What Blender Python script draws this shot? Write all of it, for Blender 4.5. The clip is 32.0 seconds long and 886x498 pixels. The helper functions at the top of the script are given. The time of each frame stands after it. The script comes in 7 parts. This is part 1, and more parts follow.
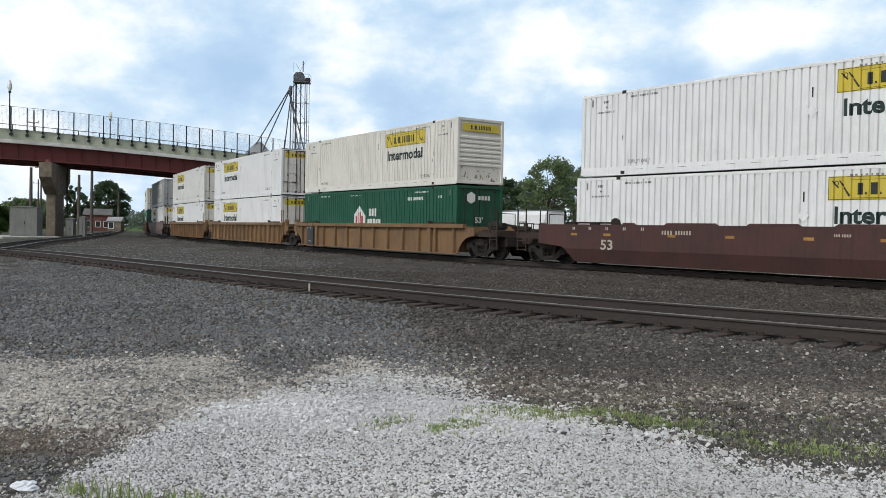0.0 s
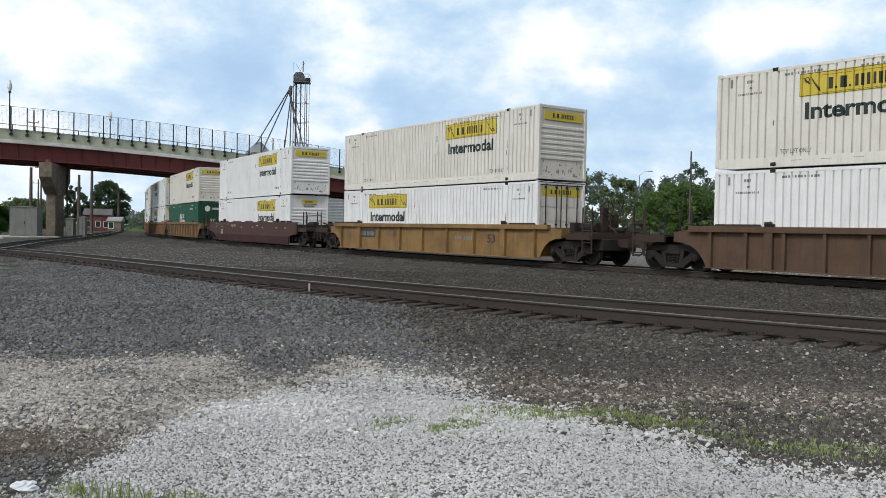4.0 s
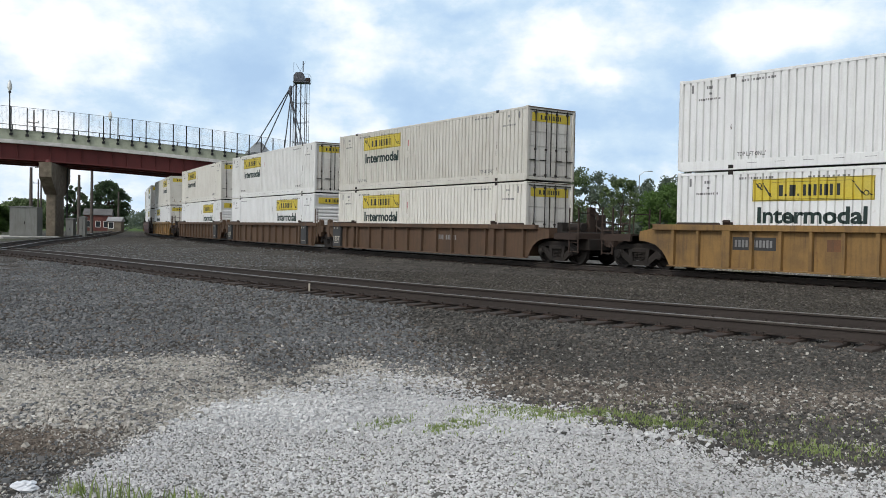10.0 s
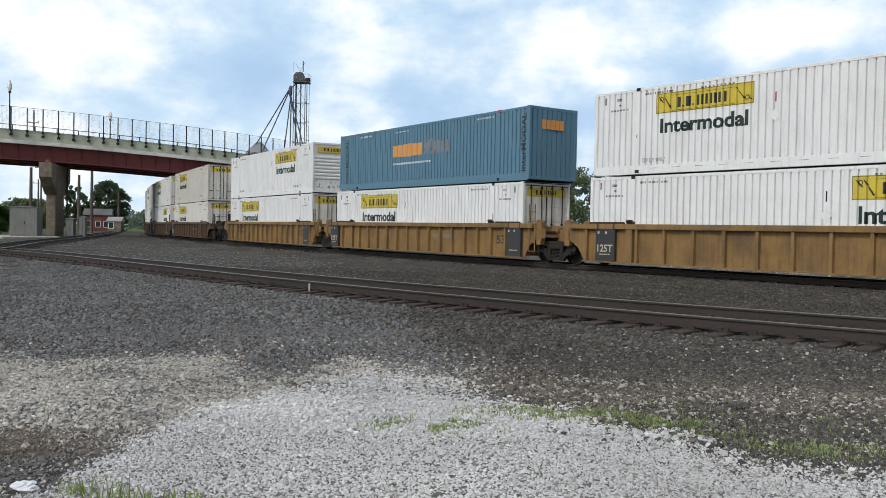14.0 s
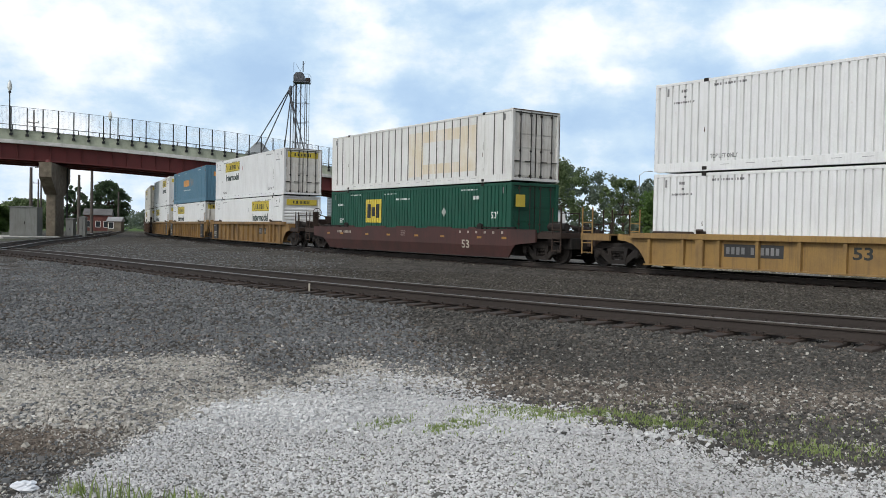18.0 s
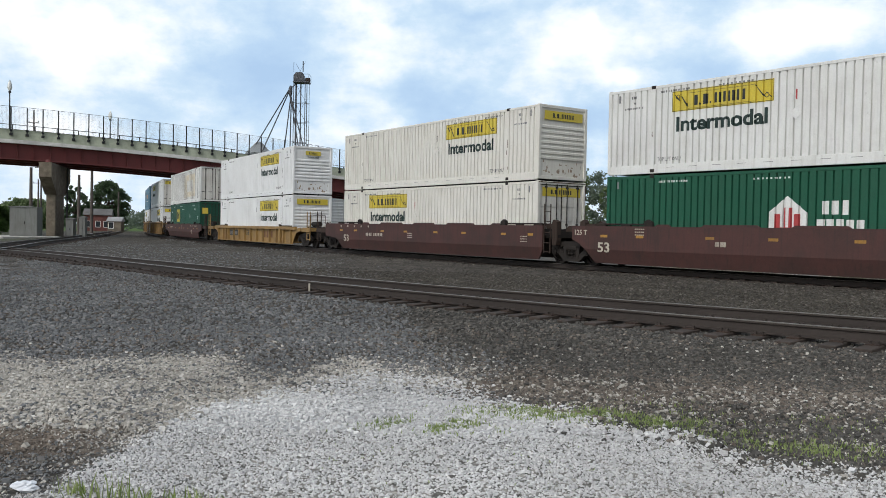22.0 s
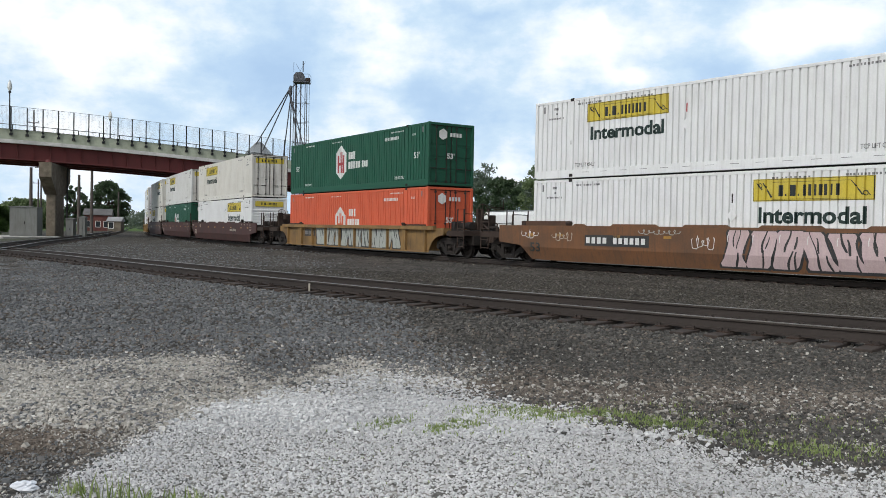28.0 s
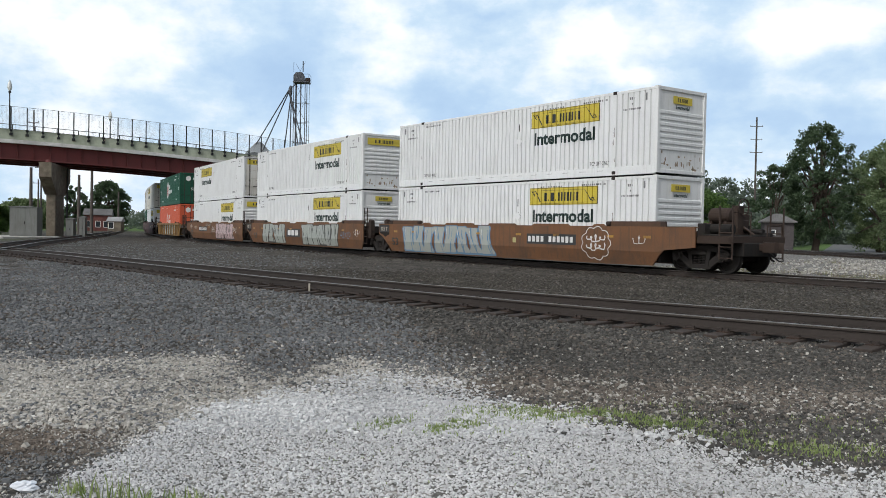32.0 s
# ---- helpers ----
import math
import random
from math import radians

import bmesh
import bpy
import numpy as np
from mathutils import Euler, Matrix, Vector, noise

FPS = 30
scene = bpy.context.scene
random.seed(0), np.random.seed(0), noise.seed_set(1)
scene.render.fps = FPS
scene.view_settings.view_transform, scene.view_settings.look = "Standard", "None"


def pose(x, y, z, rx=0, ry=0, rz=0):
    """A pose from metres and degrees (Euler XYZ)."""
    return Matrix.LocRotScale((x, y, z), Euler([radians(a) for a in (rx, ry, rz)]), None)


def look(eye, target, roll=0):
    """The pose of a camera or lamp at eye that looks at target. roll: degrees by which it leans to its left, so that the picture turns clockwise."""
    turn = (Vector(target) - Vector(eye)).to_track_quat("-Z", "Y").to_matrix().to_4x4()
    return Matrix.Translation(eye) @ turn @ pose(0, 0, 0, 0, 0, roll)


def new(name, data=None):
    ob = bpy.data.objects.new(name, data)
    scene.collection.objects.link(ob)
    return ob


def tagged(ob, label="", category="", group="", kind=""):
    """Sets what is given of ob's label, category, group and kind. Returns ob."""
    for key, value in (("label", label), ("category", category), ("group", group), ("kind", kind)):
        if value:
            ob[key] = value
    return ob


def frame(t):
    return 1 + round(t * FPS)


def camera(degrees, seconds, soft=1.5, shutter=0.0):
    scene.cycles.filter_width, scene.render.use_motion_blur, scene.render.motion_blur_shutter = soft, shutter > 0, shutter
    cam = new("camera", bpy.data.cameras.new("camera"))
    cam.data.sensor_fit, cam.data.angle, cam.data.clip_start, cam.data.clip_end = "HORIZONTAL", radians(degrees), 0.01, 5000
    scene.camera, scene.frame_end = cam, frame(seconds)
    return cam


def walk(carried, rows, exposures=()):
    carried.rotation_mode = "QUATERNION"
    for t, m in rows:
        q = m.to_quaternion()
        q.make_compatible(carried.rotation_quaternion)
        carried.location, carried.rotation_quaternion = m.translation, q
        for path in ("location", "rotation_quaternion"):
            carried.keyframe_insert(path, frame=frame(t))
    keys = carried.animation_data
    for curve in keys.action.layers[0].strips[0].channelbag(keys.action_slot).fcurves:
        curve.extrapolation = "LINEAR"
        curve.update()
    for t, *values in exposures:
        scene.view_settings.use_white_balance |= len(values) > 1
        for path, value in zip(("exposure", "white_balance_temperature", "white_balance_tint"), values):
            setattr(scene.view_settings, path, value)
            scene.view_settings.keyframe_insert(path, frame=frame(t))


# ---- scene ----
import functools

# ---- camera ----
cam = camera(54.52, 32.0, soft=0.75)
walk(cam, [(0.0, pose(0, 0, 1.21, 88.749, 0, 0) @ pose(0, 0, 0, 0, 0, 1.108)),
           (32.0, pose(0, 0, 1.21, 88.749, 0, 0) @ pose(0, 0, 0, 0, 0, 1.108))],
     exposures=[(0.0, -0.05, 6280, 8.0), (32.0, -0.05, 6280, 8.0)])

# ---- light ----
SUN_DIR = Vector((-0.50, -0.68, 0.82)).normalized()
world = bpy.data.worlds.new("sky")
scene.world = world
world.use_nodes = True
wn = world.node_tree
sky = wn.nodes.new("ShaderNodeTexSky")
sky.sky_type = "NISHITA"
sky.sun_disc = False
sky.sun_elevation = math.asin(SUN_DIR.z)
sky.sun_rotation = math.atan2(SUN_DIR.x, SUN_DIR.y)
sky.air_density, sky.dust_density, sky.ozone_density = 1.0, 3.0, 1.0
veil = wn.nodes.new("ShaderNodeHueSaturation")  # thin cloud takes most of the blue out of the light
veil.inputs["Saturation"].default_value = 0.35
wn.links.new(sky.outputs[0], veil.inputs["Color"])
wn.links.new(veil.outputs[0], wn.nodes["Background"].inputs[0])
wn.nodes["Background"].inputs[1].default_value = 0.13
sun = new("sun", bpy.data.lights.new("sun", "SUN"))
sun.data.energy, sun.data.angle, sun.data.color = 1.5, radians(5), (1.0, 0.975, 0.93)
sun.matrix_world = look(SUN_DIR * 100, (0, 0, 0))


# ---- mesh helpers ----
class Shape:
    """Collects plain polygons for one mesh."""

    def __init__(self):
        self.v, self.f = [], []

    def add(self, verts, faces):
        n = len(self.v)
        self.v += [tuple(p) for p in verts]
        self.f += [tuple(i + n for i in f) for f in faces]
        return self

    def box(self, x0, x1, y0, y1, z0, z1, c=0.0):
        if c <= 0:
            p = [(x, y, z) for x in (x0, x1) for y in (y0, y1) for z in (z0, z1)]
            return self.add(p, [(0, 1, 3, 2), (4, 6, 7, 5), (0, 4, 5, 1), (2, 3, 7, 6), (0, 2, 6, 4), (1, 5, 7, 3)])
        # chamfered: an octagon in plan with chamfered top and bottom
        def ring(i, z):
            return [(x0 + c, y0 + i, z), (x1 - c, y0 + i, z), (x1 - i, y0 + c, z), (x1 - i, y1 - c, z),
                    (x1 - c, y1 - i, z), (x0 + c, y1 - i, z), (x0 + i, y1 - c, z), (x0 + i, y0 + c, z)]
        rings = [ring(c * 0.99, z0), ring(0, z0 + c), ring(0, z1 - c), ring(c * 0.99, z1)]
        p = [q for r in rings for q in r]
        f = [tuple(range(7, -1, -1)), tuple(range(24, 32))]
        for k in range(3):
            for i in range(8):
                j = (i + 1) % 8
                f.append((k * 8 + i, k * 8 + j, k * 8 + 8 + j, k * 8 + 8 + i))
        return self.add(p, f)

    def prism(self, poly, a, b, axis="y"):
        """A polygon (list of 2D points) extruded along an axis from a to b."""
        put = {"y": lambda q, t: (q[0], t, q[1]), "x": lambda q, t: (t, q[0], q[1]), "z": lambda q, t: (q[0], q[1], t)}[axis]
        n = len(poly)
        p = [put(q, a) for q in poly] + [put(q, b) for q in poly]
        f = [tuple(range(n)), tuple(range(2 * n - 1, n - 1, -1))]
        f += [(i, i + n, (i + 1) % n + n, (i + 1) % n) for i in range(n)]
        return self.add(p, f)

    def tube(self, a, b, r, r2=None, n=8, caps=True):
        a, b = Vector(a), Vector(b)
        r2 = r if r2 is None else r2
        d = (b - a).normalized()
        u = d.cross(Vector((0, 0, 1)) if abs(d.z) < 0.9 else Vector((1, 0, 0))).normalized()
        w = d.cross(u)
        p = []
        for c, k in ((a, r), (b, r2)):
            p += [c + (u * math.cos(2 * math.pi * i / n) + w * math.sin(2 * math.pi * i / n)) * k for i in range(n)]
        f = [(i, (i + 1) % n, (i + 1) % n + n, i + n) for i in range(n)]
        if caps:
            f += [tuple(range(n - 1, -1, -1)), tuple(range(n, 2 * n))]
        return self.add(p, f)

    def path(self, pts, r, n=6):
        for a, b in zip(pts, pts[1:]):
            self.tube(a, b, r, n=n)
        return self

    def ring(self, c, axis, r, k, n=20, m=6):
        """A torus about an axis ('x', 'y' or 'z')."""
        p, f = [], []
        for i in range(n):
            a = 2 * math.pi * i / n
            for j in range(m):
                b = 2 * math.pi * j / m
                q = ((r + k * math.cos(b)) * math.cos(a), (r + k * math.cos(b)) * math.sin(a), k * math.sin(b))
                q = {"x": (q[2], q[0], q[1]), "y": (q[0], q[2], q[1]), "z": q}[axis]
                p.append((c[0] + q[0], c[1] + q[1], c[2] + q[2]))
                f.append((i * m + j, (i + 1) % n * m + j, (i + 1) % n * m + (j + 1) % m, i * m + (j + 1) % m))
        return self.add(p, f)

    def lathe(self, prof, c=(0, 0, 0), axis="z", n=24):
        """A profile of (radius, height) turned about an axis."""
        p, f = [], []
        m = len(prof)
        for i in range(n):
            a = 2 * math.pi * i / n
            for r, h in prof:
                q = {"z": (r * math.cos(a), r * math.sin(a), h), "y": (r * math.cos(a), h, r * math.sin(a)),
                     "x": (h, r * math.cos(a), r * math.sin(a))}[axis]
                p.append((q[0] + c[0], q[1] + c[1], q[2] + c[2]))
            for j in range(m - 1):
                k = (i + 1) % n
                f.append((i * m + j, k * m + j, k * m + j + 1, i * m + j + 1))
        return self.add(p, f)

    def moved(self, m):
        self.v = [tuple(m @ Vector(p)) for p in self.v]
        return self

    def mesh(self, name, smooth=False, fix=True):
        me = bpy.data.meshes.new(name)
        me.from_pydata(self.v, [], self.f)
        if fix:
            bm = bmesh.new()
            bm.from_mesh(me)
            bmesh.ops.recalc_face_normals(bm, faces=bm.faces)
            bm.to_mesh(me)
            bm.free()
        if smooth:
            me.shade_smooth()
        me.materials.append(None)
        return me


def fast_mesh(name, verts, faces):
    """A mesh from numpy arrays: verts n x 3, faces m x k."""
    me = bpy.data.meshes.new(name)
    m, k = faces.shape
    me.vertices.add(len(verts))
    me.vertices.foreach_set("co", np.ascontiguousarray(verts, dtype=np.float32).ravel())
    me.loops.add(m * k)
    me.loops.foreach_set("vertex_index", np.ascontiguousarray(faces, dtype=np.int32).ravel())
    me.polygons.add(m)
    me.polygons.foreach_set("loop_start", np.arange(0, m * k, k, dtype=np.int32))
    me.update(calc_edges=True)
    me.validate()
    me.shade_flat()
    me.materials.append(None)
    return me


MESHES = {}


def once(key, make):
    """The mesh kept under a key, made at its first use."""
    if key not in MESHES:
        made = make()
        MESHES[key] = made.mesh(key.split("|")[0]) if isinstance(made, Shape) else made
    return MESHES[key]


def solid(name, mesh, material, label="", category="", group="", kind="", m=None):
    """A top-level thing of one mesh."""
    ob = new(name, mesh.mesh(name) if isinstance(mesh, Shape) else mesh)
    ob.material_slots[0].link = "OBJECT"
    ob.material_slots[0].material = material
    if m is not None:
        ob.matrix_basis = m
    return tagged(ob, label, category, group, kind)


def part(name, mesh, material, parent, label="", m=None, kind=""):
    """One mesh under a thing or under a part."""
    ob = solid(name, mesh, material, label, "", "", kind, m)
    ob.parent = parent
    return ob


def thing(name, label, category, group="", m=None, kind=""):
    ob = new(name)
    ob.empty_display_size = 0.3
    if m is not None:
        ob.matrix_basis = m
    return tagged(ob, label, category, group, kind)


def lettering(text, w, h, weight=0.02):
    """Flat letters of a given width and height, centred, facing +y with their top up; they read from +x to -x."""
    def make():
        cu = bpy.data.curves.new("letters", "FONT")
        cu.body, cu.size, cu.resolution_u, cu.extrude = text, 1.0, 3, 0.002
        cu.offset = weight
        ob = bpy.data.objects.new("letters", cu)
        scene.collection.objects.link(ob)
        dg = bpy.context.evaluated_depsgraph_get()
        me = bpy.data.meshes.new_from_object(ob.evaluated_get(dg))
        bpy.data.objects.remove(ob)
        co = np.empty(len(me.vertices) * 3)
        me.vertices.foreach_get("co", co)
        co = co.reshape(-1, 3)
        lo, hi = co.min(0), co.max(0)
        out = np.empty_like(co)
        out[:, 0] = -(co[:, 0] - (lo[0] + hi[0]) / 2) * w / (hi[0] - lo[0])
        out[:, 2] = (co[:, 1] - (lo[1] + hi[1]) / 2) * h / (hi[1] - lo[1])
        out[:, 1] = co[:, 2]
        me.vertices.foreach_set("co", out.ravel())
        me.update()
        me.materials.clear()
        me.materials.append(None)
        return me
    return once("lettering|%s|%.3f|%.3f" % (text, w, h), make)


def bars(n, w, h, gap=0.3, seed=0):
    """A line of n plain bars in place of small writing, facing +y."""
    def make():
        rnd = random.Random(seed)
        s = Shape()
        step = w / n
        for i in range(n):
            x = w / 2 - i * step
            k = rnd.uniform(0.85, 1.0)
            s.box(x - step * (1 - gap), x, 0, 0.003, -h / 2 * k, h / 2 * k)
        return s
    return once("marking|%d|%.2f|%.2f|%.2f|%d" % (n, w, h, gap, seed), make)


# ---- materials ----
def ramp(nt, stops):
    n = nt.nodes.new("ShaderNodeValToRGB")
    el = n.color_ramp.elements
    while len(el) < len(stops):
        el.new(0.5)
    for e, (pos, col) in zip(el, stops):
        e.position, e.color = pos, (*col, 1)
    return n


def mixed(nt, fac, a, b, mode="MIX"):
    n = nt.nodes.new("ShaderNodeMix")
    n.data_type, n.blend_type = "RGBA", mode
    for sock, val in ((n.inputs[0], fac), (n.inputs[6], a), (n.inputs[7], b)):
        if isinstance(val, bpy.types.NodeSocket):
            nt.links.new(val, sock)
        elif isinstance(val, (tuple, list)):
            sock.default_value = (*val, 1)
        else:
            sock.default_value = val
    return n.outputs[2]


def coords(nt, scale=(1, 1, 1), space="Object", shuffle=True):
    tc = nt.nodes.new("ShaderNodeTexCoord")
    mp = nt.nodes.new("ShaderNodeMapping")
    mp.inputs["Scale"].default_value = scale
    nt.links.new(tc.outputs[space], mp.inputs[0])
    if shuffle:
        oi = nt.nodes.new("ShaderNodeObjectInfo")
        mul = nt.nodes.new("ShaderNodeMath")
        mul.operation = "MULTIPLY"
        mul.inputs[1].default_value = 37.0
        nt.links.new(oi.outputs["Random"], mul.inputs[0])
        nt.links.new(mul.outputs[0], mp.inputs["Location"])
    return mp.outputs[0]


def noise_tex(nt, vec, scale, detail=4.0, rough=0.6):
    n = nt.nodes.new("ShaderNodeTexNoise")
    n.inputs["Scale"].default_value, n.inputs["Detail"].default_value, n.inputs["Roughness"].default_value = scale, detail, rough
    nt.links.new(vec, n.inputs["Vector"])
    return n.outputs["Fac"]


def bump(nt, height, strength, distance):
    b = nt.nodes.new("ShaderNodeBump")
    b.inputs["Strength"].default_value, b.inputs["Distance"].default_value = strength, distance
    nt.links.new(height, b.inputs["Height"])
    return b.outputs[0]


def start(name, rough=0.6, metal=0.0):
    ma = bpy.data.materials.new(name)
    ma.use_nodes = True
    nt = ma.node_tree
    bs = nt.nodes["Principled BSDF"]
    bs.inputs["Roughness"].default_value, bs.inputs["Metallic"].default_value = rough, metal
    bs.inputs["Specular IOR Level"].default_value = 0.35
    return ma, nt, bs


def painted(name, col, dirt=(0.12, 0.09, 0.06), amount=0.35, streak=0.3, rough=0.55, metal=0.0, spots=0.0, spot_col=(0.13, 0.06, 0.03), relief=0.002, grain=0.86):
    """Paint on metal: two scales of grime, streaks that run down, rust spots."""
    ma, nt, bs = start(name, rough, metal)
    v = coords(nt)
    big = noise_tex(nt, v, 0.8, 5, 0.62)
    r1 = ramp(nt, [(0.42, (0, 0, 0)), (0.78, (amount, amount, amount))])
    nt.links.new(big, r1.inputs[0])
    c = mixed(nt, r1.outputs[0], tuple(col), tuple(dirt))
    vs = coords(nt, (6.0, 6.0, 0.35))
    st = noise_tex(nt, vs, 1.6, 3, 0.6)
    r2 = ramp(nt, [(0.5, (0, 0, 0)), (0.8, (streak, streak, streak))])
    nt.links.new(st, r2.inputs[0])
    c = mixed(nt, r2.outputs[0], c, tuple(dirt))
    fine = noise_tex(nt, v, 22.0, 4, 0.7)
    r3 = ramp(nt, [(0.3, (grain, grain, grain)), (0.7, (1.06 - 0.2 * (grain - 0.86), 1.06 - 0.2 * (grain - 0.86), 1.06 - 0.2 * (grain - 0.86)))])
    nt.links.new(fine, r3.inputs[0])
    c = mixed(nt, 1.0, c, r3.outputs[0], "MULTIPLY")
    if spots > 0:
        sp = noise_tex(nt, v, 5.0, 6, 0.75)
        r4 = ramp(nt, [(0.62, (0, 0, 0)), (0.7, (spots, spots, spots))])
        nt.links.new(sp, r4.inputs[0])
        c = mixed(nt, r4.outputs[0], c, tuple(spot_col))
    nt.links.new(c, bs.inputs["Base Color"])
    nt.links.new(bump(nt, fine, 0.3, relief), bs.inputs["Normal"])
    return ma


def grainy(name, cols, scale, rough=0.9, relief=0.01, space="Object", shuffle=True, big_scale=0.5):
    """Mineral or earthy surfaces: colours by noise at two scales."""
    ma, nt, bs = start(name, rough)
    bs.inputs["Specular IOR Level"].default_value = 0.2
    v = coords(nt, space=space, shuffle=shuffle)
    n1 = noise_tex(nt, v, scale, 5, 0.7)
    k = len(cols)
    r = ramp(nt, [(0.3 + 0.4 * i / (k - 1), c) for i, c in enumerate(cols)])
    nt.links.new(n1, r.inputs[0])
    n2 = noise_tex(nt, v, big_scale, 4, 0.6)
    r2 = ramp(nt, [(0.3, (0.72, 0.72, 0.72)), (0.7, (1.15, 1.15, 1.15))])
    nt.links.new(n2, r2.inputs[0])
    c = mixed(nt, 1.0, r.outputs[0], r2.outputs[0], "MULTIPLY")
    nt.links.new(c, bs.inputs["Base Color"])
    nt.links.new(bump(nt, n1, 0.5, relief), bs.inputs["Normal"])
    return ma


def by_island(name, cols, rough=0.85, spec=0.2, fine=30.0, translucent=0.0):
    """Many small pieces in one mesh, each with a colour of its own."""
    ma, nt, bs = start(name, rough)
    bs.inputs["Specular IOR Level"].default_value = spec
    g = nt.nodes.new("ShaderNodeNewGeometry")
    k = len(cols)
    r = ramp(nt, [(i / (k - 1), c) for i, c in enumerate(cols)])
    nt.links.new(g.outputs["Random Per Island"], r.inputs[0])
    v = coords(nt, shuffle=False)
    n = noise_tex(nt, v, fine, 3, 0.6)
    r3 = ramp(nt, [(0.3, (0.8, 0.8, 0.8)), (0.7, (1.12, 1.12, 1.12))])
    nt.links.new(n, r3.inputs[0])
    n2 = noise_tex(nt, v, 0.35, 3, 0.6)
    r4 = ramp(nt, [(0.3, (0.78, 0.78, 0.78)), (0.7, (1.15, 1.15, 1.15))])
    nt.links.new(n2, r4.inputs[0])
    c = mixed(nt, 1.0, r.outputs[0], r3.outputs[0], "MULTIPLY")
    c = mixed(nt, 1.0, c, r4.outputs[0], "MULTIPLY")
    nt.links.new(c, bs.inputs["Base Color"])
    if translucent:
        tr = nt.nodes.new("ShaderNodeBsdfTranslucent")
        nt.links.new(c, tr.inputs[0])
        mx = nt.nodes.new("ShaderNodeMixShader")
        mx.inputs[0].default_value = translucent
        nt.links.new(bs.outputs[0], mx.inputs[1])
        nt.links.new(tr.outputs[0], mx.inputs[2])
        nt.links.new(mx.outputs[0], nt.nodes["Material Output"].inputs[0])
    return ma


M = {}
GRIME = (0.16, 0.13, 0.10)
M["white"] = painted("white_paint", (0.742, 0.747, 0.742), GRIME, 0.13, 0.2, 0.5, spots=0.25, spot_col=(0.42, 0.34, 0.26), grain=0.95)
M["cream"] = painted("cream_paint", (0.673, 0.655, 0.599), (0.28, 0.22, 0.15), 0.18, 0.26, 0.55, spots=0.3, grain=0.94)
M["dingy"] = painted("dingy_cream_paint", (0.57, 0.553, 0.50), (0.25, 0.19, 0.13), 0.26, 0.34, 0.6, spots=0.4, grain=0.93)
M["chalk"] = painted("chalky_white_paint", (0.684, 0.684, 0.663), (0.25, 0.21, 0.16), 0.22, 0.26, 0.6, spots=0.2, grain=0.94)
M["blue"] = painted("teal_blue_paint", (0.10, 0.205, 0.285), (0.08, 0.12, 0.15), 0.25, 0.2)
M["deep_green"] = painted("dark_green_paint", (0.012, 0.085, 0.048), (0.025, 0.06, 0.038), 0.3, 0.25)
M["bottle_green"] = painted("bottle_green_paint", (0.011, 0.075, 0.046), (0.025, 0.05, 0.036), 0.35, 0.25)
M["orange"] = painted("orange_red_paint", (0.62, 0.115, 0.05), (0.35, 0.10, 0.06), 0.3, 0.25)
M["grey_box"] = painted("grey_paint", (0.33, 0.35, 0.36), GRIME, 0.3, 0.3)
M["car_yellow"] = painted("worn_yellow_paint", (0.205, 0.12, 0.055), (0.08, 0.055, 0.04), 0.8, 0.75, 0.7, spots=0.5)
M["car_tan"] = painted("faded_tan_paint", (0.10, 0.06, 0.036), (0.048, 0.033, 0.024), 0.75, 0.7, 0.75, spots=0.5)
M["car_gold"] = painted("golden_yellow_paint", (0.245, 0.145, 0.05), (0.09, 0.06, 0.036), 0.95, 0.8, 0.65, spots=0.6)
M["car_bright"] = painted("bright_yellow_paint", (0.29, 0.18, 0.06), (0.13, 0.085, 0.05), 0.75, 0.65, 0.6, spots=0.35)
M["car_maroon"] = painted("maroon_paint", (0.074, 0.032, 0.028), (0.036, 0.025, 0.022), 0.85, 0.85, 0.65, spots=0.4)
M["car_rust"] = painted("rust_orange_paint", (0.175, 0.082, 0.037), (0.075, 0.05, 0.036), 0.85, 0.75, 0.7, spots=0.5)
M["car_grey"] = painted("dusty_brown_paint", (0.16, 0.11, 0.095), (0.07, 0.055, 0.05), 0.6, 0.5, 0.7)
M["black_steel"] = painted("dirty_black_steel", (0.017, 0.0145, 0.013), (0.036, 0.026, 0.02), 0.6, 0.3, 0.85)
M["plate_black"] = painted("black_paint", (0.035, 0.036, 0.038), (0.10, 0.09, 0.08), 0.3, 0.2, 0.6)
M["wheel"] = painted("wheel_steel", (0.016, 0.0135, 0.012), (0.03, 0.023, 0.019), 0.6, 0.0, 0.7, 0.2)
M["brown_steel"] = painted("rusty_brown_steel", (0.04, 0.025, 0.018), (0.03, 0.021, 0.018), 0.6, 0.3, 0.75)
M["sign_yellow"] = painted("yellow_sign_paint", (0.60, 0.47, 0.05), (0.40, 0.34, 0.14), 0.35, 0.3, 0.5)
M["ink"] = painted("black_lettering", (0.025, 0.03, 0.03), (0.1, 0.1, 0.09), 0.15, 0.2, 0.5)
M["ink_green"] = painted("dark_green_lettering", (0.016, 0.034, 0.03), (0.1, 0.11, 0.1), 0.12, 0.15, 0.5)
M["ink_grey"] = painted("faded_grey_lettering", (0.17, 0.17, 0.17), (0.4, 0.4, 0.4), 0.4, 0.2, 0.6)
M["lock_steel"] = painted("dull_lock_bar_steel", (0.034, 0.032, 0.03), (0.07, 0.045, 0.03), 0.5, 0.3, 0.6, 0.3)
M["graf_yellow"] = painted("dull_yellow_spray_paint", (0.42, 0.38, 0.17), (0.25, 0.2, 0.12), 0.5, 0.3, 0.55)
M["ink_cream"] = painted("faded_cream_lettering", (0.50, 0.46, 0.38), GRIME, 0.4, 0.3, 0.6)
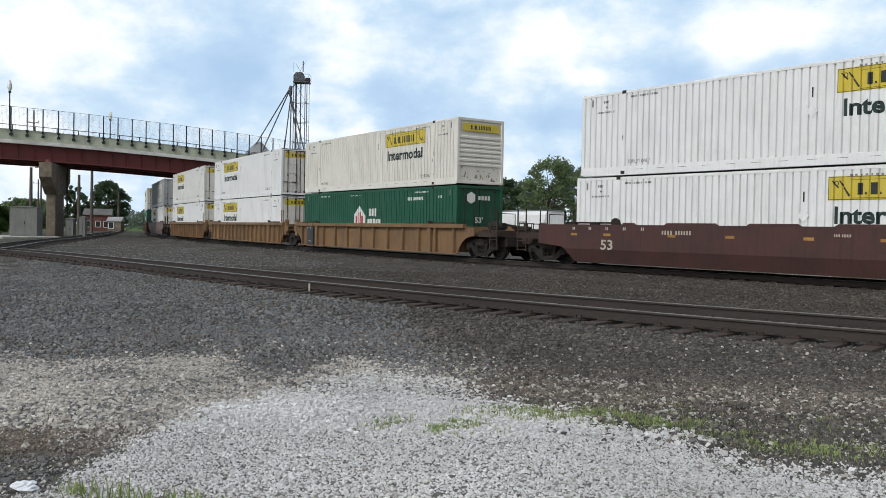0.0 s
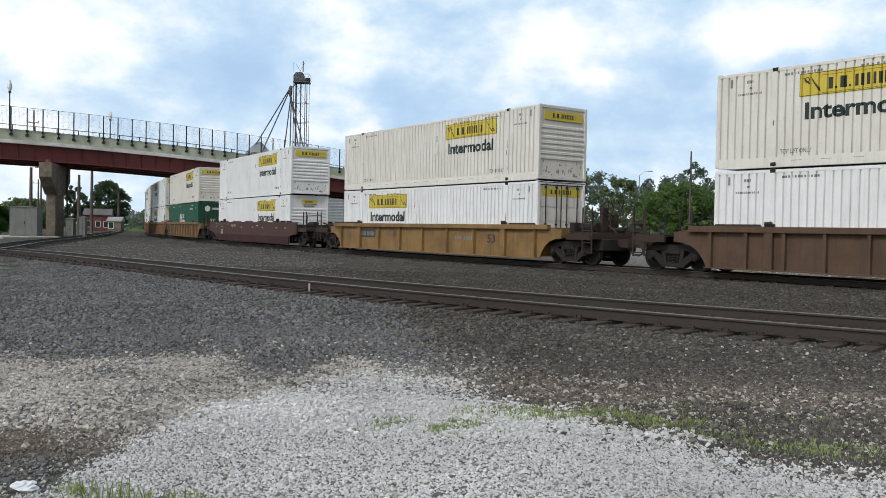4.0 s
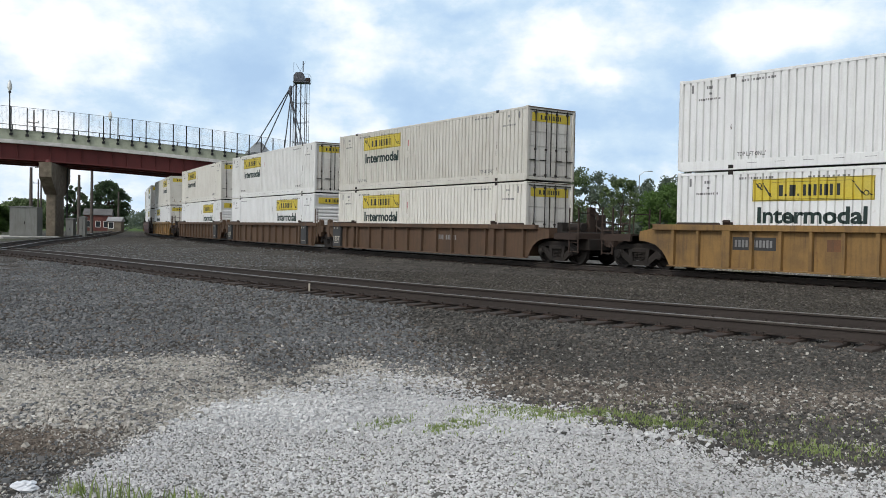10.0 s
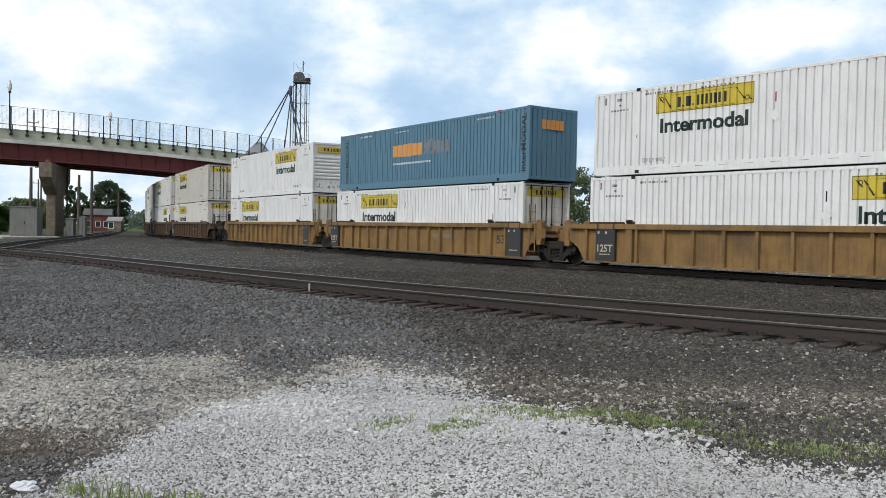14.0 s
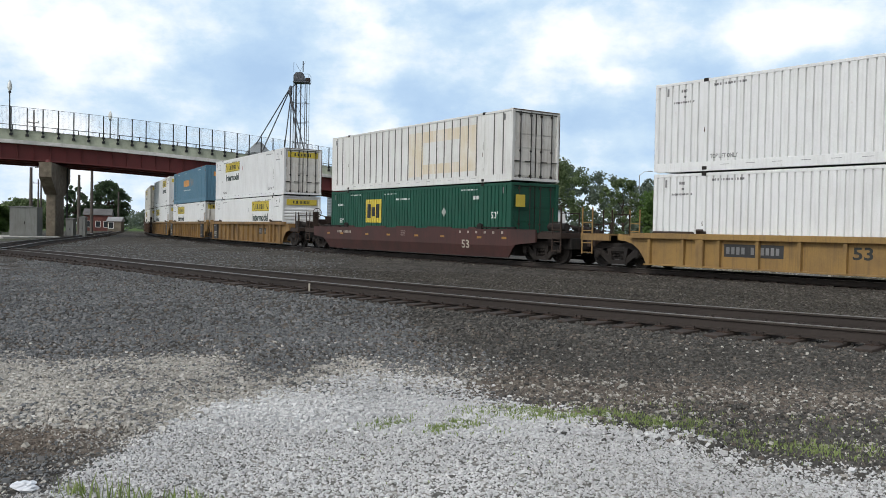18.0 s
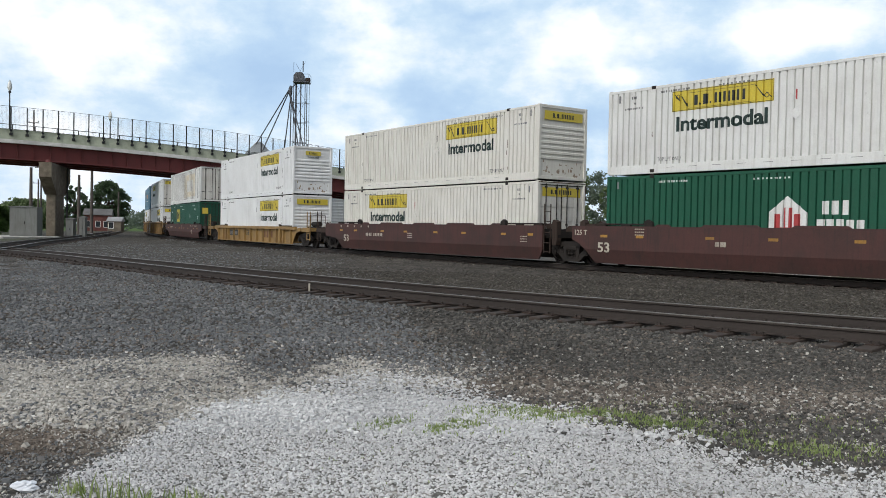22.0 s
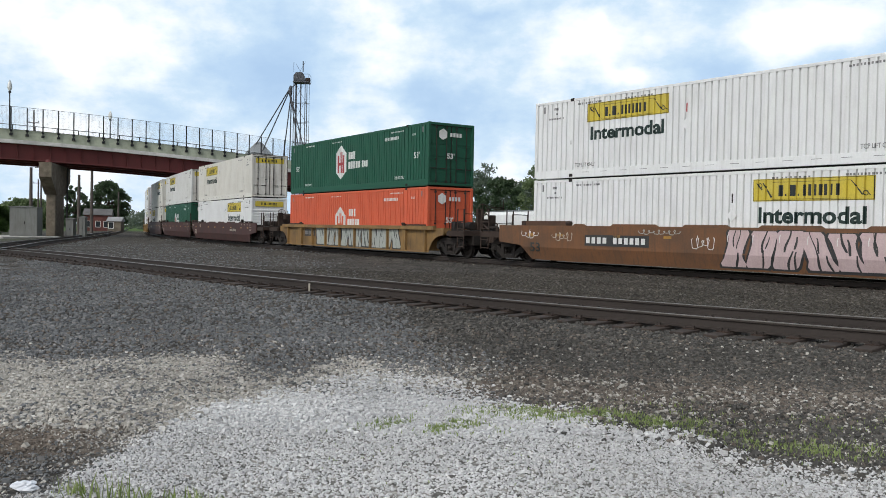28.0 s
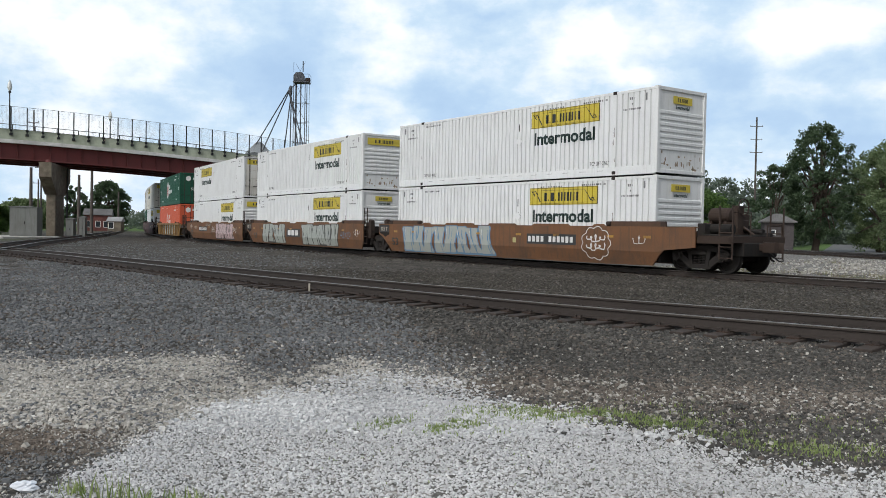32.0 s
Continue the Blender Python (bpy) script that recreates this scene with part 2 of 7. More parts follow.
M["ink_white"] = painted("white_lettering", (0.72, 0.72, 0.70), GRIME, 0.25, 0.2, 0.5)
M["ink_orange"] = painted("orange_lettering", (0.66, 0.30, 0.07), GRIME, 0.15, 0.1, 0.5)
M["ink_red"] = painted("red_lettering", (0.40, 0.045, 0.05), GRIME, 0.15, 0.1, 0.5)
M["door_white"] = painted("stained_white_door_paint", (0.68, 0.665, 0.62), (0.2, 0.13, 0.08), 0.28, 0.45, 0.55, spots=0.4, grain=0.94)
M["grubby"] = painted("greasy_black_steel", (0.014, 0.013, 0.012), (0.045, 0.03, 0.022), 0.6, 0.5, 0.95)
M["reflector"] = painted("amber_reflector", (0.40, 0.215, 0.04), (0.13, 0.08, 0.045), 0.8, 0.4, 0.45)
M["post_grey"] = painted("dull_grey_wall_post", (0.11, 0.108, 0.105), (0.10, 0.08, 0.06), 0.5, 0.4, 0.6)
M["rust_scuff"] = painted("faint_rust_scuffs", (0.36, 0.29, 0.22), (0.16, 0.10, 0.07), 0.7, 0.4, 0.8)
M["rust_lip"] = painted("dark_rusty_guide_steel", (0.10, 0.055, 0.034), (0.045, 0.03, 0.024), 0.8, 0.5, 0.85)
M["rust_spot"] = painted("rubbed_rust", (0.095, 0.06, 0.042), (0.05, 0.035, 0.028), 0.6, 0.4, 0.85)
M["beige_ghost"] = painted("beige_glue_stain", (0.63, 0.55, 0.41), (0.72, 0.71, 0.68), 0.9, 0.8, 0.65, grain=0.94)
M["silver"] = painted("silver_spray_paint", (0.36, 0.38, 0.345), (0.3, 0.3, 0.3), 0.4, 0.3, 0.5, 0.0)
M["pink_spray"] = painted("pale_pink_spray_paint", (0.55, 0.42, 0.42), (0.3, 0.22, 0.2), 0.4, 0.3, 0.55)
M["blue_spray"] = painted("blue_spray_paint", (0.12, 0.23, 0.36), (0.2, 0.2, 0.25), 0.3, 0.2, 0.55)
M["rubber"] = painted("dark_rubber", (0.02, 0.02, 0.02), (0.06, 0.05, 0.045), 0.4, 0.1, 0.8)

# bridge and buildings
M["girder_red"] = painted("oxide_red_girder_paint", (0.15, 0.037, 0.036), (0.075, 0.034, 0.03), 0.4, 0.35, 0.65)
M["parapet"] = grainy("pale_green_concrete", [(0.39, 0.425, 0.325), (0.45, 0.48, 0.375), (0.50, 0.52, 0.42)], 3.0, 0.85, 0.01)
M["ledge"] = grainy("light_concrete_ledge", [(0.56, 0.555, 0.52), (0.64, 0.63, 0.60), (0.70, 0.69, 0.67)], 3.0, 0.85, 0.01)
# tan concrete, its base darkened to carry the overpass deck's shade on the pier
M["pier"] = grainy("shade_toned_tan_concrete", [(0.125, 0.105, 0.08), (0.165, 0.14, 0.108), (0.21, 0.18, 0.14)], 2.0, 0.88, 0.012)
M["fence_black"] = painted("black_fence_paint", (0.02, 0.021, 0.023), (0.05, 0.05, 0.05), 0.3, 0.1, 0.5)
M["wire_grey"] = painted("dull_fence_wire", (0.20, 0.21, 0.22), (0.12, 0.12, 0.12), 0.3, 0.1, 0.6, 0.3)
M["lamp_glass"] = painted("frosted_lamp_glass", (0.75, 0.76, 0.74), GRIME, 0.1, 0.1, 0.3)
M["galv"] = painted("galvanised_steel", (0.33, 0.35, 0.36), (0.22, 0.22, 0.22), 0.4, 0.3, 0.5, 0.5)
M["tower_steel"] = painted("weathered_tower_steel", (0.085, 0.09, 0.105), (0.12, 0.12, 0.12), 0.4, 0.3, 0.6, 0.3)
M["pole_wood"] = painted("creosoted_pole_wood", (0.10, 0.085, 0.075), (0.05, 0.04, 0.035), 0.5, 0.5, 0.85)
M["cabinet"] = painted("silver_grey_cabinet_paint", (0.155, 0.16, 0.152), (0.085, 0.08, 0.068), 0.5, 0.5, 0.55)
M["brick"] = grainy("red_brick", [(0.10, 0.043, 0.038), (0.13, 0.055, 0.048), (0.16, 0.07, 0.06)], 6.0, 0.9, 0.01)
M["brick_grey"] = grainy("grey_brown_brick", [(0.06, 0.053, 0.053), (0.078, 0.069, 0.069), (0.10, 0.088, 0.087)], 6.0, 0.9, 0.01)
M["roof_grey"] = grainy("grey_roof_shingle", [(0.20, 0.20, 0.20), (0.27, 0.27, 0.27), (0.32, 0.32, 0.32)], 8.0, 0.9, 0.01)
M["roof_dark"] = grainy("weathered_dark_shingle", [(0.10, 0.098, 0.095), (0.135, 0.13, 0.127), (0.17, 0.165, 0.16)], 8.0, 0.9, 0.01)
M["window_dark"] = start("dark_window_glass", 0.15)[0]
M["window_dark"].node_tree.nodes["Principled BSDF"].inputs["Base Color"].default_value = (0.03, 0.035, 0.04, 1)

# ground
M["rail"] = painted("rusty_rail_steel", (0.048, 0.038, 0.033), (0.028, 0.024, 0.022), 0.5, 0.2, 0.65, 0.2)
M["rail_head"] = painted("worn_rail_head", (0.18, 0.165, 0.15), (0.11, 0.09, 0.075), 0.55, 0.0, 0.42, 0.5)
M["tie"] = painted("creosoted_tie_wood", (0.042, 0.034, 0.029), (0.085, 0.058, 0.044), 0.6, 0.3, 0.9, spots=0.3)
M["stone_light"] = by_island("pale_limestone_gravel", [(0.53, 0.525, 0.52), (0.60, 0.595, 0.59), (0.46, 0.455, 0.45), (0.56, 0.555, 0.55), (0.645, 0.64, 0.635), (0.54, 0.535, 0.53), (0.36, 0.355, 0.35)])
M["stone_dark"] = by_island("grey_slag_ballast", [(0.045, 0.043, 0.04), (0.10, 0.095, 0.087), (0.062, 0.059, 0.054), (0.122, 0.116, 0.105), (0.05, 0.047, 0.044), (0.085, 0.079, 0.071), (0.155, 0.147, 0.134)])
M["stone_oily"] = by_island("oil_stained_ballast", [(0.04, 0.036, 0.03), (0.075, 0.067, 0.056), (0.052, 0.046, 0.039), (0.09, 0.081, 0.068), (0.045, 0.04, 0.034), (0.065, 0.058, 0.049), (0.15, 0.137, 0.118)])
M["stone_grey"] = by_island("blue_grey_ballast", [(0.118, 0.122, 0.128), (0.175, 0.178, 0.183), (0.136, 0.139, 0.143), (0.205, 0.204, 0.202), (0.125, 0.13, 0.137), (0.157, 0.155, 0.151), (0.255, 0.25, 0.243)])
M["stone_tan"] = by_island("dusty_tan_gravel", [(0.28, 0.258, 0.225), (0.40, 0.378, 0.335), (0.47, 0.448, 0.405), (0.32, 0.297, 0.262), (0.56, 0.54, 0.50), (0.20, 0.18, 0.152)])
M["stone_brown"] = by_island("brown_stained_ballast", [(0.12, 0.099, 0.082), (0.155, 0.131, 0.11), (0.18, 0.154, 0.13), (0.135, 0.112, 0.093), (0.235, 0.21, 0.18)])
M["grass"] = by_island("grass_blades", [(0.17, 0.235, 0.06), (0.25, 0.32, 0.10), (0.33, 0.375, 0.16), (0.20, 0.27, 0.075)], 0.6, 0.3, 8.0, 0.3)
M["dry_grass"] = by_island("dry_grass_blades", [(0.20, 0.19, 0.11), (0.28, 0.25, 0.15), (0.16, 0.19, 0.09), (0.33, 0.30, 0.20)], 0.7, 0.2, 8.0, 0.3)
M["leaf_dark"] = by_island("dark_foliage", [(0.056, 0.092, 0.05), (0.085, 0.128, 0.066), (0.12, 0.165, 0.092), (0.07, 0.108, 0.055)], 0.6, 0.25, 2.0, 0.45)
M["leaf_bright"] = by_island("fresh_green_foliage", [(0.085, 0.145, 0.04), (0.12, 0.20, 0.055), (0.15, 0.23, 0.075), (0.10, 0.17, 0.045)], 0.6, 0.25, 2.0, 0.45)
M["leaf_olive"] = by_island("olive_foliage", [(0.115, 0.16, 0.07), (0.16, 0.21, 0.095), (0.21, 0.26, 0.135), (0.13, 0.18, 0.075)], 0.6, 0.25, 2.0, 0.45)
# distance haze is put into these leaf colours: paler and bluer than the near trees
M["leaf_far"] = by_island("haze_paled_foliage", [(0.12, 0.155, 0.115), (0.155, 0.19, 0.145), (0.19, 0.225, 0.175), (0.135, 0.17, 0.125)], 0.7, 0.15, 2.0, 0.4)
M["bark"] = painted("grey_brown_bark", (0.085, 0.065, 0.05), (0.04, 0.03, 0.025), 0.6, 0.6, 0.9)


def ground_material():
    """Ballast, dirt and pale gravel in the zones that the ground sheet carries as an attribute."""
    ma, nt, bs = start("railway_ground", 0.95)
    bs.inputs["Specular IOR Level"].default_value = 0.1
    at = nt.nodes.new("ShaderNodeAttribute")
    at.attribute_name = "zone"
    sep = nt.nodes.new("ShaderNodeSeparateColor")
    nt.links.new(at.outputs["Color"], sep.inputs[0])
    v = coords(nt, shuffle=False)
    n1 = noise_tex(nt, v, 14.0, 6, 0.75)
    vor = nt.nodes.new("ShaderNodeTexVoronoi")
    vor.inputs["Scale"].default_value = 13.0
    nt.links.new(v, vor.inputs["Vector"])
    # ballast tones set deep: shade in the gaps between stones is put into them
    dark = ramp(nt, [(0.3, (0.024, 0.023, 0.021)), (0.5, (0.062, 0.059, 0.054)), (0.72, (0.15, 0.143, 0.13))])
    brown = ramp(nt, [(0.3, (0.07, 0.055, 0.043)), (0.52, (0.125, 0.10, 0.08)), (0.75, (0.21, 0.175, 0.145))])
    pale = ramp(nt, [(0.3, (0.12, 0.113, 0.102)), (0.5, (0.21, 0.20, 0.183)), (0.72, (0.36, 0.345, 0.32))])
    green = ramp(nt, [(0.3, (0.05, 0.085, 0.025)), (0.5, (0.085, 0.14, 0.04)), (0.72, (0.14, 0.19, 0.07))])
    for r in (dark, brown, pale, green):
        nt.links.new(n1, r.inputs[0])
    cell = ramp(nt, [(0.2, (0.55, 0.55, 0.55)), (0.8, (1.35, 1.35, 1.35))])
    nt.links.new(vor.outputs["Color"], cell.inputs[0])
    n2 = noise_tex(nt, v, 1.3, 5, 0.65)
    patch = ramp(nt, [(0.32, (0.6, 0.6, 0.6)), (0.68, (1.35, 1.33, 1.3))])
    nt.links.new(n2, patch.inputs[0])
    c = mixed(nt, sep.outputs[1], dark.outputs[0], brown.outputs[0])
    c = mixed(nt, 1.0, c, patch.outputs[0], "MULTIPLY")
    c = mixed(nt, sep.outputs[0], c, pale.outputs[0])
    c = mixed(nt, 1.0, c, cell.outputs[0], "MULTIPLY")
    c = mixed(nt, sep.outputs[2], c, green.outputs[0])
    nt.links.new(c, bs.inputs["Base Color"])
    nt.links.new(bump(nt, vor.outputs["Distance"], 0.6, 0.03), bs.inputs["Normal"])
    return ma


M["ground"] = ground_material()


def cloud_material():
    """A bright, broken summer sky: blue gaps, grey-blue bellies and white heaps. The backdrop's x is degrees of bearing, its z degrees of height, both over 10."""
    ma = bpy.data.materials.new("cloudy_sky")
    ma.use_nodes = True
    nt = ma.node_tree
    nt.nodes.clear()
    out = nt.nodes.new("ShaderNodeOutputMaterial")
    em = nt.nodes.new("ShaderNodeEmission")
    em.inputs[1].default_value = 1.0
    uv = nt.nodes.new("ShaderNodeAttribute")
    uv.attribute_name = "bearing"
    v = uv.outputs["Vector"]

    def blob(cx, cz, rx, rz, val):
        mp = nt.nodes.new("ShaderNodeMapping")
        mp.vector_type = "TEXTURE"
        mp.inputs["Location"].default_value = (cx, 0, cz)
        mp.inputs["Scale"].default_value = (rx, 1, rz)
        nt.links.new(warp, mp.inputs[0])
        gr = nt.nodes.new("ShaderNodeTexGradient")
        gr.gradient_type = "QUADRATIC_SPHERE"
        nt.links.new(mp.outputs[0], gr.inputs[0])
        mu = nt.nodes.new("ShaderNodeMath")
        mu.operation = "MULTIPLY_ADD"
        mu.inputs[1].default_value = val
        nt.links.new(gr.outputs["Fac"], mu.inputs[0])
        return mu

    wn_ = nt.nodes.new("ShaderNodeTexNoise")
    wn_.inputs["Scale"].default_value, wn_.inputs["Detail"].default_value = 2.2, 5.0
    nt.links.new(v, wn_.inputs["Vector"])
    sub = nt.nodes.new("ShaderNodeVectorMath")
    sub.operation = "SUBTRACT"
    sub.inputs[1].default_value = (0.5, 0.5, 0.5)
    nt.links.new(wn_.outputs["Color"], sub.inputs[0])
    sc = nt.nodes.new("ShaderNodeVectorMath")
    sc.operation = "MULTIPLY_ADD"
    sc.inputs[1].default_value = (0.55, 0.0, 0.35)
    nt.links.new(sub.outputs[0], sc.inputs[0])
    nt.links.new(v, sc.inputs[2])
    warp = sc.outputs[0]
    mp = nt.nodes.new("ShaderNodeMapping")
    mp.inputs["Scale"].default_value = (1.0, 1.0, 1.9)
    nt.links.new(v, mp.inputs[0])
    n1 = noise_tex(nt, mp.outputs[0], 1.1, 6, 0.55)
    mp2 = nt.nodes.new("ShaderNodeMapping")
    mp2.inputs["Scale"].default_value = (1.0, 1.0, 1.6)
    nt.links.new(v, mp2.inputs[0])
    n3 = noise_tex(nt, mp2.outputs[0], 3.8, 7, 0.6)
    curl = nt.nodes.new("ShaderNodeMath")
    curl.operation = "MULTIPLY_ADD"
    curl.inputs[1].default_value = 0.36
    nt.links.new(n3, curl.inputs[0])
    less = nt.nodes.new("ShaderNodeMath")
    less.operation = "SUBTRACT"
    less.inputs[1].default_value = 0.17
    nt.links.new(n1, less.inputs[0])
    nt.links.new(less.outputs[0], curl.inputs[2])
    total = curl.outputs[0]
    for spec in CLOUDS:
        mu = blob(*spec)
        nt.links.new(total, mu.inputs[2])
        total = mu.outputs[0]
    r = ramp(nt, [(0.18, (0.48, 0.65, 0.88)), (0.36, (0.55, 0.72, 0.93)), (0.50, (0.68, 0.83, 0.98)), (0.60, (0.88, 0.96, 1.05)), (0.74, (1.15, 1.15, 1.15))])
    nt.links.new(total, r.inputs[0])
    nt.links.new(r.outputs[0], em.inputs[0])
    nt.links.new(em.outputs[0], out.inputs[0])
    return ma


# bearing/10, height/10, width, height, lift
CLOUDS = [(-2.35, 1.1, 0.8, 0.85, 0.42), (-2.55, 0.5, 0.55, 0.3, 0.22), (-1.25, 0.98, 0.72, 0.46, -0.36), (-0.55, 1.32, 0.5, 0.42, 0.36), (-0.45, 0.85, 0.3, 0.2, 0.12),
          (0.12, 1.4, 0.5, 0.14, -0.24), (-0.15, 0.88, 0.65, 0.17, -0.26), (-0.35, 0.66, 0.75, 0.13, 0.26), (0.85, 1.28, 0.34, 0.26, 0.40), (1.05, 1.02, 0.38, 0.2, 0.34),
          (0.75, 0.66, 0.55, 0.24, -0.2), (1.62, 1.0, 0.42, 0.36, -0.2), (2.15, 1.25, 0.55, 0.28, 0.45), (2.4, 0.62, 0.6, 0.2, -0.1), (0.4, 0.34, 0.6, 0.22, 0.2), (1.55, 1.5, 0.4, 0.14, 0.1)]
M["sky"] = cloud_material()

# ---- the lines of the place ----
DS = 0.5
TS = np.arange(-520.0, 620.0, DS)


def train_line():
    """The main track: straight, then a long bend away to the right."""
    c = np.clip(TS, -30, 85)
    k = -(0.00345073 + 5.048e-06 * c + -2.8374e-07 * c * c) * (TS > -32)
    h = np.cumsum(k) * DS
    i0 = int(round(520 / DS))
    h = h - h[i0] + 2.22455
    x, y = np.cumsum(np.cos(h)) * DS, np.cumsum(np.sin(h)) * DS
    return x - x[i0] + 8.2727, y - y[i0] + 29.9949, h


TX, TY, TH = train_line()


def on_train(s, off=0.0, z=0.0):
    x, y, h = np.interp(s, TS, TX), np.interp(s, TS, TY), np.interp(s, TS, TH)
    return Vector((x - math.sin(h) * off, y + math.cos(h) * off, z))


NE, NN = np.array([-0.72537437, 0.68835458]), np.array([-0.68835458, -0.72537437])


def on_near(u, off=0.0, z=0.0):
    """The near track: its near rail is at off = 0.7525, its far rail at -0.7525."""
    uc = min(max(u, 2.0), 42.0)
    c = (1.46769733e-4, -1.13044839e-2, 0.183000295, -12.710894)
    v = ((c[0] * uc + c[1]) * uc + c[2]) * uc + c[3]
    sl = (3 * c[0] * uc + 2 * c[1]) * uc + c[2]
    v += sl * (u - uc)
    w = v - (0.7525 - off) * math.sqrt(1 + sl * sl)
    p = NE * u + NN * w
    return Vector((p[0], p[1], z))


def near_cant(u):
    """Height of the far rail over the near one."""
    return min(max(0.05 * (1 - u / 19.5), -0.03), 0.05)


THIRD = [(-14.0, 18.0), (-18.5, 31.0), (-21.9, 42.0), (-25.9, 53.5), (-28.8, 63.0), (-33.5, 79.0), (-43.0, 108.0), (-56.0, 147.0), (-85.0, 230.0)]


def on_third(u, off=0.0, z=0.0):
    n = len(THIRD) - 1
    i = min(max(int(u), 0), n - 1)
    t = u - i
    p = [Vector(THIRD[min(max(j, 0), n)]) for j in (i - 1, i, i + 1, i + 2)]
    def at(t):
        return 0.5 * (2 * p[1] + (p[2] - p[0]) * t + (2 * p[0] - 5 * p[1] + 4 * p[2] - p[3]) * t * t + (3 * p[1] - p[0] - 3 * p[2] + p[3]) * t ** 3)
    q, d = at(t), (at(t + 0.01) - at(t - 0.01)).normalized()
    return Vector((q.x - d.y * off, q.y + d.x * off, z))


NEAR_PTS = np.array([tuple(on_near(u)[:2]) for u in np.arange(-60, 60, 1.0)])
TRAIN_PTS = np.stack([TX, TY], 1)[::5]
THIRD_PTS = np.array([tuple(on_third(u)[:2]) for u in np.arange(0, 8, 0.05)])


def ground_height(x, y):
    """Height of the ground sheet (arrays)."""
    x, y = np.asarray(x, float), np.asarray(y, float)
    base = np.full(x.shape, -0.37)
    base = base + 0.025 * np.sin(x * 1.3 + 0.7 * y) * np.sin(y * 0.9 - 0.4 * x) * np.exp(-(x * x + y * y) / 900)
    for pts, top in ((NEAR_PTS, -0.25), (TRAIN_PTS, -0.22), (THIRD_PTS, -0.24)):
        d = np.full(x.shape, 1e9)
        for p in (pts[np.hypot(pts[:, 0], pts[:, 1]) < 260]):
            np.minimum(d, (x - p[0]) ** 2 + (y - p[1]) ** 2, out=d)
        d = np.sqrt(d)
        k = np.clip((3.4 - d) / 1.7, 0, 1)
        k = k * k * (3 - 2 * k)
        base = np.maximum(base, -0.37 + (top + 0.37) * k)
    return base


def value_noise(x, y, seed):
    """Smooth random field in 0..1 (arrays)."""
    rs = np.random.RandomState(seed)
    tab = rs.rand(64, 64)
    xi, yi = np.floor(x).astype(int), np.floor(y).astype(int)
    fx, fy = x - xi, y - yi
    fx, fy = fx * fx * (3 - 2 * fx), fy * fy * (3 - 2 * fy)
    a, b = tab[xi % 64, yi % 64], tab[(xi + 1) % 64, yi % 64]
    c, d = tab[xi % 64, (yi + 1) % 64], tab[(xi + 1) % 64, (yi + 1) % 64]
    return (a * (1 - fx) + b * fx) * (1 - fy) + (c * (1 - fx) + d * fx) * fy


def zones(x, y):
    """Shares of pale gravel, brown dirt and grass on the ground (arrays)."""
    x, y = np.asarray(x, float), np.asarray(y, float)
    w = (value_noise(x * 1.1 + 9, y * 1.1, 1) - 0.5) * 1.1 + (value_noise(x * 3.7, y * 3.7, 2) - 0.5) * 0.5
    # the pale patch: a tongue of new gravel before the camera
    edge = np.interp(x, [-3.0, -2.4, -2.2, -1.9, -1.3, -0.4, 0.4, 1.1, 2.1, 2.5, 3.2, 5.0], [3.0, 5.2, 6.6, 8.0, 9.0, 9.3, 8.7, 8.0, 7.05, 6.4, 6.0, 5.0])
    pale = np.clip((edge - y + w * 1.2) / 1.25, 0, 1)
    # older, thin pale gravel further to the side
    thin = np.clip(1.25 - np.hypot((x + 3.4) / 3.4, (y - 8.1) / 2.0) + w * 1.25, 0, 1) * 0.92
    thin = np.maximum(thin, 0.015 * (y < 12) + 0.2 * np.clip(1.4 - np.abs(y - edge) / 1.3, 0, 1) * (w + 0.6))
    # the open yard beyond the main track
    d = (x - 16.5) * 0.62 + (y - 27.0) * 0.78
    lot = np.clip((d - 5.5 + w * 5) / 4.0, 0, 1) * np.clip((70 - d) / 8, 0, 1) * np.clip((x - 4) / 10, 0, 1)
    pale = np.maximum(pale, lot * 0.85)
    # trodden brown strip before the shoulder of the near track, dirt at the side, a dusty streak further off
    brown = np.clip(1.0 - np.abs(y - 8.75 + 0.12 * x + w * 0.5) / 1.75, 0, 1) * np.clip((x + 0.9) / 1.5, 0, 1) * 0.85
    brown = np.maximum(brown, np.clip(1.05 - np.hypot((x + 3.15) / 1.0, (y - 6.0) / 0.95) + w * 0.8, 0, 1) * 1.3)
    brown = np.maximum(brown, np.clip(1.1 - np.hypot((x + 0.7) / 1.7, (y - 13.0) / 0.75) + w * 0.6, 0, 1) * 0.5)
    brown = np.maximum(brown, np.clip((value_noise(x * 0.45 + 3, y * 0.45, 5) - 0.5) * 1.2, 0, 1) * np.clip((9.5 - y) / 2, 0, 1))
    thin = thin * np.clip(1.35 - brown, 0.12, 1)
    thin = np.maximum(thin, np.clip(1.0 - np.abs(y - 8.5 + 0.15 * x + w * 0.6) / 1.1, 0, 1) * np.clip((x - 0.2) / 1.2, 0, 1) * 0.14)
    brown = np.clip(np.maximum(brown, 0.14), 0, 1)
    far = np.clip((np.hypot(x, y) - np.where(x < 0, 185, 105)) / 15, 0, 1)
    side = np.clip((d - 78) / 8, 0, 1)
    left = np.clip((-0.545 * y - x + 1.5) / 4, 0, 1) * np.clip((y - 60) / 10, 0, 1)
    grass = np.clip(np.maximum(np.maximum(far, side), left), 0, 1)
    return pale, brown, grass, np.clip(thin, 0, 1)


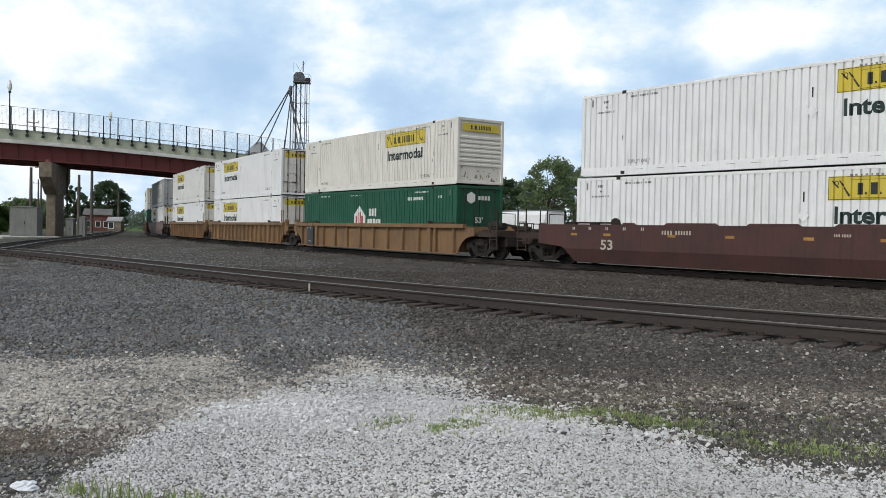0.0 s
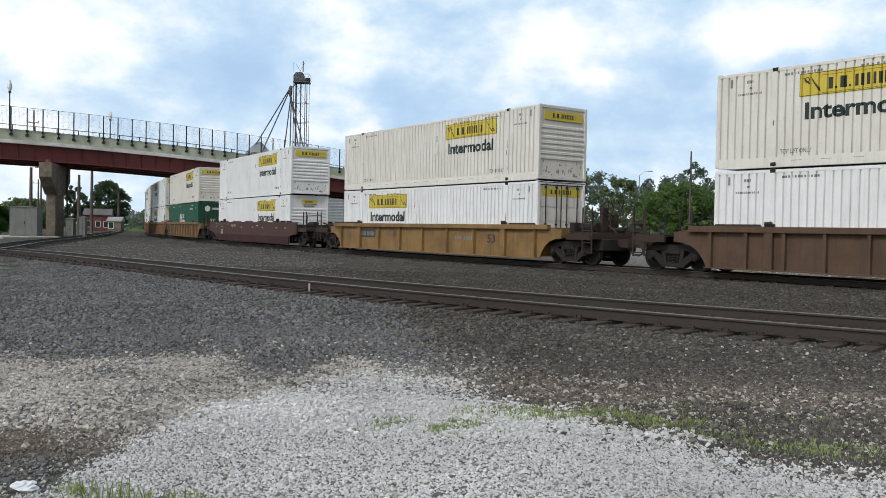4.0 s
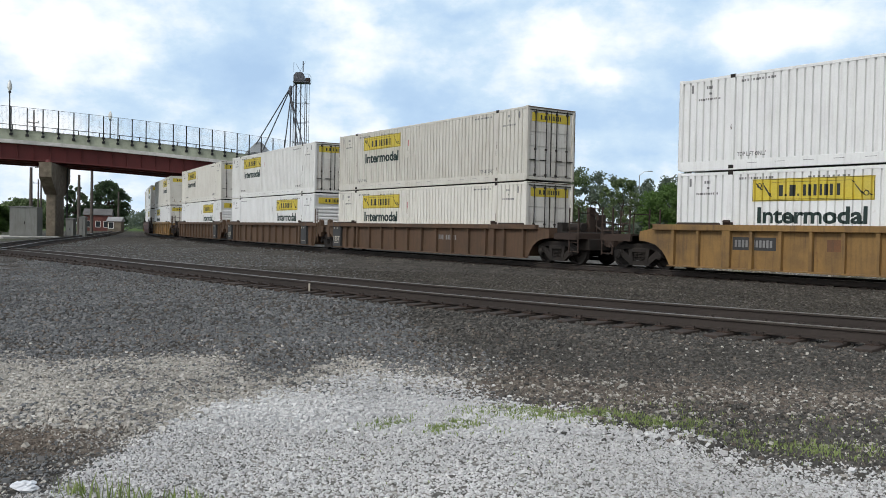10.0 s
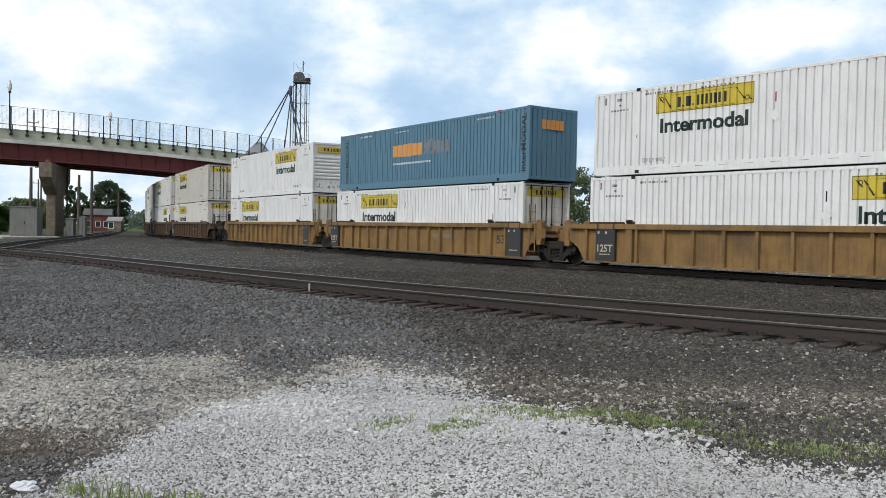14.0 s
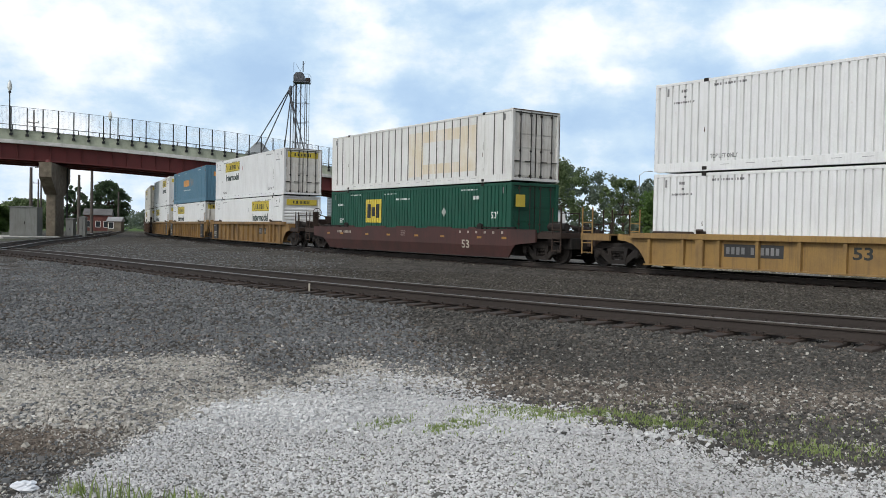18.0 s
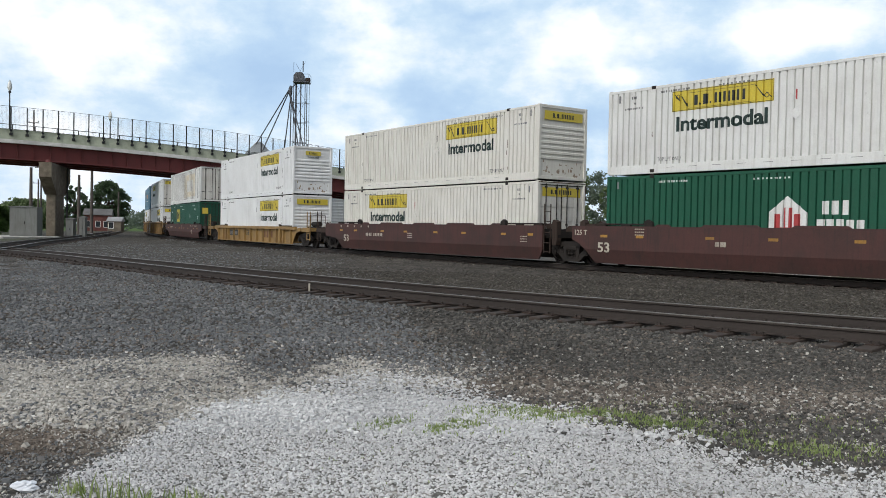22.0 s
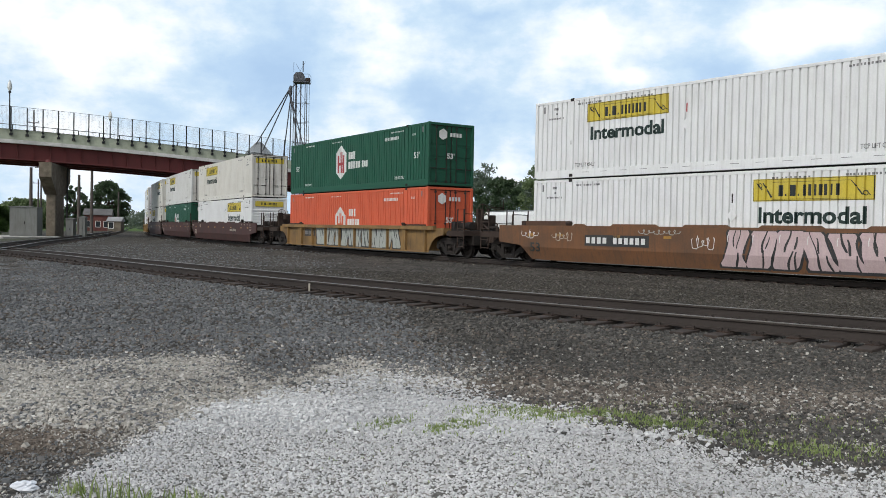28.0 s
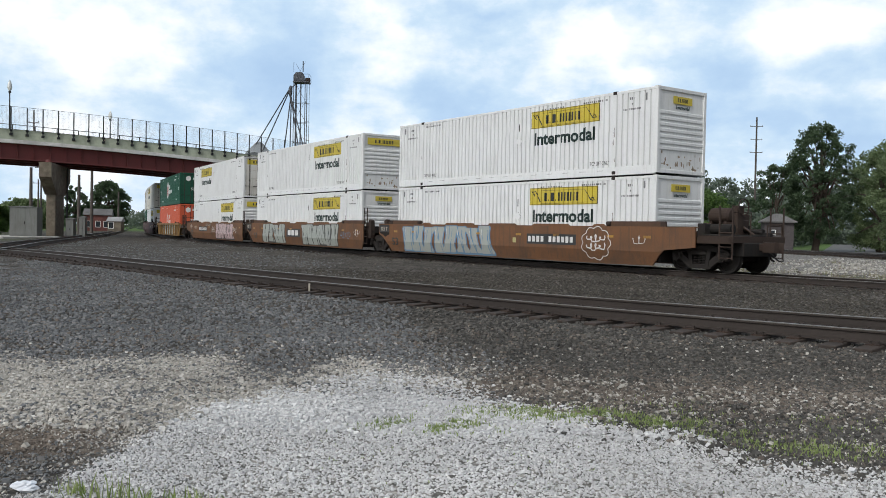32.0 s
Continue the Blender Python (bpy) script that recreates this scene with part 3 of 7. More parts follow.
def build_ground():
    def axis(lo, hi, step, far_lo, far_hi):
        mid = list(np.arange(lo, hi + 1e-6, step))
        a, b, k = mid[0], mid[-1], step
        left, right = [], []
        while a > far_lo:
            k *= 1.22
            a -= k
            left.append(a)
        k = step
        while b < far_hi:
            k *= 1.22
            b += k
            right.append(b)
        return np.array(left[::-1] + mid + right)
    xs, ys = axis(-11, 11, 0.16, -2600, 2600), axis(3.5, 22, 0.16, -2600, 2600)
    gx, gy = np.meshgrid(xs, ys)
    x, y = gx.ravel(), gy.ravel()
    z = ground_height(x, y)
    nx, ny = len(xs), len(ys)
    i = np.arange(nx * ny).reshape(ny, nx)
    f = np.stack([i[:-1, :-1], i[:-1, 1:], i[1:, 1:], i[1:, :-1]], -1).reshape(-1, 4)
    me = fast_mesh("ground", np.stack([x, y, z], 1), f)
    pale, brown, grass, thin = zones(x, y)
    pale = np.maximum(pale, thin * 0.5)
    col = me.color_attributes.new("zone", "FLOAT_COLOR", "POINT")
    data = np.stack([pale, brown, grass, np.ones_like(pale)], 1).astype(np.float32)
    col.data.foreach_set("color", data.ravel())
    me.shade_smooth()
    solid("ground", me, M["ground"], "grey ballast and pale gravel ground of a railway yard", "ground", kind="structure")


build_ground()


def build_sky():
    """A far backdrop of clouds ahead, from beneath the horizon up."""
    n, m = 72, 24
    az = np.radians(np.linspace(-75, 75, n))
    el = np.linspace(-2.5, 42, m)
    v, b, f = [], [], []
    for e in el:
        for a in az:
            r = 2400
            v.append((r * math.sin(a), r * math.cos(a), r * math.tan(radians(e))))
            b.append((math.degrees(a) / 10, 0, e / 10))
    for j in range(m - 1):
        for i in range(n - 1):
            f.append((j * n + i, j * n + i + 1, (j + 1) * n + i + 1, (j + 1) * n + i))
    me = fast_mesh("cloud_backdrop", np.array(v), np.array(f))
    at = me.attributes.new("bearing", "FLOAT_VECTOR", "POINT")
    at.data.foreach_set("vector", np.array(b, dtype=np.float32).ravel())
    return solid("cloud_backdrop", me, M["sky"], "bright summer sky with white and grey-blue clouds", "sky", kind="structure")


SKY = build_sky()


# ---- tracks ----
def rail_shape(points, tops):
    """A rail of T section along points, its running surface at the heights given. Returns body and worn head."""
    sec = [(-0.075, -0.175), (0.075, -0.175), (0.075, -0.16), (0.012, -0.145), (0.012, -0.045), (0.036, -0.035), (0.036, -0.004), (-0.036, -0.004), (-0.036, -0.035), (-0.012, -0.045), (-0.012, -0.145), (-0.075, -0.16)]
    head = [(-0.0375, -0.011), (0.0375, -0.011), (0.038, -0.005), (0.032, 0.001), (-0.032, 0.001), (-0.038, -0.005)]
    made = []
    for s in (sec, head):
        sh = Shape()
        v, f, n = [], [], len(s)
        for k, p in enumerate(points):
            a, b = points[max(k - 1, 0)], points[min(k + 1, len(points) - 1)]
            d = (b - a)
            d.z = 0
            d.normalize()
            for o, h in s:
                v.append((p.x - d.y * o, p.y + d.x * o, tops[k] + h))
            if k:
                f += [((k - 1) * n + i, (k - 1) * n + (i + 1) % n, k * n + (i + 1) % n, k * n + i) for i in range(n)]
        made.append(sh.add(v, f))
    return made


def build_track(label, place, params, cant, ties, pieces):
    """One track: two rails, ties with plates and spikes. place(u, off, z); ties: params of the ties; pieces: how many of them are single parts."""
    tr = thing("railway_track", label, "railway track", kind="structure")
    for off in (0.7525, -0.7525):
        pts = [place(u, off) for u in params]
        tops = [cant(u) if off < 0 else 0.0 for u in params]
        body, head = rail_shape(pts, tops)
        rail = part("rail", body, M["rail"], tr, "rust-brown steel rail")
        part("rail_head", head, M["rail_head"], rail, "worn bright rail head")
    tie_mesh = once("tie", lambda: Shape().box(-1.3, 1.3, -0.115, 0.115, -0.18, 0.0, 0.012))
    rnd = random.Random(4)
    rest, plates, spikes = Shape(), Shape(), Shape()
    for k, u in enumerate(ties):
        p, q = place(u, 0.0), place(u, 1.0)
        a = math.atan2(q.y - p.y, q.x - p.x) + rnd.uniform(-0.02, 0.02)
        c = cant(u) / 1.505
        m = Matrix.Translation((p.x + rnd.uniform(-0.03, 0.03), p.y, -0.187 + cant(u) / 2 + rnd.uniform(-0.008, 0.004))) @ Matrix.Rotation(a, 4, "Z") @ Matrix.Rotation(math.atan(c), 4, "Y")
        if k < pieces:
            part("tie", tie_mesh, M["tie"], tr, m=m)
        else:
            rest.add([m @ Vector((x, y, z)) for x in (-1.3, 1.3) for y in (-0.115, 0.115) for z in (-0.18, 0.0)],
                     [(0, 1, 3, 2), (4, 6, 7, 5), (0, 4, 5, 1), (2, 3, 7, 6), (0, 2, 6, 4), (1, 5, 7, 3)])
        if k < pieces:
            for off in (0.7525, -0.7525):
                b = Shape().box(off - 0.18, off + 0.18, -0.09, 0.09, 0.0, 0.02)
                for x in (off - 0.1, off + 0.1):
                    for y in (-0.05, 0.05):
                        if rnd.random() < 0.8:
                            spikes.add([m @ Vector((x + i, y + j, z)) for i in (-0.018, 0.018) for j in (-0.012, 0.012) for z in (0.015, 0.055)],
                                       [(0, 1, 3, 2), (4, 6, 7, 5), (0, 4, 5, 1), (2, 3, 7, 6), (0, 2, 6, 4), (1, 5, 7, 3)])
                plates.add([m @ Vector(v) for v in b.v], b.f)
    if rest.v:
        part("far_ties", rest, M["tie"], tr, kind="stuff")
    if plates.v:
        part("tie_plates", plates, M["brown_steel"], tr, "rusty tie plates", kind="stuff")
        part("spikes", spikes, M["rail"], tr, "rusty track spikes", kind="stuff")
    return tr


flat = lambda u: 0.0
build_track("rusty near track on wooden ties in grey ballast", on_near, list(np.arange(-60, 60, 0.75)), near_cant,
            list(np.arange(0.6, 42, 0.5)) + list(np.arange(-58, 0.5, 0.5)) + list(np.arange(42, 58, 0.5)), 83)
build_track("main track on a long bend under the train", on_train, list(np.arange(-120, 240, 1.0)), flat,
            list(np.arange(-30, 30, 0.55)) + list(np.arange(-100, -30, 0.6)) + list(np.arange(30, 150, 0.6)), 60)
build_track("connecting track that curves away towards the bridge", on_third, list(np.arange(0, 7.9, 0.05)), flat,
            list(np.arange(0, 7, 0.06)), 0)


def writing(name, mesh, material, parent, label="", m=None):
    return part(name, mesh, material, parent, label, m, "stuff")


def name_bars(w, h):
    """Plain upright bars in place of a painted name, facing +y."""
    def make():
        sh = Shape()
        # thickness and gap of each bar, as shares of the width
        row = ((0.075, 0.03), (0.025, 0.05), (0.095, 0.03), (0.025, 0.06), (0.045, 0.035), (0.045, 0.035), (0.045, 0.035), (0.045, 0.035), (0.045, 0.035), (0.045, 0.05), (0.055, 0.0))
        x = w / 2
        for k, g in row:
            sh.box(x - k * w, x, 0, 0.003, -h / 2, -h / 2 + (h * 0.2 if k < 0.03 else h))
            x -= (k + g) * w
        return sh
    return once("name_bar_row|%.2f|%.2f" % (w, h), make)


# ---- containers ----
CL, CW, CH = 16.154, 2.6, 2.96


def corrugated(x0, x1, z0, z1, pitch, depth):
    """A wall panel with upright folds, facing +y; its outer face is at y = 0."""
    s = Shape()
    n = max(1, round((x1 - x0) / pitch))
    p = (x1 - x0) / n
    prof = []
    for i in range(n):
        a = x0 + i * p
        prof += [(a, 0.0), (a + p * 0.70, 0.0), (a + p * 0.75, -depth), (a + p * 0.89, -depth), (a + p * 0.95, 0.0)]
    prof.append((x1, 0.0))
    v = [(x, y, z) for x, y in prof for z in (z0, z1)]
    v += [(x, -depth - 0.03, z) for x in (x0, x1) for z in (z0, z1)]
    m = len(prof)
    f = [(2 * i, 2 * i + 1, 2 * i + 3, 2 * i + 2) for i in range(m - 1)]
    f.append((2 * m, 2 * m + 2, 2 * m + 3, 2 * m + 1))
    return s.add(v, f)


PITCH, DEPTH = 0.25, 0.066
FIELDS = ((-6.04, 6.04), (6.16, CL / 2 - 0.12), (-CL / 2 + 0.12, -6.16))


def fold_lift(x):
    """How far the folded side wall lies behind its outermost face at x."""
    for x0, x1 in FIELDS:
        if x0 <= x <= x1:
            p = (x1 - x0) / max(1, round((x1 - x0) / PITCH))
            return float(np.interp(((x - x0) % p) / p, [0, 0.70, 0.75, 0.89, 0.95, 1.0], [0, 0, -DEPTH, -DEPTH, 0, 0]))
    return 0.0


def fold_breaks(a, b):
    """The x of every crease between a and b."""
    found = []
    for x0, x1 in FIELDS:
        n = max(1, round((x1 - x0) / PITCH))
        p = (x1 - x0) / n
        found += [x0 + (i + k) * p for i in range(n) for k in (0.0, 0.70, 0.75, 0.89, 0.95) if a < x0 + (i + k) * p < b]
    return found


def follow_folds(x0, x1, z0, z1, lift):
    """A painted field on a folded wall, following its creases."""
    pts = [x0] + sorted(fold_breaks(x0, x1)) + [x1]
    v = [(x, fold_lift(x) + lift, z) for x in pts for z in (z0, z1)]
    return Shape().add(v, [(2 * i, 2 * i + 1, 2 * i + 3, 2 * i + 2) for i in range(len(pts) - 1)])


def draped(me, cx):
    """A flat painted mark, laid at cx on the folded wall, pressed into its creases."""
    def make():
        bm = bmesh.new()
        bm.from_mesh(me)
        xs = [v.co.x for v in bm.verts]
        for x in fold_breaks(cx + min(xs), cx + max(xs)):
            bmesh.ops.bisect_plane(bm, geom=bm.verts[:] + bm.edges[:] + bm.faces[:], plane_co=(x - cx, 0, 0), plane_no=(1, 0, 0))
        for v in bm.verts:
            v.co.y += fold_lift(v.co.x + cx)
        out = bpy.data.meshes.new(me.name)
        bm.to_mesh(out)
        bm.free()
        out.materials.append(None) if not out.materials else None
        return out
    return once("%s|draped|%.3f" % (me.name, cx), make)


FLIP = Matrix.Rotation(math.pi, 4, "Z")


def nose_wall():
    """The closed front: one sheet pressed into seven level ribs."""
    w = CW / 2 - 0.1
    prof = [(-0.05, 0.12), (0.0, 0.12)]
    for k in range(7):
        z = 0.78 + k * 0.205
        prof += [(0.0, z), (0.035, z + 0.03), (0.035, z + 0.115), (0.0, z + 0.145)]
    prof += [(0.0, CH - 0.12), (-0.05, CH - 0.12)]
    return Shape().prism(prof, -w, w, "y")


def container(style, paint, nose, letters=True, small_sign=False, label=""):
    """A 53-foot box, its base at z = 0, leading end at +x, seen side at +y. nose: +1 when its closed front leads, -1 when it trails."""
    ma = M[paint]
    c = thing("shipping_container", label, "container", "stacked containers of the train")
    zb, zt = 0.26, CH - 0.11
    pitch, depth = PITCH, DEPTH
    if style == "plate":
        def panel(x0, x1):
            s = Shape()
            return s.box(x0, x1, -0.04, -0.012, zb, zt)
    else:
        def panel(x0, x1):
            return corrugated(x0, x1, zb, zt, pitch, depth)
    for side in (1, -1):
        m0 = Matrix.Identity(4) if side > 0 else FLIP
        for nm, x0, x1 in (("side_wall", -6.04, 6.04), ("end_side_wall", 6.16, CL / 2 - 0.12), ("end_side_wall", -CL / 2 + 0.12, -6.16)):
            mesh = once("%s|%s|%.1f" % (nm, style, x0), lambda: panel(x0, x1))
            part(nm, mesh, ma, c, m=m0 @ Matrix.Translation((0, CW / 2 - 0.014, 0)))
        if style == "plate" and side > 0:
            for i in range(1, 26):
                x = -CL / 2 + CL * i / 26
                if abs(abs(x) - 6.1) > 0.2:
                    part("wall_post", once("wall_post", lambda: Shape().box(-0.028, 0.028, -0.03, 0.01, zb, zt, 0.006)), M["post_grey"] if paint != "grey_box" else ma, c, "grey upright wall post", Matrix.Translation((x, CW / 2 - 0.014, 0)))
        part("bottom_rail", once("bottom_rail", lambda: Shape().box(-CL / 2 + 0.1, CL / 2 - 0.1, CW / 2 - 0.09, CW / 2 - 0.006, -0.04, 0.27, 0.01)), ma, c, m=m0)
        part("top_rail", once("top_rail", lambda: Shape().box(-CL / 2 + 0.1, CL / 2 - 0.1, CW / 2 - 0.08, CW / 2 - 0.006, CH - 0.12, CH - 0.02, 0.01)), ma, c, m=m0)
        for x in (-6.1, 6.1):
            part("lifting_post", once("lifting_post", lambda: Shape().box(-0.075, 0.075, CW / 2 - 0.06, CW / 2 - 0.002, 0.1, CH - 0.05, 0.008)), ma, c, m=Matrix.Translation((x, 0, 0)) @ m0)
            for z in (0.0, CH - 0.12):
                part("lifting_casting", once("lifting_casting", lambda: Shape().box(-0.09, 0.09, CW / 2 - 0.12, CW / 2 + 0.006, 0.0, 0.118, 0.012)), M["ink_red"] if paint == "blue" and z > 0 else M["black_steel"], c, "steel lifting casting", Matrix.Translation((x, 0, z)) @ m0)
        for x in (-1, 1):
            part("corner_post", once("corner_post", lambda: Shape().box(-0.12, 0.0, CW / 2 - 0.14, CW / 2, 0.1, CH - 0.1, 0.012)), ma, c, m=Matrix.Translation((CL / 2 * 1, 0, 0)) if (x > 0 and side > 0) else (Matrix.Translation((-CL / 2 + 0.12, 0, 0)) if side > 0 else (FLIP @ Matrix.Translation((CL / 2, 0, 0)) if x > 0 else FLIP @ Matrix.Translation((-CL / 2 + 0.12, 0, 0)))))
            for z in (0.0, CH - 0.118):
                part("corner_casting", once("corner_casting", lambda: Shape().box(-0.17, 0.0, -0.16, 0.0, 0.0, 0.118, 0.014)), ma, c, m=Matrix.Translation((x * CL / 2 + (0.17 if x < 0 else 0.0), side * CW / 2 + (0.16 if side < 0 else 0.0), z)))
    part("roof", once("roof", lambda: corrugated(-CL / 2 + 0.1, CL / 2 - 0.1, -CW / 2 + 0.06, CW / 2 - 0.06, 0.3, 0.02).moved(Matrix(((1, 0, 0, 0), (0, 0, 1, 0), (0, 1, 0, CH - 0.012), (0, 0, 0, 1))))), ma, c)
    part("floor", once("container_floor", lambda: Shape().box(-CL / 2 + 0.1, CL / 2 - 0.1, -CW / 2 + 0.09, CW / 2 - 0.09, 0.06, 0.12)), M["black_steel"], c)
    # ends, built for +x and turned where they trail
    fm = Matrix.Translation((nose * (CL / 2 - 0.05), 0, 0)) @ (Matrix.Identity(4) if nose > 0 else FLIP)
    if paint == "blue":
        part("front_wall", once("folded_front_wall", lambda: corrugated(-CW / 2 + 0.13, CW / 2 - 0.13, 0.1, CH - 0.1, 0.25, 0.04)), ma, c, "closed front with upright folds", fm @ Matrix.Translation((0.03, 0, 0)) @ Matrix.Rotation(-math.pi / 2, 4, "Z"))
    else:
        part("front_wall", once("front_wall", nose_wall), ma, c, "ribbed closed front", fm)
    for x in (-6.1, 6.1):
        for sy in (-1, 1):
            part("box_connector", once("box_connector", lambda: Shape().box(-0.08, 0.08, -0.07, 0.07, -0.09, 0.02, 0.01)), M["black_steel"], c, "black box connector", Matrix.Translation((x, sy * (CW / 2 - 0.1), 0)))
    dm = Matrix.Translation((-nose * (CL / 2 - 0.05), 0, 0)) @ (FLIP if nose > 0 else Matrix.Identity(4))
    for sy in (-1, 1):
        def leaf():
            s = Shape()
            s.box(-0.04, -0.012, 0.012, CW / 2 - 0.12, 0.13, CH - 0.13)
            for z in (0.2, 0.78, 1.36, 1.94):
                s.box(-0.012, 0.004, 0.06, CW / 2 - 0.17, z, z + 0.46, 0.012)
            return s
        door = part("door", once("door", leaf), M["door_white"] if paint in ("white", "cream", "chalk", "dingy") else ma, c, m=dm @ Matrix.Diagonal((1, sy, 1, 1)) if sy > 0 else dm @ Matrix.Rotation(0, 4, "Z") @ Matrix.Diagonal((1, -1, 1, 1)))
        for y in (0.28, 0.85):
            bar = part("lock_bar", once("lock_bar", lambda: Shape().tube((0.035, 0, 0.1), (0.035, 0, CH - 0.1), 0.02, n=8).box(0.0, 0.05, -0.05, 0.05, 0.16, 0.24).box(0.0, 0.05, -0.05, 0.05, CH - 0.28, CH - 0.2).box(0.0, 0.05, -0.045, 0.045, 1.2, 1.27).box(0.03, 0.06, 0.0, 0.32, 0.78, 0.82)), M["lock_steel"], door, "steel locking bar", Matrix.Translation((0.0, y, 0)))
        for z in (0.35, 0.98, 1.6, 2.25):
            part("hinge", once("hinge", lambda: Shape().box(0.0, 0.02, CW / 2 - 0.2, CW / 2 - 0.03, 0.0, 0.12)), ma, door, m=Matrix.Translation((0, 0, z)))
    white_box = paint in ("white", "cream", "chalk", "dingy")
    gasket = once("door_gasket", lambda: Shape().box(0.0, 0.012, CW / 2 - 0.125, CW / 2 - 0.09, 0.13, CH - 0.13).box(0.0, 0.012, -CW / 2 + 0.09, -CW / 2 + 0.125, 0.13, CH - 0.13).box(0.0, 0.012, -0.02, 0.02, 0.13, CH - 0.13).box(0.0, 0.012, -CW / 2 + 0.1, CW / 2 - 0.1, CH - 0.16, CH - 0.12).box(0.0, 0.012, -CW / 2 + 0.1, CW / 2 - 0.1, 0.11, 0.15))
    part("door_gasket", gasket, M["black_steel"], c, "dark worn rubber door seal", dm)
    if white_box:
        part("rusty_edge", once("rusty_edge", lambda: Shape().box(0.012, 0.056, -CW / 2 + 0.03, CW / 2 - 0.03, CH - 0.055, CH - 0.022).box(0.012, 0.053, CW / 2 - 0.05, CW / 2 - 0.012, 0.1, CH - 0.1)), M["rust_spot"], c, "rusty edge of the door frame", dm)

        def scuffs():
            """Rubbed and rusted spots, thicker towards the bottom of the closed front."""
            rs = random.Random(77)
            s = Shape()
            for k in range(26):
                yy, zz = rs.uniform(-1.1, 1.1), 0.16 + 0.55 * rs.random() ** 1.6
                w, h = rs.uniform(0.015, 0.07), rs.uniform(0.02, 0.12)
                n = rs.randint(5, 8)
                s.prism([(yy + w * rs.uniform(0.6, 1.2) * math.cos(2 * math.pi * i / n), zz + h * rs.uniform(0.5, 1.2) * math.sin(2 * math.pi * i / n)) for i in range(n)], 0.002, 0.0035, "x")
            return s
        part("rust_scuff", once("rust_scuff", scuffs), M["rust_scuff"], c, "rust scuffs on the closed front", fm, "stuff")
    for e in (1, -1):
        em = Matrix.Translation((e * (CL / 2 - 0.07), 0, 0))
        part("end_sill", once("end_sill", lambda: Shape().box(-0.06, 0.06, -CW / 2 + 0.1, CW / 2 - 0.1, 0.0, 0.13, 0.01)), ma, c, m=em)
        part("end_header", once("end_header", lambda: Shape().box(-0.06, 0.06, -CW / 2 + 0.1, CW / 2 - 0.1, CH - 0.13, CH - 0.005, 0.01)), ma, c, m=em)
    yo = CW / 2 - 0.01
    fold = style == "fold"

    def mark(name, mesh, material, x, z, label="", parent=c, lift=0.0, plain=False):
        """Paint on the seen side."""
        if fold and not plain:
            mesh = draped(mesh, x)
        return part(name, mesh, material, parent, label, Matrix.Translation((x, yo + lift, z)), "stuff" if name.endswith(("_bar", "_note", "_number", "_name", "_scroll")) else "")

    if fold and letters:
        # yellow name panel near the closed front, the word under it
        cx = nose * (CL / 2 - 4.60)
        part("name_panel", once("name_panel|%d" % nose, lambda: follow_folds(cx - 1.85, cx + 1.85, CH - 0.975, CH - 0.295, 0.003)), M["sign_yellow"], c, "yellow name panel with a black outline", Matrix.Translation((0, CW / 2 - 0.012, 0)))
        border = once("panel_border", lambda: Shape().box(-1.84, 1.84, 0, 0.003, 0.312, 0.325).box(-1.84, 1.84, 0, 0.003, -0.325, -0.312).box(-1.84, -1.828, 0, 0.003, -0.325, 0.325).box(1.828, 1.84, 0, 0.003, -0.325, 0.325).box(-1.2, 1.2, 0, 0.003, 0.225, 0.234).box(-1.2, 1.2, 0, 0.003, -0.284, -0.275))
        mark("panel_border", border, M["ink"], cx, CH - 0.635, "", c, 0.004)
        mark("panel_name", name_bars(2.0, 0.33), M["ink"], cx, CH - 0.66, "black name drawn as bars", c, 0.004)
        scroll = once("panel_scroll", lambda: Shape().prism([(1.5, 0.22), (1.54, 0.22), (1.25, -0.24), (1.2, -0.21)], 0, 0.003).prism([(1.72, 0.22), (1.75, 0.21), (1.56, 0.0), (1.53, 0.03)], 0, 0.003).prism([(-1.22, 0.22), (-1.18, 0.24), (-1.52, -0.2), (-1.56, -0.18)], 0, 0.003).prism([(-1.55, -0.01), (-1.52, 0.02), (-1.74, -0.21), (-1.77, -0.2)], 0, 0.003).ring((1.62, 0, 0.14), "y", 0.07, 0.012, 10, 4).ring((-1.62, 0, -0.14), "y", 0.07, 0.012, 10, 4))
        mark("panel_scroll", scroll, M["ink"], cx, CH - 0.635, "", c, 0.004)
        mark("lettering", lettering("Intermodal", 3.33, 0.5, 0.03), M["ink_green"], cx, CH - 1.40, "dark green word Intermodal", c, 0.002)
        # plates on the ends
        for e in (1, -1):
            small = small_sign and e == nose
            w, h = (0.5, 0.26) if small else (1.02, 0.36)
            q = Matrix.Translation((e * (CL / 2 + 0.0), 0, CH - 0.42)) @ Matrix.Rotation(-math.pi / 2 * e, 4, "Z")
            dep = 0.0 if e == nose else -0.038
            pl = part("end_panel", once("end_panel|%.2f" % w, lambda: Shape().box(-w, w, -0.012, 0.0, -h / 2, h / 2)), M["sign_yellow"], c, "yellow name plate", q @ Matrix.Translation((0, dep, 0)))
            writing("end_name", name_bars(w * 1.15, h * 0.5), M["ink"], pl, m=Matrix.Translation((0, 0.001, 0)))
            if small:
                part("end_word", lettering("Intermodal", 0.72, 0.13, 0.02), M["ink_green"], pl, m=Matrix.Translation((0, -0.008, -0.25)))
    ink = M["ink_white"] if not white_box else M["ink_grey"]
    if fold and paint != "blue":
        for x in (5.4, -5.4):
            mark("lift_note", lettering("TOP LIFT ONLY", 0.98, 0.14, 0.012), ink, x, 0.43, "TOP LIFT ONLY")
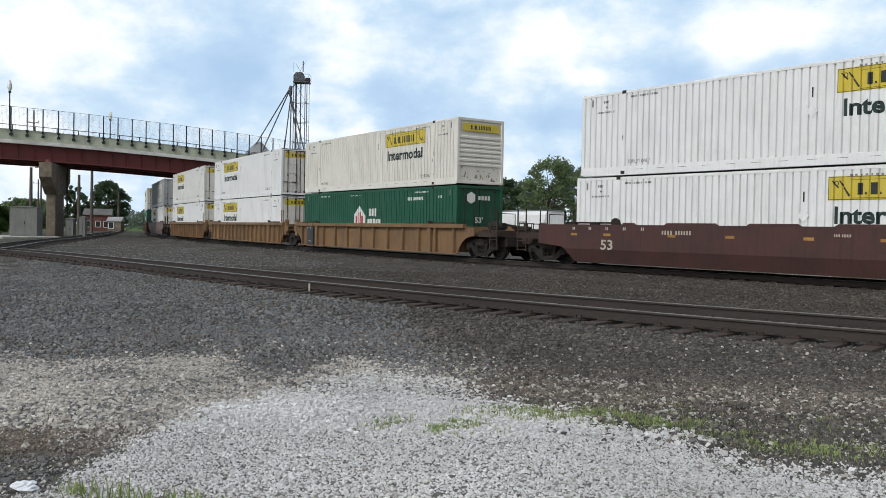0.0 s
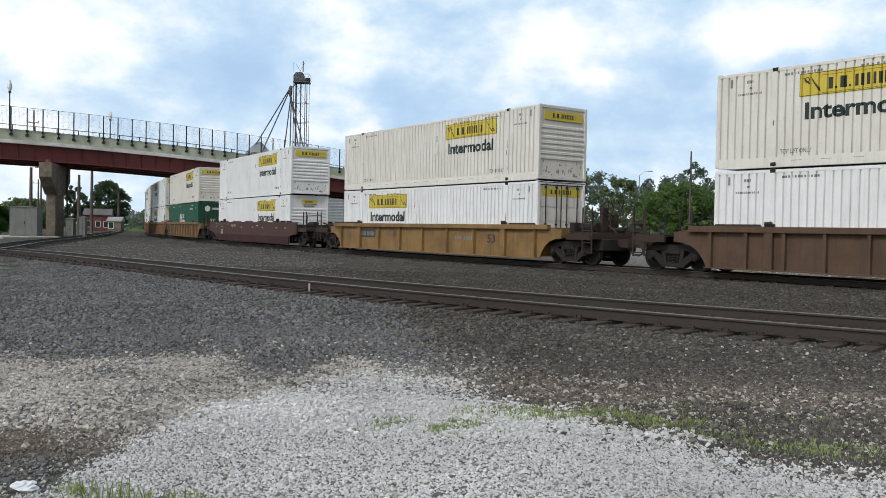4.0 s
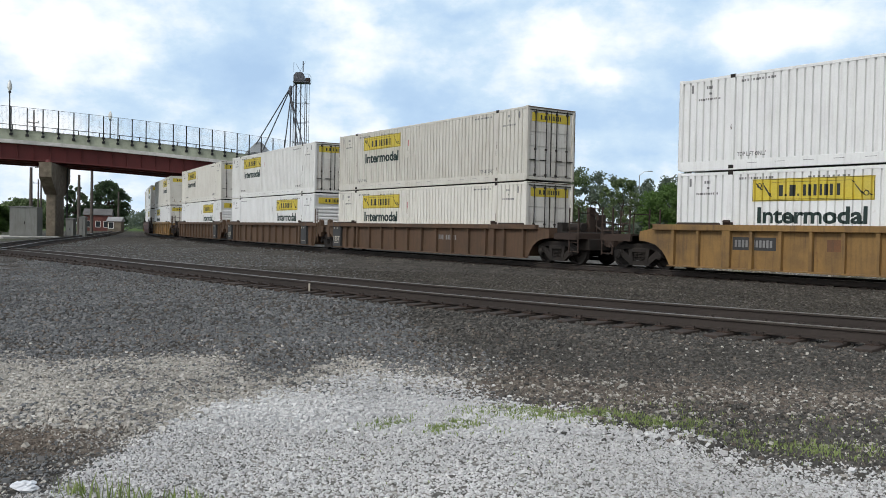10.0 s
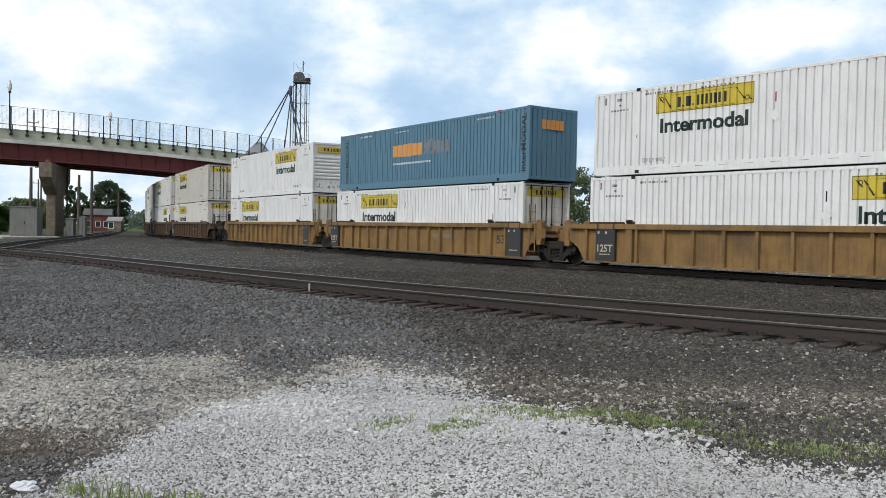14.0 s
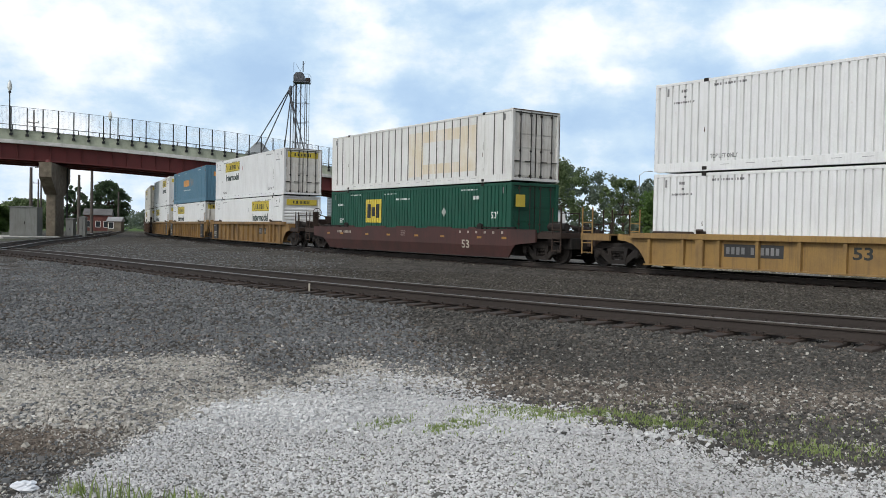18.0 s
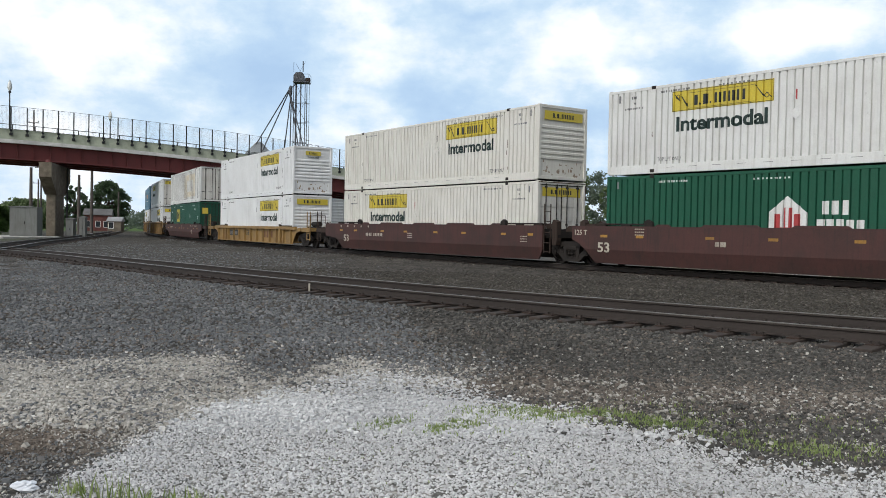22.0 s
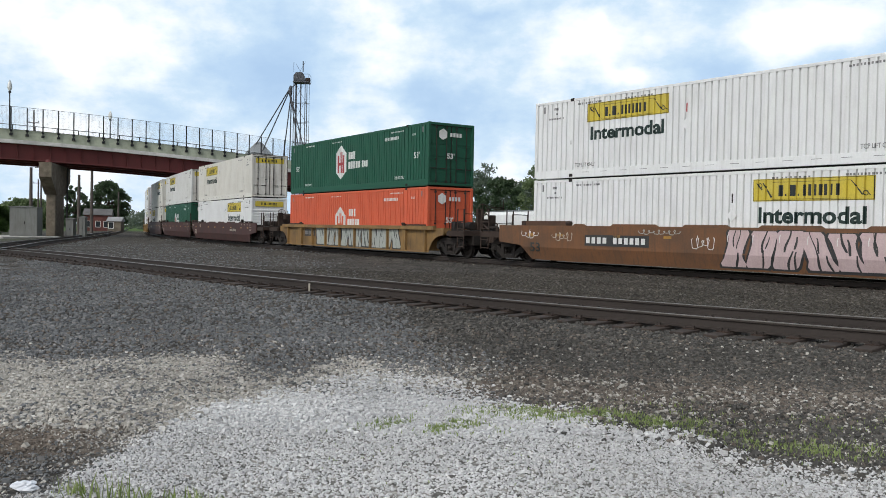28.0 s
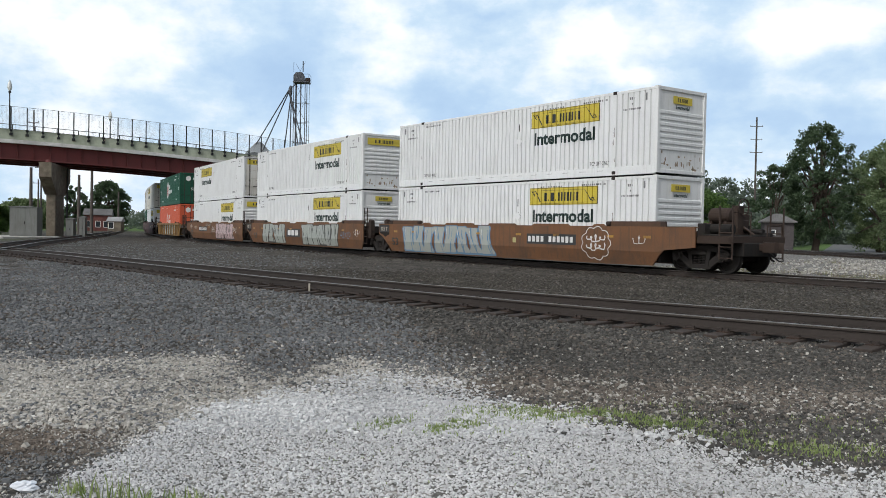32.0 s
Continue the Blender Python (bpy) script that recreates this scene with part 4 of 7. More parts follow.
    if fold:
        mark("box_number", bars(12, 1.25, 0.075, 0.45, 7), ink, -5.15, CH - 0.25)
        mark("box_number", bars(12, 1.2, 0.075, 0.45, 17), ink, 5.2, CH - 0.25)
        mark("box_number", bars(9, 1.3, 0.06, 0.55, 18), ink, 2.9 * nose if white_box else 1.6, CH - 0.27)
    for e in (1, -1):
        if white_box and fold:
            # small stencilled notes on the end panels
            mark("pin_note", bars(3, 0.24, 0.1, 0.3, 61), ink, e * 6.92, CH - 0.33)
            mark("pin_note", bars(1, 0.05, 0.07, 0.0, 62), ink, e * 6.92, CH - 0.52)
            mark("pin_note", bars(12, 0.82, 0.07, 0.42, 63), ink, e * 6.92, CH - 0.7)
        mark("hand_hold", once("hand_hold", lambda: Shape().box(-0.035, 0.035, 0.0, 0.02, -0.13, 0.13, 0.006)), M["ink_grey"], e * 7.56, CH - 0.33, "", c, 0.0, True)
    if white_box:
        # slots in the bottom rail and rubbed places on the lifting posts
        slots = once("rail_slotting", lambda: functools.reduce(lambda sh, k: sh.box(-5.6 + k * 0.9, -5.28 + k * 0.9, 0, 0.002, -0.007, 0.007), range(13), Shape()))
        part("rail_slotting", slots, M["ink_grey"], c, "dark slots in the bottom rail", Matrix.Translation((0, CW / 2 - 0.006, 0.15)), "stuff")
        for x, z, h in ((-6.1, 1.5, 0.34), (-6.06, 1.15, 0.2), (6.12, 1.3, 0.16), (-6.13, 0.5, 0.12)):
            part("rubbed_rust", once("rubbed_rust|%.2f" % h, lambda: Shape().prism([(-0.02, -h / 2), (0.012, -h / 2), (0.022, 0.0), (0.008, h / 2), (-0.012, h / 2), (-0.006, 0.05)], 0, 0.002)), M["rust_spot"], c, "", Matrix.Translation((x, CW / 2 - 0.002, z)), "stuff")
    if (fold and paint not in ("deep_green", "orange")) or paint == "bottle_green":
        dx, dz = (-3.2, 1.75) if paint == "bottle_green" else (nose * 0.9, 1.55)
        part("data_plate", once("data_plate", lambda: Shape().prism([(0, -0.21), (0.18, 0), (0, 0.21), (-0.18, 0)], -0.03, 0.012)), ma if paint != "bottle_green" else M["silver"], c, m=Matrix.Translation((dx, yo, dz)))
    if white_box and fold:
        mark("placard_mark", once("placard_mark", lambda: Shape().box(-0.022, 0.022, 0, 0.004, -0.15, 0.15)), M["ink_red"] if nose > 0 else M["black_steel"], nose * 0.9, 2.1)
    if paint == "deep_green" or paint == "orange":
        up = paint == "deep_green" and small_sign
        # white emblem with a red or green mark, the name as bars
        ex = 1.1
        ez = 1.55 if up else 1.22
        hexa = [(-0.62, -0.55), (0, -0.95), (0.62, -0.55), (0.62, 0.5), (0, 0.95), (-0.62, 0.5)] if up else [(-0.62, -1.0), (0.62, -1.0), (0.62, 0.42), (0, 0.92), (-0.62, 0.42)]
        em = mark("emblem", once("emblem|%d" % up, lambda: Shape().prism(hexa, 0, 0.004)), M["ink_white"], ex, ez, "white emblem")
        stems = once("emblem_mark", lambda: Shape().box(-0.4, -0.22, 0, 0.003, -0.62, 0.36).box(0.22, 0.4, 0, 0.003, -0.62, 0.36).box(-0.3, 0.3, 0, 0.003, -0.2, -0.04).box(-0.13, -0.05, 0, 0.003, -0.62, 0.55).box(0.05, 0.13, 0, 0.003, -0.62, 0.55))
        part("emblem_mark", draped(stems, ex), M["ink_red"] if paint == "deep_green" else M["orange"], em, m=Matrix.Translation((0, 0.005, 0.02)))
        mark("name_bar", bars(3, 0.85, 0.42, 0.28, 11), M["ink_white"], ex - 1.5 if not up else ex - 1.35, ez + 0.3 if up else 1.78, "white name drawn as bars")
        mark("name_bar", bars(5, 1.45, 0.42, 0.26, 12), M["ink_white"], ex - 1.65, ez - 0.22 if up else 1.25)
        if up:
            mark("name_bar", bars(3, 0.7, 0.36, 0.3, 15), M["ink_white"], ex - 2.85, ez - 0.22)
        for x in (-7.0, 7.0):
            mark("size_mark", lettering("53'", 0.5, 0.3), M["ink_white"], x, 1.0 if not up else 1.45, "53 foot mark")
        mark("number_bar", bars(10, 1.45, 0.17, 0.35, 13), M["ink_white"], -4.6, CH - 0.55)
        mark("number_bar", bars(3, 0.3, 0.12, 0.3, 16), M["ink_white"], -6.75, CH - 0.5)
        q = Matrix.Translation((-CL / 2 - 0.006, 0.5, CH - 0.55)) @ Matrix.Rotation(math.pi / 2, 4, "Z")
        part("end_emblem", once("end_emblem", lambda: Shape().prism([(-0.22, -0.14), (0, -0.27), (0.22, -0.14), (0.22, 0.14), (0, 0.27), (-0.22, 0.14)], 0, 0.01)), M["ink_white"], c, m=q)
        writing("end_bar", bars(4, 0.7, 0.2, 0.3, 14), M["ink_white"], c, m=q @ Matrix.Translation((-0.75, 0.001, 0)))
        part("end_size", lettering("53'", 0.42, 0.26), M["ink_white"], c, "53 foot mark", q @ Matrix.Translation((-0.45, 0.001, -1.0)))
    if paint == "bottle_green":
        lg = mark("logo_panel", once("logo_panel", lambda: Shape().box(-0.8, 0.8, 0, 0.004, -0.6, 0.6)), M["sign_yellow"], 3.3, 1.85, "square yellow logo panel")
        writing("logo_bar", draped(once("logo_strokes", lambda: Shape().box(0.26, 0.62, 0, 0.003, -0.36, 0.36).box(-0.18, 0.16, 0, 0.003, -0.28, 0.2).box(-0.62, -0.28, 0, 0.003, -0.36, 0.36)), 3.3), M["ink"], lg, "black mark drawn as bars", Matrix.Translation((0, 0.005, 0)))
        mark("size_mark", lettering("53'", 0.5, 0.3), M["ink_white"], -6.95, 1.6, "53 foot mark")
        mark("size_mark", lettering("53'", 0.4, 0.24), M["ink_white"], 6.85, 1.35, "53 foot mark")
        mark("number_bar", bars(12, 1.3, 0.09, 0.4, 22), M["ink_white"], 0.4, CH - 0.55)
        mark("number_bar", bars(3, 0.42, 0.16, 0.25, 23), M["ink_white"], -5.66, CH - 0.6)
        mark("number_bar", bars(7, 0.7, 0.12, 0.35, 24), M["ink_white"], 6.9, CH - 0.75)
        q = Matrix.Translation((-CL / 2 - 0.02, 0.86, 2.2)) @ Matrix.Rotation(math.pi / 2, 4, "Z")
        part("logo_panel", once("logo_small", lambda: Shape().box(-0.24, 0.24, 0.04, 0.06, -0.25, 0.25)), M["sign_yellow"], c, m=q)
    if paint == "blue":
        writing("name_bar", bars(6, 2.7, 0.66, 0.12, 31), M["ink_orange"], c, "orange name drawn as bars", Matrix.Translation((1.1, yo, 1.75)))
        writing("name_bar", bars(6, 2.2, 0.6, 0.35, 32), M["ink_grey"], c, "grey name drawn as bars", Matrix.Translation((-1.45, yo, 1.75)))
        part("globe_mark", Shape().ring((0, 0, 0), "y", 0.34, 0.05, 24, 4).moved(Matrix.Diagonal((1, 0.08, 1, 1))), M["ink_grey"], c, m=Matrix.Translation((-1.0, yo + 0.004, 1.78)))
        writing("note_bar", bars(20, 3.4, 0.1, 0.4, 33), M["ink_white"], c, m=Matrix.Translation((0.7, yo, 1.12)))
        for x in (-7.72, 7.3):
            part("lettering", lettering("interMODAL", 2.35, 0.3), M["ink"], c, "dark upright word intermodal", Matrix.Translation((x, yo, 1.5)) @ Matrix.Rotation(math.pi / 2, 4, "Y"))
        q = Matrix.Translation((-CL / 2 - 0.012, 0.05, 2.25)) @ Matrix.Rotation(math.pi / 2, 4, "Z")
        writing("end_bar", bars(5, 1.2, 0.4, 0.12, 34), M["ink_orange"], c, m=q)
    if style == "plate":
        for x0, x1, z0, z1 in ((-5.58, -4.37, 0.5, 2.5), (-1.34, -0.06, 0.4, 2.5), (-4.37, -1.34, 1.98, 2.5), (-4.37, -1.34, 0.5, 0.95)):
            part("glue_stain", Shape().box(x0, x1, 0, 0.003, z0, z1), M["beige_ghost"], c, "beige stain of a removed sign", Matrix.Translation((0, CW / 2 - 0.024, 0)))
    return c


# ---- well cars ----
def sideframe():
    """A cast truck side: arched top, V-shaped arms, spring nest in the opening."""
    s = Shape()
    y0, y1 = -0.08, 0.08
    s.prism([(-1.14, 0.56), (-1.1, 0.7), (-0.72, 0.83), (-0.4, 0.87), (0.4, 0.87), (0.72, 0.83), (1.1, 0.7), (1.14, 0.56), (0.98, 0.52), (0.66, 0.66), (0.4, 0.70), (-0.4, 0.70), (-0.66, 0.66), (-0.98, 0.52)], y0, y1)
    for k in (-1, 1):
        s.prism([(k * 1.0, 0.58), (k * 0.74, 0.66), (k * 0.24, 0.26), (k * 0.40, 0.13)], y0, y1)
        s.prism([(k * 0.47, 0.71), (k * 0.31, 0.71), (k * 0.24, 0.20), (k * 0.36, 0.20)], y0, y1 + 0.02)
        s.box(k * 0.89 - 0.19, k * 0.89 + 0.19, y0 - 0.02, y1 + 0.04, 0.38, 0.68, 0.05)
        s.tube((k * 0.89, -0.02, 0.47), (k * 0.89, 0.17, 0.47), 0.125, n=12)
        s.tube((k * 0.89, 0.15, 0.47), (k * 0.89, 0.19, 0.47), 0.08, n=8)
    s.prism([(-0.44, 0.12), (0.44, 0.12), (0.36, 0.27), (-0.36, 0.27)], y0, y1 + 0.01)
    for x in (-0.17, 0.0, 0.17):
        for z in range(5):
            s.ring((x, 0.02, 0.30 + z * 0.055), "z", 0.065, 0.019, 10, 5)
    s.box(-0.3, 0.3, y0 + 0.01, y1 + 0.04, 0.56, 0.71, 0.02)
    return s


def wheelset():
    """Two wheels on an axle along y, round the origin."""
    s = Shape()
    r = 0.46
    for k in (1, -1):
        prof = [(0.09, 0.60), (0.09, 0.86), (0.14, 0.86), (0.18, 0.79), (0.36, 0.76), (0.38, 0.81), (r, 0.81), (r + 0.004, 0.705), (r + 0.028, 0.69), (r + 0.02, 0.67), (0.38, 0.67), (0.36, 0.71), (0.18, 0.69), (0.14, 0.62), (0.09, 0.62)]
        s.lathe([(a, b * k) for a, b in prof], axis="y", n=28)
    s.tube((0, -1.02, 0), (0, 1.02, 0), 0.08, n=12)
    return s


WHEELS = []


def truck(parent, x):
    t = part("truck", once("truck_bolster", lambda: Shape().box(-0.22, 0.22, -1.0, 1.0, 0.42, 0.66, 0.03).tube((0, 0, 0.6), (0, 0, 0.95), 0.25, n=16).box(-0.5, 0.5, -0.9, -0.62, 0.30, 0.42).box(-0.5, 0.5, 0.62, 0.9, 0.30, 0.42)), M["black_steel"], parent, "dirty black two-axle truck", Matrix.Translation((x, 0, 0)))
    for y in (1.0, -1.0):
        part("side_frame", once("side_frame", sideframe), M["black_steel"], t, "cast steel side frame", Matrix.Translation((0, y, 0)) @ (Matrix.Identity(4) if y > 0 else FLIP))
    for dx in (-0.89, 0.89):
        w = part("wheelset", once("wheelset", wheelset), M["wheel"], t, "steel wheels on an axle")
        w.matrix_parent_inverse = Matrix.Translation((dx, 0, 0.46))
        WHEELS.append(w)
    return t


def sheet(s, levels, left, right, lift, surface):
    """A painted strip between two edges given at heights, lying on a side surface."""
    v = []
    for z, a, c in zip(levels, left, right):
        v += [(a, surface(z) + lift, z), (c, surface(z) + lift, z)]
    return s.add(v, [(2 * k, 2 * k + 1, 2 * k + 3, 2 * k + 2) for k in range(len(levels) - 1)])


def graffiti(parent, x0, x1, z0, z1, surface, fill, edge, seed, wide=0.72):
    """A row of sprayed, unreadable swollen forms that crowd one another, with dark outlines and cuts."""
    rnd = random.Random(seed)
    h = z1 - z0
    n = max(1, round((x0 - x1) / (wide * h)))
    w = (x0 - x1) / n
    for i in range(n):
        cx = x0 - (i + 0.5) * w
        lean, belly, foot, cap = rnd.uniform(-0.22, 0.22) * w, rnd.uniform(-0.16, 0.1), rnd.uniform(0.0, 0.22), rnd.uniform(0.0, 0.2)
        zb, zt = z0 + rnd.uniform(0.0, 0.06) * h, z1 - rnd.uniform(0.0, 0.08) * h
        levels = sorted([zb + (zt - zb) * k / 12 for k in range(13)] + [0.62])
        def half(z):
            t = (z - zb) / (zt - zb)
            r = 0.45 + belly * math.sin(math.pi * t) + foot * max(0.0, 1 - 4 * t) + cap * max(0.0, 4 * t - 3)
            return w * r * min(1.0, 0.8 + 3.5 * min(t, 1 - t))
        mid = [cx + lean * (2 * (z - zb) / (zt - zb) - 1) + 0.05 * w * math.sin(5 * (z - zb) / h + seed + i) for z in levels]
        back, front, cut, shine = Shape(), Shape(), Shape(), Shape()
        grow = [z0 - 0.02 + (z - zb) * (zt + 0.04 - z0) / (zt - zb) if z != 0.62 else z for z in levels]
        sheet(back, grow, [m + half(z) + 0.075 for m, z in zip(mid, levels)], [m - half(z) - 0.075 for m, z in zip(mid, levels)], 0.002 + 0.001 * (i % 2), surface)
        sheet(front, levels, [m + half(z) for m, z in zip(mid, levels)], [m - half(z) for m, z in zip(mid, levels)], 0.006 + 0.001 * (i % 2), surface)
        for k in range(3 + rnd.randrange(2)):
            a, c = sorted((rnd.uniform(0.0, 0.55), rnd.uniform(0.45, 1.0)))
            lo, hi = (zb, zb + (zt - zb) * (0.25 + 0.3 * c)) if k % 2 else (zb + (zt - zb) * (0.4 + 0.3 * a), zt if rnd.random() < 0.6 else zb + (zt - zb) * 0.85)
            ls = sorted([lo + (hi - lo) * q / 6 for q in range(7)] + ([0.62] if lo < 0.62 < hi else []))
            off = (rnd.uniform(-0.22, 0.22) + (0.12 if k == 0 else -0.12)) * w
            ms = [cx + off + lean * (2 * (z - zb) / (zt - zb) - 1) + 0.04 * w * math.sin(7 * z + k + i) for z in ls]
            tw = rnd.uniform(0.018, 0.05) * w / 0.8
            sheet(cut, ls, [m + tw * (0.4 + 0.6 * math.sin(math.pi * min(1, q / 5 + 0.1))) for q, m in enumerate(ms)], [m - tw * 0.7 for m in ms], 0.0095, surface)
        zs = [zt - 0.3 * h, zt - 0.2 * h, zt - 0.1 * h]
        sheet(shine, zs, [cx + 0.33 * w, cx + 0.34 * w, cx + 0.31 * w], [cx + 0.31 * w, cx + 0.31 * w, cx + 0.28 * w], 0.0105, surface)
        part("graffiti_edge", back, edge, parent, "dark sprayed outline", kind="stuff")
        part("graffiti_fill", front, fill, parent, "sprayed swollen form", kind="stuff")
        part("graffiti_cut", cut, edge, parent, "dark sprayed cuts", kind="stuff")
        part("graffiti_shine", shine, M["ink_white"], parent, kind="stuff")


def scribble(parent, x0, x1, z0, z1, surface, material, seed, width=0.011):
    """A thin looping tag that spells nothing."""
    rnd = random.Random(seed)
    s, n = Shape(), 40
    turns = max(2, round((x0 - x1) / 0.22))
    p = []
    for k in range(n * 2 + 1):
        t = k / (2 * n)
        a = 2 * math.pi * turns * t
        p.append((x0 + (x1 - x0) * t + 0.09 * math.sin(a), (z0 + z1) / 2 + (z1 - z0) / 2 * math.cos(a + 0.7 * math.sin(3 * a)) * (0.65 + 0.35 * math.sin(2.3 * turns * t + seed))))
    for a, c in zip(p, p[1:]):
        d = math.hypot(c[0] - a[0], c[1] - a[1]) + 1e-6
        ox, oz = -(c[1] - a[1]) / d * width, (c[0] - a[0]) / d * width
        q = [(a[0] + ox, a[1] + oz), (a[0] - ox, a[1] - oz), (c[0] - ox, c[1] - oz), (c[0] + ox, c[1] + oz)]
        s.add([(x, surface(z) + 0.012, z) for x, z in q], [(0, 1, 2, 3)])
    part("sprayed_tag", s, material, parent, "thin sprayed scrawl", kind="stuff")


def cloud_tag(parent, cx, cz, rx, rz, surface, material):
    """A scalloped outline with scrawl in it."""
    s, n = Shape(), 96
    ring = []
    for k in range(n + 1):
        a = 2 * math.pi * k / n
        r = 0.86 + 0.14 * abs(math.sin(4.5 * a))
        ring.append((cx + rx * r * math.cos(a), cz + rz * r * math.sin(a), math.cos(a), math.sin(a)))
    for a, c in zip(ring, ring[1:]):
        q = [(a[0], a[1]), (a[0] + 0.035 * a[2], a[1] + 0.035 * a[3]), (c[0] + 0.035 * c[2], c[1] + 0.035 * c[3]), (c[0], c[1])]
        s.add([(x, surface(z) + 0.006, z) for x, z in q], [(0, 1, 2, 3)])
    part("tag_outline", s, material, parent, "white scalloped outline", kind="stuff")
    for k, z in enumerate((cz + 0.3 * rz, cz - 0.2 * rz)):
        scribble(parent, cx + 0.6 * rx, cx - 0.6 * rx, z - 0.15, z + 0.15, surface, material, 60 + k, 0.022)


def end_gear(c, e, body, hand_brake=False, tank=False):
    """Coupler end of a car: draft sill, coupler, platform, ladder, rails."""
    m = Matrix.Identity(4) if e > 0 else FLIP
    part("draft_sill", once("draft_sill", lambda: Shape().box(8.6, 11.0, -0.28, 0.28, 0.72, 1.12, 0.02)), M["black_steel"], c, "dark draft sill", m)
    part("coupler", once("coupler", lambda: Shape().box(11.0, 11.55, -0.1, 0.1, 0.74, 0.98, 0.02).prism([(11.5, -0.22), (11.95, -0.26), (12.0, -0.1), (11.8, -0.02), (11.82, 0.12), (11.98, 0.2), (11.85, 0.28), (11.5, 0.2)], 0.70, 1.02, "z")), M["brown_steel"], c, "rusty knuckle coupler", m)
    part("air_hose", once("air_hose", lambda: Shape().path([(11.2, 0.35, 0.85), (11.45, 0.4, 0.6), (11.7, 0.38, 0.42), (11.9, 0.33, 0.45)], 0.025)), M["rubber"], c, "black brake hose", m)
    part("end_platform", once("end_platform", lambda: Shape().box(9.9, 11.2, -1.35, 1.35, 1.14, 1.2).box(11.1, 11.25, -1.4, 1.4, 0.98, 1.2, 0.01).box(9.9, 11.2, 1.28, 1.4, 0.95, 1.14).box(9.9, 11.2, -1.4, -1.28, 0.95, 1.14)), body, c, "end platform", m)
    part("uncoupling_lever", once("uncoupling_lever", lambda: Shape().path([(11.35, 0.1, 1.05), (10.95, 0.5, 1.0), (10.8, 1.3, 0.95), (10.8, 1.42, 0.7)], 0.018)), M["brown_steel"], c, m=m)
    for y in (1.36, -1.36):
        part("ladder", once("ladder|%d" % (y > 0), lambda: Shape().path([(10.72, y, 0.45), (10.72, y, 2.15)], 0.03).path([(11.2, y, 0.45), (11.2, y, 2.15)], 0.03).path([(10.72, y, 0.5), (11.2, y, 0.5)], 0.02).path([(10.72, y, 0.85), (11.2, y, 0.85)], 0.02).path([(10.72, y, 1.3), (11.2, y, 1.3)], 0.022).path([(10.72, y, 1.6), (11.2, y, 1.6)], 0.022)), body, c, "steel grab irons and steps", m)
    if e < 0:
        part("end_machinery", once("end_machinery", lambda: Shape().box(9.5, 11.0, -0.9, 0.9, 1.0, 1.25, 0.03).tube((9.6, -0.5, 1.42), (10.6, -0.5, 1.42), 0.16, n=12).tube((9.5, 1.05, 1.3), (11.0, 1.0, 1.24), 0.09, n=10).tube((9.6, 0.75, 1.4), (10.9, 0.7, 1.36), 0.08, n=10).tube((9.6, 0.4, 1.5), (11.1, 0.35, 1.32), 0.05, n=8).box(10.2, 11.3, -0.9, 0.9, 0.55, 1.0, 0.03).box(9.0, 10.2, 0.3, 1.2, 0.82, 1.12, 0.03).path([(10.9, 0.9, 0.9), (11.05, 0.95, 0.45), (11.25, 0.8, 0.4)], 0.035).path([(10.4, 1.1, 1.1), (10.7, 1.15, 0.7), (11.1, 1.0, 0.55), (11.4, 0.6, 0.7)], 0.03).tube((9.95, 1.18, 1.3), (9.95, 1.18, 1.56), 0.1, n=10).box(9.45, 9.75, 0.9, 1.3, 1.1, 1.45, 0.03)), M["grubby"], c, "greasy black draft gear and pipes", m)
    part("grab_rail", once("grab_rail", lambda: Shape().path([(11.18, -1.3, 1.18), (11.18, -1.3, 1.95), (11.18, -0.4, 1.95), (11.18, -0.4, 1.18)], 0.02)), M["brown_steel"], c, m=m)
    part("grab_rail", once("grab_rail_low", lambda: Shape().path([(11.18, 1.3, 1.18), (11.18, 1.3, 1.55), (11.18, 0.5, 1.55), (11.18, 0.5, 1.18)], 0.02)), M["brown_steel"], c, m=m)
    if hand_brake:
        part("brake_stand", once("brake_stand", lambda: Shape().box(10.3, 10.46, -0.1, 0.25, 1.18, 2.2, 0.02).box(10.2, 10.4, -0.5, -0.1, 1.18, 1.6, 0.02).box(9.85, 9.97, 0.9, 1.3, 1.18, 1.95, 0.02).path([(10.36, 0.1, 2.2), (10.2, 0.5, 2.0), (9.95, 1.0, 1.9)], 0.03).path([(10.5, 0.2, 1.5), (10.9, 0.3, 1.2)], 0.04).box(10.05, 10.2, 0.2, 0.9, 1.2, 1.75, 0.02)), M["brown_steel"], c, "brake stand", m)
        part("brake_wheel", once("brake_wheel", lambda: Shape().ring((10.56, 0.1, 2.15), "x", 0.27, 0.022).path([(10.56, -0.17, 2.15), (10.56, 0.37, 2.15)], 0.015).path([(10.56, 0.1, 1.88), (10.56, 0.1, 2.42)], 0.015)), M["brown_steel"], c, "spoked hand-brake wheel", m)
        part("brake_valve", once("brake_valve", lambda: Shape().box(9.5, 9.8, -0.9, -0.5, 1.15, 1.6, 0.03).tube((9.3, 0.7, 1.4), (10.0, 0.7, 1.4), 0.17, n=14)), M["black_steel"], c, "brake valves and reservoir", m)
    if tank:
        part("air_reservoir", once("air_reservoir", lambda: Shape().lathe([(0.0, 8.62), (0.2, 8.65), (0.27, 8.72), (0.27, 9.42), (0.2, 9.5), (0.0, 9.53)], (0, 0.98, 1.9), "x", 20).box(8.72, 8.82, 0.78, 1.18, 1.2, 1.72).box(9.3, 9.4, 0.78, 1.18, 1.2, 1.72)), M["brown_steel"], c, "brown air reservoir", m)


